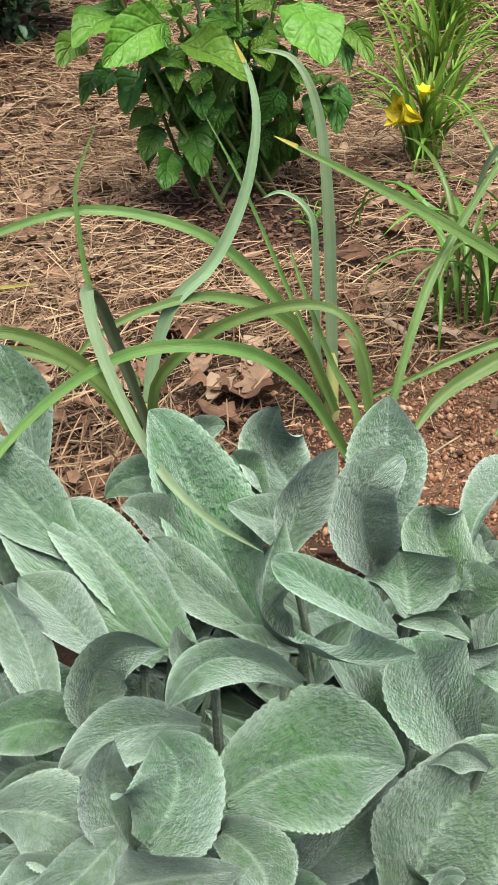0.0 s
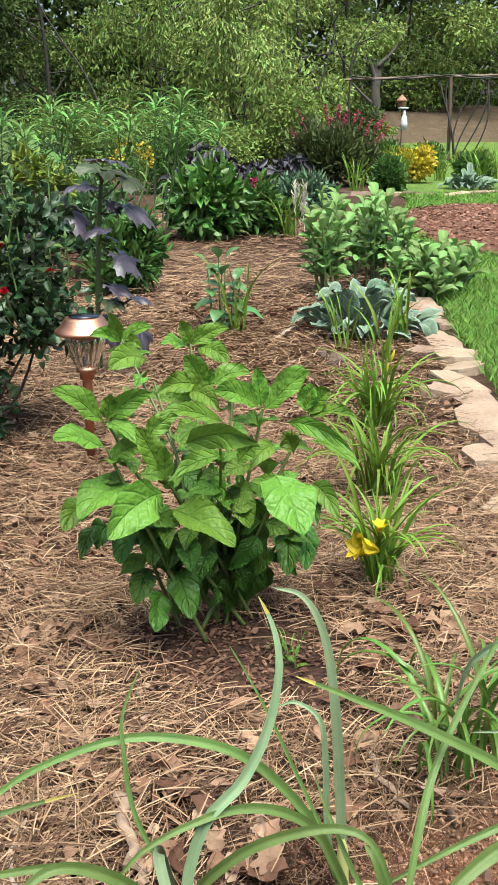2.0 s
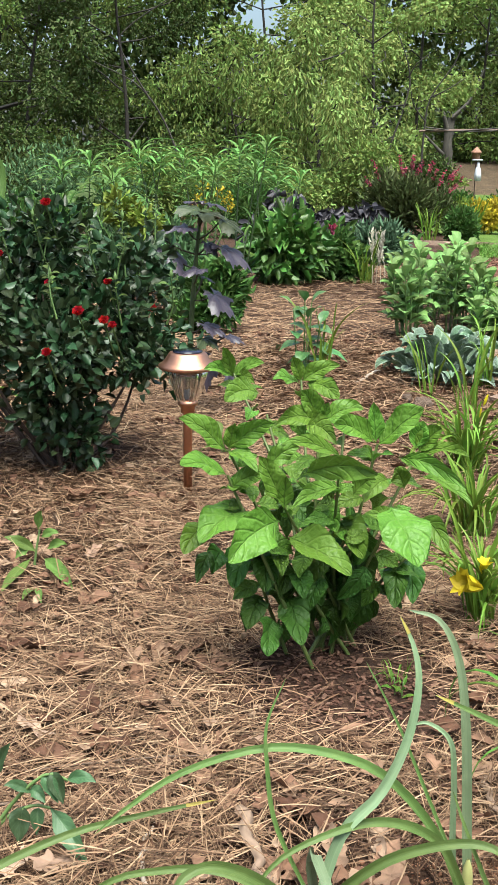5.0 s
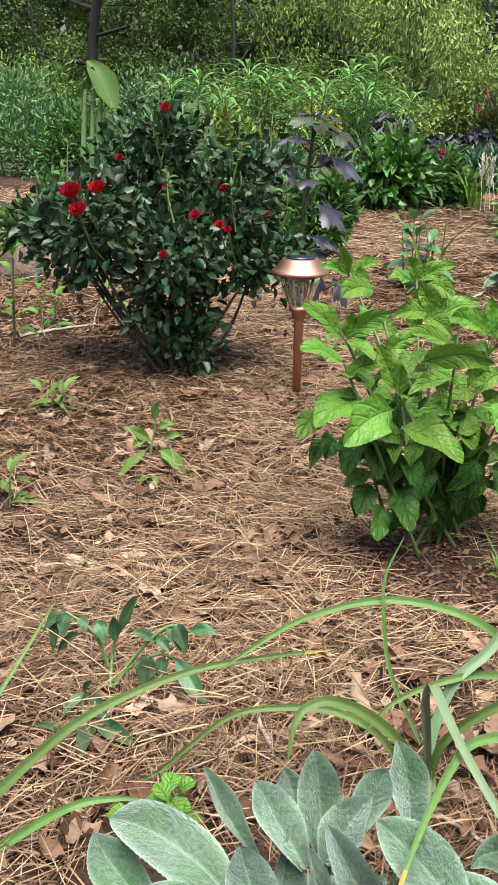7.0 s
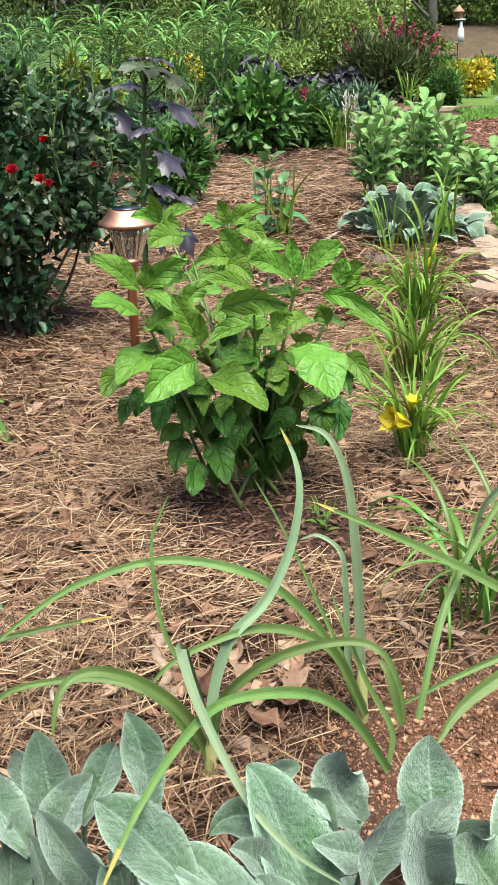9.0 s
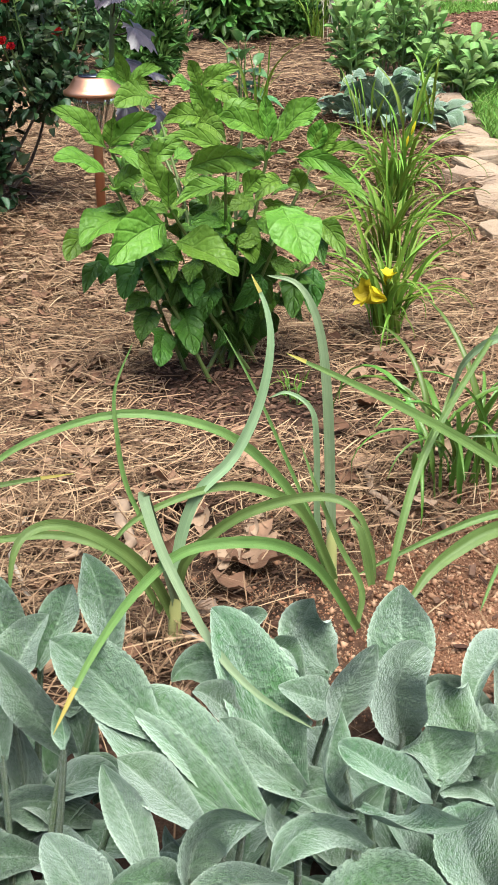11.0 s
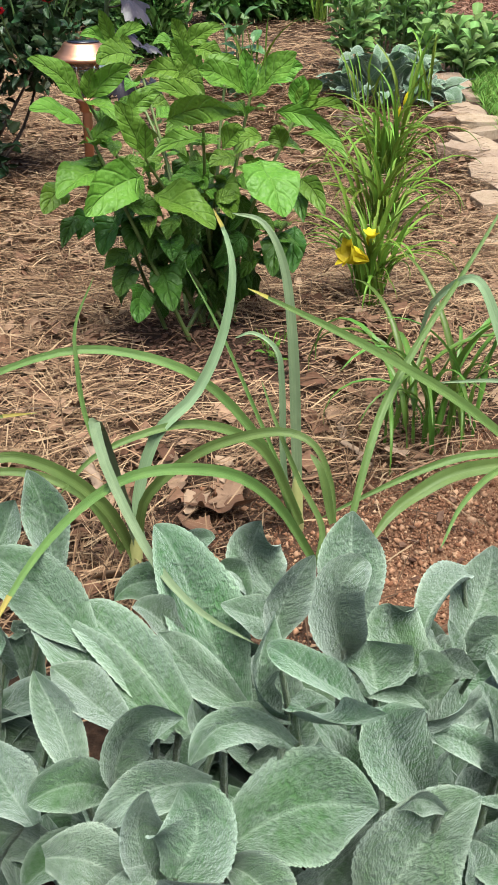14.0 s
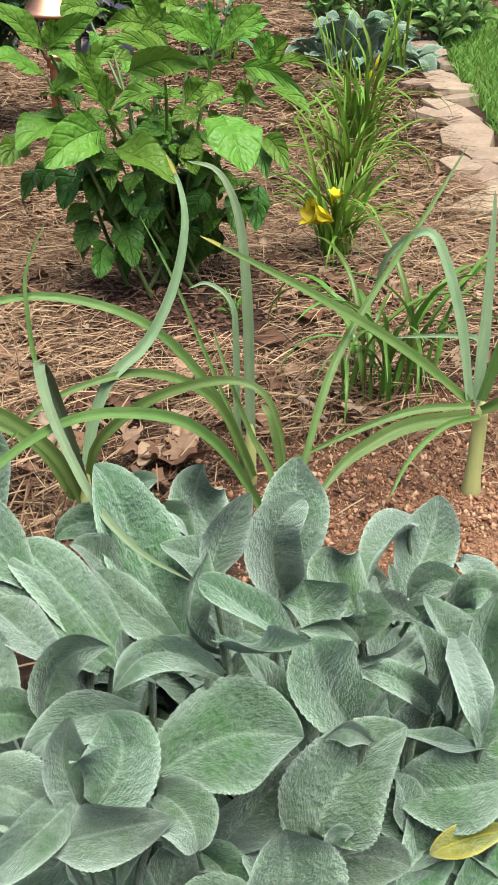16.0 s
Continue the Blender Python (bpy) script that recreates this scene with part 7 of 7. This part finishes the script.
def sprout(name, at, stalks, leaves, mat, label, category, group):
    """A small wilting plant: bent stalks with limp pointed leaves."""
    t = thing(name, at, label, category, group)
    for pts in stalks:
        part("stem", tube(spine(pts, 9), np.linspace(0.0028, 0.0018, 9), 6), GREEN_STEM, t)
    for i, (base, tip, width) in enumerate(leaves):
        r = np.random.default_rng(700 + i)
        line = arc(base, tip, 0.006, 13)
        part("leaf", blade(line, width / 2 * ovate(13, 0.4, 0.9, 0.05), (r.normal(0, 0.3), -0.75, 0.65), 8, r.uniform(0.1, 0.5), 0.2, 1.5, i, 0, 0.04, 0.03, 0.15, 0.08), mat, t)


sprout("pepper_plant", (-0.432, 1.145, 0), [
    [(-0.427, 1.126, 0.012), (-0.430, 1.150, 0.038), (-0.424, 1.150, 0.075)],
    [(-0.435, 1.150, 0.030), (-0.453, 1.150, 0.076), (-0.489, 1.150, 0.103)],
], [
    ((-0.421, 1.150, 0.074), (-0.391, 1.138, 0.139), 0.016),
    ((-0.425, 1.150, 0.061), (-0.424, 1.138, 0.107), 0.018),
    ((-0.489, 1.150, 0.101), (-0.517, 1.138, 0.077), 0.016),
    ((-0.491, 1.150, 0.102), (-0.490, 1.138, 0.071), 0.022),
    ((-0.500, 1.150, 0.097), (-0.504, 1.138, 0.049), 0.016),
    ((-0.471, 1.150, 0.095), (-0.460, 1.138, 0.081), 0.015),
    ((-0.449, 1.150, 0.091), (-0.435, 1.138, 0.067), 0.021),
    ((-0.502, 1.150, 0.043), (-0.467, 1.138, 0.079), 0.014),
], SEEDLING_LEAF, "drooping blue-green pepper plant", "seedling", "pepper plants")
sprout("pepper_plant", (-0.428, 1.143, 0), [
    [(-0.423, 1.124, 0.012), (-0.399, 1.130, 0.044), (-0.366, 1.130, 0.062), (-0.345, 1.130, 0.059)],
    [(-0.421, 1.130, 0.018), (-0.384, 1.130, 0.072), (-0.348, 1.130, 0.104), (-0.323, 1.130, 0.096)],
], [
    ((-0.377, 1.130, 0.061), (-0.382, 1.118, 0.019), 0.029),
    ((-0.359, 1.130, 0.059), (-0.360, 1.118, 0.031), 0.019),
    ((-0.345, 1.130, 0.059), (-0.293, 1.081, 0.012), 0.026),
    ((-0.354, 1.130, 0.102), (-0.333, 1.118, 0.074), 0.020),
    ((-0.344, 1.130, 0.106), (-0.327, 1.118, 0.073), 0.023),
    ((-0.325, 1.130, 0.096), (-0.288, 1.118, 0.102), 0.016),
    ((-0.366, 1.130, 0.078), (-0.396, 1.118, 0.095), 0.014),
    ((-0.369, 1.130, 0.082), (-0.348, 1.118, 0.073), 0.017),
], SEEDLING_LEAF, "wilted blue-green seedling with hanging leaves", "seedling", "pepper plants")
sprout("pepper_plant", (-0.446, 1.067, 0), [
    [(-0.441, 1.049, 0.012), (-0.451, 1.080, 0.015), (-0.447, 1.080, 0.032)],
], [
    ((-0.447, 1.080, 0.030), (-0.469, 1.043, 0.012), 0.013),
    ((-0.450, 1.080, 0.030), (-0.433, 1.068, 0.048), 0.010),
    ((-0.444, 1.080, 0.029), (-0.408, 1.038, 0.012), 0.020),
    ((-0.429, 1.038, 0.012), (-0.426, 0.967, 0.012), 0.023),
    ((-0.426, 1.039, 0.012), (-0.366, 0.998, 0.012), 0.024),
    ((-0.450, 1.013, 0.012), (-0.495, 1.028, 0.012), 0.011),
], SEEDLING_LEAF, "low blue-green seedling with drooping leaves", "seedling", "pepper plants")
sprout("weed_seedling", (-0.570, 2.100, 0), [
    [(-0.555, 2.030, 0.022), (-0.550, 2.030, 0.055), (-0.542, 2.030, 0.098)],
], [
    ((-0.562, 2.030, 0.034), (-0.594, 1.895, 0.012), 0.023),
    ((-0.534, 2.030, 0.035), (-0.460, 1.927, 0.012), 0.035),
    ((-0.550, 2.030, 0.049), (-0.610, 2.018, 0.084), 0.023),
    ((-0.528, 2.030, 0.056), (-0.487, 2.018, 0.071), 0.021),
    ((-0.545, 2.030, 0.096), (-0.534, 2.018, 0.140), 0.021),
    ((-0.539, 2.030, 0.080), (-0.502, 2.018, 0.094), 0.019),
    ((-0.563, 2.030, 0.055), (-0.590, 2.018, 0.039), 0.021),
    ((-0.535, 1.929, 0.012), (-0.545, 1.870, 0.012), 0.016),
    ((-0.531, 1.930, 0.012), (-0.506, 1.854, 0.012), 0.016),
], WEED_LEAF, "wilting green weed with narrow leaves", "weed", "weeds")


def rock(name, at, size, seed, mat, label):
    bm = bmesh.new()
    bmesh.ops.create_icosphere(bm, subdivisions=3, radius=1)
    noise.seed_set(seed)
    for v in bm.verts:
        v.co = Vector((v.co.x * size[0], v.co.y * size[1], v.co.z * size[2])) * (1 + 0.35 * noise.noise(v.co * 1.3 + Vector((seed, 0, 0))) + 0.22 * noise.noise(v.co * 3.5) + 0.08 * noise.noise(v.co * 9))
    me = bpy.data.meshes.new(name)
    bm.to_mesh(me)
    bm.free()
    me.materials.append(mat)
    me.polygons.foreach_set("use_smooth", [True] * len(me.polygons))
    solo(name, me, pose(at[0], at[1], size[2] * 0.55), label, "rock", "rocks")


rock("rock", (-1.53, 4.25), (0.10, 0.08, 0.09), 1, ROCK, "brown rough fieldstone beside the rose")
rock("rock", (-1.40, 4.3), (0.07, 0.06, 0.10), 2, STONE, "tan upright stone beside the rose")
rock("pebble", (-0.005, 0.975), (0.012, 0.009, 0.011), 3, STONE, "small white pebble at onion base")
rock("rock", (-0.576, 1.516), (0.024, 0.02, 0.012), 6, PALE_STONE, "pale tan chip of limestone in straw")
rock("rock", (-0.541, 1.491), (0.02, 0.018, 0.012), 7, PALE_STONE, "pale tan chip of limestone in straw")
rock("clod", (0.44, 3.62), (0.035, 0.03, 0.03), 4, ROCK, "reddish clod of earth")
rock("clod", (0.40, 3.75), (0.025, 0.03, 0.02), 5, ROCK, "reddish clod of earth")


def stick(name, pts, radius, mat, label):
    t = spine([(x, y, z + 0.006) for x, y, z in pts], 14)
    wob = np.random.default_rng(len(pts) + int(1000 * abs(pts[0][0])))
    radius = radius * 0.75
    t[:, :2] += wob.normal(0, radius * 0.5, (14, 2))
    v, f, uv = tube(t, radius * (1 - 0.4 * np.linspace(0, 1, 14)), 6)
    solo(name, mesh_from(name, v, f, mat, uv), Matrix(), label, "stick", "sticks")


stick("stick", [(-0.195, 0.99, 0.003), (-0.225, 1.06, 0.012), (-0.235, 1.13, 0.006), (-0.225, 1.17, 0.01)], 0.0042, STICK, "bleached bent stick on pine straw")
stick("stick", [(-0.03, 0.93, 0.004), (0.03, 0.88, 0.004), (0.08, 0.85, 0.004)], 0.0035, STICK, "pale stick beside the onion")
stick("stick", [(-1.171, 3.077, 0.022), (-1.079, 3.188, 0.026), (-0.988, 3.300, 0.022)], 0.0085, STICK, "pale grey stick on mulch")
stick("stick", [(0.20, 1.30, 0.004), (0.205, 1.22, 0.006), (0.225, 1.17, 0.004)], 0.007, STRIP, "pale dry strip of bark")
stick("twig", [(-0.45, 1.28, 0.005), (-0.2, 1.33, 0.008), (-0.02, 1.32, 0.004)], 0.002, WOODY, "thin dark twig on straw")
stick("twig", [(-0.55, 1.12, 0.004), (-0.42, 1.20, 0.012), (-0.36, 1.14, 0.004)], 0.0035, WOODY, "dark twig under the seedling")
stick("stick", [(-0.12, 1.21, 0.004), (-0.105, 1.12, 0.01), (-0.085, 1.04, 0.004)], 0.011, STRIP, "flat tan strip of bark")
stick("stick", [(0.25, 4.05, 0.004), (0.33, 4.2, 0.02), (0.36, 4.3, 0.01)], 0.009, STICK, "pale stick beside silvery clump")


# ---- trellis, feeder and trunk ----
trellis = thing("trellis", (3.99, 18.0, 0), "rusty pipe trellis with bare vines", "trellis")
part("rail", tube(spine([(2.3, 18.0, 1.42), (3.5, 18.0, 1.45), (6.5, 18.0, 1.50)], 10), 0.022, 8), RUST, trellis)
part("post", tube(spine([(3.99, 18.0, -0.05), (4.0, 18.0, 0.7), (3.99, 18.0, 1.46)], 8), 0.03, 8), RUST, trellis)
part("post", tube(spine([(6.4, 18.0, -0.05), (6.4, 18.0, 0.7), (6.4, 18.0, 1.5)], 8), 0.03, 8), RUST, trellis)
for i in range(7):
    x = 3.9 + 0.06 * i
    z = np.linspace(0.0, 1.4, 12)
    line = np.column_stack([x + 0.10 * np.sin(3 * z + i) + 0.05 * i * z, 17.95 + 0.05 * np.cos(4 * z + i), z])
    part("vine", tube(line, 0.013, 5), BARK, trellis, "bare twisting vine")
for i in range(2):
    x = np.linspace(2.4, 5.6, 16)
    part("vine", tube(np.column_stack([x, 17.95 + 0.05 * np.sin(5 * x + i), 1.45 + 0.03 * np.sin(3.5 * x + i * 1.3)]), 0.012, 5), BARK, trellis, "bare twisting vine")
stump = thing("bare_tree", (3.74, 24.0, 0), "grey broken-off tree without leaves", "tree")
part("trunk", tube(spine([(3.74, 24, -0.1), (3.75, 24, 0.8), (3.72, 24, 1.4), (3.8, 24.1, 1.95)], 12), np.linspace(0.125, 0.09, 12) * (1 + 0.12 * np.sin(np.arange(12) * 2.3)), 10), GREY_BARK, stump)
for a, b in (((3.74, 24.0, 1.5), (3.3, 23.9, 2.6)), ((3.78, 24.0, 1.9), (4.4, 24.0, 2.9)), ((3.72, 24.0, 1.1), (3.2, 23.8, 1.55))):
    a, b = np.array(a), np.array(b)
    part("limb", tube(spine([a, (a + b) / 2 + np.array((0.08, 0, -0.1)), b], 8), np.linspace(0.06, 0.02, 8), 6), GREY_BARK, stump)
for label, lines in (
        ("dark crooked bare sapling below light leaves", [[(2.55, 19.0, -0.05), (2.50, 19.0, 0.8), (2.52, 19.0, 1.49), (2.60, 19.0, 2.0), (2.97, 19.0, 2.54), (3.11, 19.0, 2.95)], [(2.60, 19.0, 2.0), (2.85, 18.9, 2.12), (3.17, 19.0, 2.32)], [(2.54, 19.0, 1.6), (2.3, 18.9, 1.9), (2.2, 18.8, 2.4)]]),
        ("dark leaning bare sapling with thin twigs", [[(1.62, 18.6, -0.05), (1.85, 18.7, 0.98), (2.13, 18.8, 1.81), (2.21, 18.8, 2.36), (1.96, 18.8, 3.07)], [(2.19, 18.8, 2.3), (2.3, 18.7, 2.5), (2.51, 18.7, 2.67)], [(1.95, 18.7, 1.35), (1.66, 18.6, 1.21), (0.89, 18.5, 0.84)]]),
        ("dark bowed sapling under the dense trees", [[(-1.3, 16.9, -0.05), (-1.53, 17.0, 1.12), (-2.01, 17.0, 1.94), (-2.74, 17.0, 2.34)], [(-1.9, 17.0, 1.8), (-2.32, 17.0, 2.5), (-2.22, 17.0, 2.82), (-1.37, 17.0, 3.37)]])):
    bough = thing("bare_sapling", lines[0][0][:2] + (0,), label, "tree", "bare saplings")
    for k, pts in enumerate(lines):
        part("trunk" if k == 0 else "limb", tube(spine(pts, 16), np.linspace(0.022 if k == 0 else 0.013, 0.006, 16), 6), BARK, bough)
feeder = thing("bird_feeder", (2.69, 15.0, 0), "bird feeder with orange roof on thin pole", "bird feeder")
part("pole", tube(spine([(2.69, 15.05, -0.05), (2.69, 15.05, 0.5), (2.69, 15.05, 1.0)], 4), 0.008, 6), RUST, feeder)
v, f = lathe([(0.0, 0.97), (0.05, 0.97), (0.055, 1.04), (0.075, 1.04), (0.07, 1.06), (0.0, 1.13)], 8)
part("house", (v + np.array((2.68, 15.0, 0)), f), TERRACOTTA, feeder)
v, f = lathe([(0.0, 0.945), (0.07, 0.945), (0.07, 0.962), (0.0, 0.962)], 12)
part("tray", (v + np.array((2.70, 15.0, 0)), f), WHITE_PLASTIC, feeder)
v, f = lathe([(0.0, 0.68), (0.042, 0.68), (0.047, 0.76), (0.036, 0.84), (0.018, 0.87), (0.018, 0.93), (0.0, 0.93)], 14)
part("bottle", (v + np.array((2.71, 14.97, 0)), f), WHITE_PLASTIC, feeder, "white plastic bottle")


# ---- trees and far woods ----
def tree(name, at, height, crown, leaf_mat, bark, label, leaves, size, seed, trunk_r=0.1, low=0.25, hang=0.0):
    t = thing(name, at, label, "tree", "trees behind the garden")
    o = np.array(at)
    r = np.random.default_rng(seed)
    lean = r.normal(0, 0.06, 2) * height
    top = np.array((lean[0], lean[1], height * 0.9))
    line = spine([(0, 0, -0.1), top * 0.35 + np.array((r.normal(0, 0.1), 0, 0)), top * 0.7, top], 14)
    part("trunk", tube(line + o, np.linspace(trunk_r, trunk_r * 0.25, 14), 8), bark, t)
    centres = []
    for i in range(16):
        s = low + (0.98 - low) * (i / 15)
        p = line[int(s * 13)]
        a = i * 2.4 + r.uniform(0, 1)
        reach = crown * (1.05 - 0.55 * abs(s - 0.5)) * r.uniform(0.6, 1.0)
        end = p + np.array((math.cos(a) * reach, math.sin(a) * reach, reach * r.uniform(0.05, 0.45)))
        mid = (p + end) / 2 + r.normal(0, 0.12, 3)
        limb = spine([p, mid, end], 8)
        part("limb", tube(limb + o, np.linspace(trunk_r * 0.35, 0.012, 8), 5), bark, t)
        for k in (4, 5, 6, 7):
            centres.append((*limb[k], crown * r.uniform(0.13, 0.26)))
    centres = np.array(centres)
    c = centres[r.integers(len(centres), size=leaves)]
    d = unit(r.normal(size=(leaves, 3)))
    p = c[:, :3] + d * (c[:, 3] * r.uniform(0.1, 1.0, leaves) ** 0.5)[:, None] * np.array((1, 1, 0.75 + hang))
    p[:, 2] -= hang * np.abs(r.normal(0, 0.4, leaves))
    way = unit(d * 0.6 + r.normal(0, 0.5, (leaves, 3)) + np.array((0, 0, -0.35 - hang)))
    tagged(part("crown", scatter_leaves(p + o, way, size, size * (0.5 if not hang else 0.28), r), leaf_mat, t), kind="stuff")
    return t


for i, (x, y, h, c, m, b, lab, n, s, lo, hg) in enumerate([
        (-9.5, 21.5, 7.0, 2.6, TREE_DARK, BARK, "dark leafy tree at the edge of the woods", 9000, 0.11, 0.08, 0),
        (-5.03, 19.5, 6.5, 2.3, TREE_DARK, BARK, "dark leafy tree with many low limbs", 10000, 0.10, 0.06, 0),
        (-4.6, 20.5, 7.0, 2.4, TREE_LEAF, BARK, "leafy tree with hanging twigs", 10000, 0.10, 0.06, 0),
        (-2.6, 19.5, 6.2, 2.2, TREE_DARK, BARK, "dark leafy tree with fine foliage", 10000, 0.10, 0.05, 0),
        (-0.9, 20.0, 3.3, 1.6, TREE_LEAF, BARK, "willow-like tree with drooping leaves", 8000, 0.13, 0.10, 0.8),
        (0.6, 19.0, 3.6, 1.6, TREE_LIGHT, BARK, "willow-like tree with pale drooping leaves", 8000, 0.13, 0.10, 0.8),
        (1.7, 22.0, 6.0, 2.3, TREE_LIGHT, BARK, "light green tree with dark limbs", 10000, 0.11, 0.10, 0),
        ] + [
        (4.8, 27.0, 7.5, 2.6, TREE_LEAF, BARK, "green tree with spreading limbs", 10000, 0.11, 0.16, 0),
        (7.0, 25.5, 7.5, 2.6, TREE_LIGHT, BARK, "light green tree with low branches", 10000, 0.12, 0.22, 0),
        (10.2, 27.0, 7.5, 2.6, TREE_LEAF, BARK, "green tree at the lawn's far side", 8000, 0.12, 0.15, 0),
        (0.0, 25.5, 8.0, 2.8, TREE_LEAF, BARK, "tall green tree in the second row", 8000, 0.13, 0.10, 0),
        (-7.8, 26.0, 9.0, 3.0, TREE_DARK, BARK, "tall dark tree in the second row", 9000, 0.13, 0.08, 0),
        (-4.2, 27.0, 9.0, 3.0, TREE_DARK, BARK, "tall dark tree in the second row", 9000, 0.13, 0.08, 0),
        (3.4, 27.0, 8.5, 3.0, TREE_LEAF, BARK, "tall green tree in the second row", 9000, 0.13, 0.08, 0),
        (7.2, 27.5, 8.5, 3.0, TREE_LEAF, BARK, "tall green tree in the second row", 9000, 0.13, 0.08, 0)]):
    tree("tree", (x, y, 0), h * 0.9, c, m, b, lab, int(n * 1.12), s * 0.84, 200 + i, 0.12 if i == 1 else 0.045, lo, hg)

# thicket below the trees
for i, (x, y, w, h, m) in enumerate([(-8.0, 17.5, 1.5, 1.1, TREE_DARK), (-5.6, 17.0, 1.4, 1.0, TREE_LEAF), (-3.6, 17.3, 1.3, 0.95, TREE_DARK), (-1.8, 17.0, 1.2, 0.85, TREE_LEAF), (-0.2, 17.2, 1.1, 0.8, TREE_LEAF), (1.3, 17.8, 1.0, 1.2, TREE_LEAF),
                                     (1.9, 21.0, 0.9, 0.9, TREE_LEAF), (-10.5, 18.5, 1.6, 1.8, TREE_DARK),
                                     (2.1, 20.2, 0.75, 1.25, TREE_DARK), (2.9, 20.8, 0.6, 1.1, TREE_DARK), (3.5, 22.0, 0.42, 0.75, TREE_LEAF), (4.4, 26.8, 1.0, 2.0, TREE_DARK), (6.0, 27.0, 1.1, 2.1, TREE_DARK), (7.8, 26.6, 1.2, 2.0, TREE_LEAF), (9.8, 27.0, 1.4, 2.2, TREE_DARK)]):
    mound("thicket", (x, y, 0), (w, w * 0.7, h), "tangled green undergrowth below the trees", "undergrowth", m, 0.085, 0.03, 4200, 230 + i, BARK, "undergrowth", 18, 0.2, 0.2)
n = 39000
px = rnd.uniform(-13, 14, n)
pz = rnd.uniform(0, 8.0, n)
keep = np.sin(1.7 * px + 0.9 * pz) + np.cos(2.3 * pz - 0.8 * px) + rnd.normal(0, 0.5, n) > -1.9
keep &= (((px + 0.2) / 1.0) ** 2 + ((pz - 5.3) / 0.9) ** 2 + rnd.normal(0, 0.4, n)) > 1
px, pz = px[keep], pz[keep]
p = np.column_stack([px, 34.5 + rnd.normal(0, 0.8, len(px)), pz])
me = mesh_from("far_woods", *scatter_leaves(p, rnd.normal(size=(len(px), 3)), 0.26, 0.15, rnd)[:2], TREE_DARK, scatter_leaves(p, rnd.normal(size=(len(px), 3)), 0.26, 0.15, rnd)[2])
solo("far_woods", me, Matrix(), "dark distant woodland behind the trees", "woods", kind="stuff")
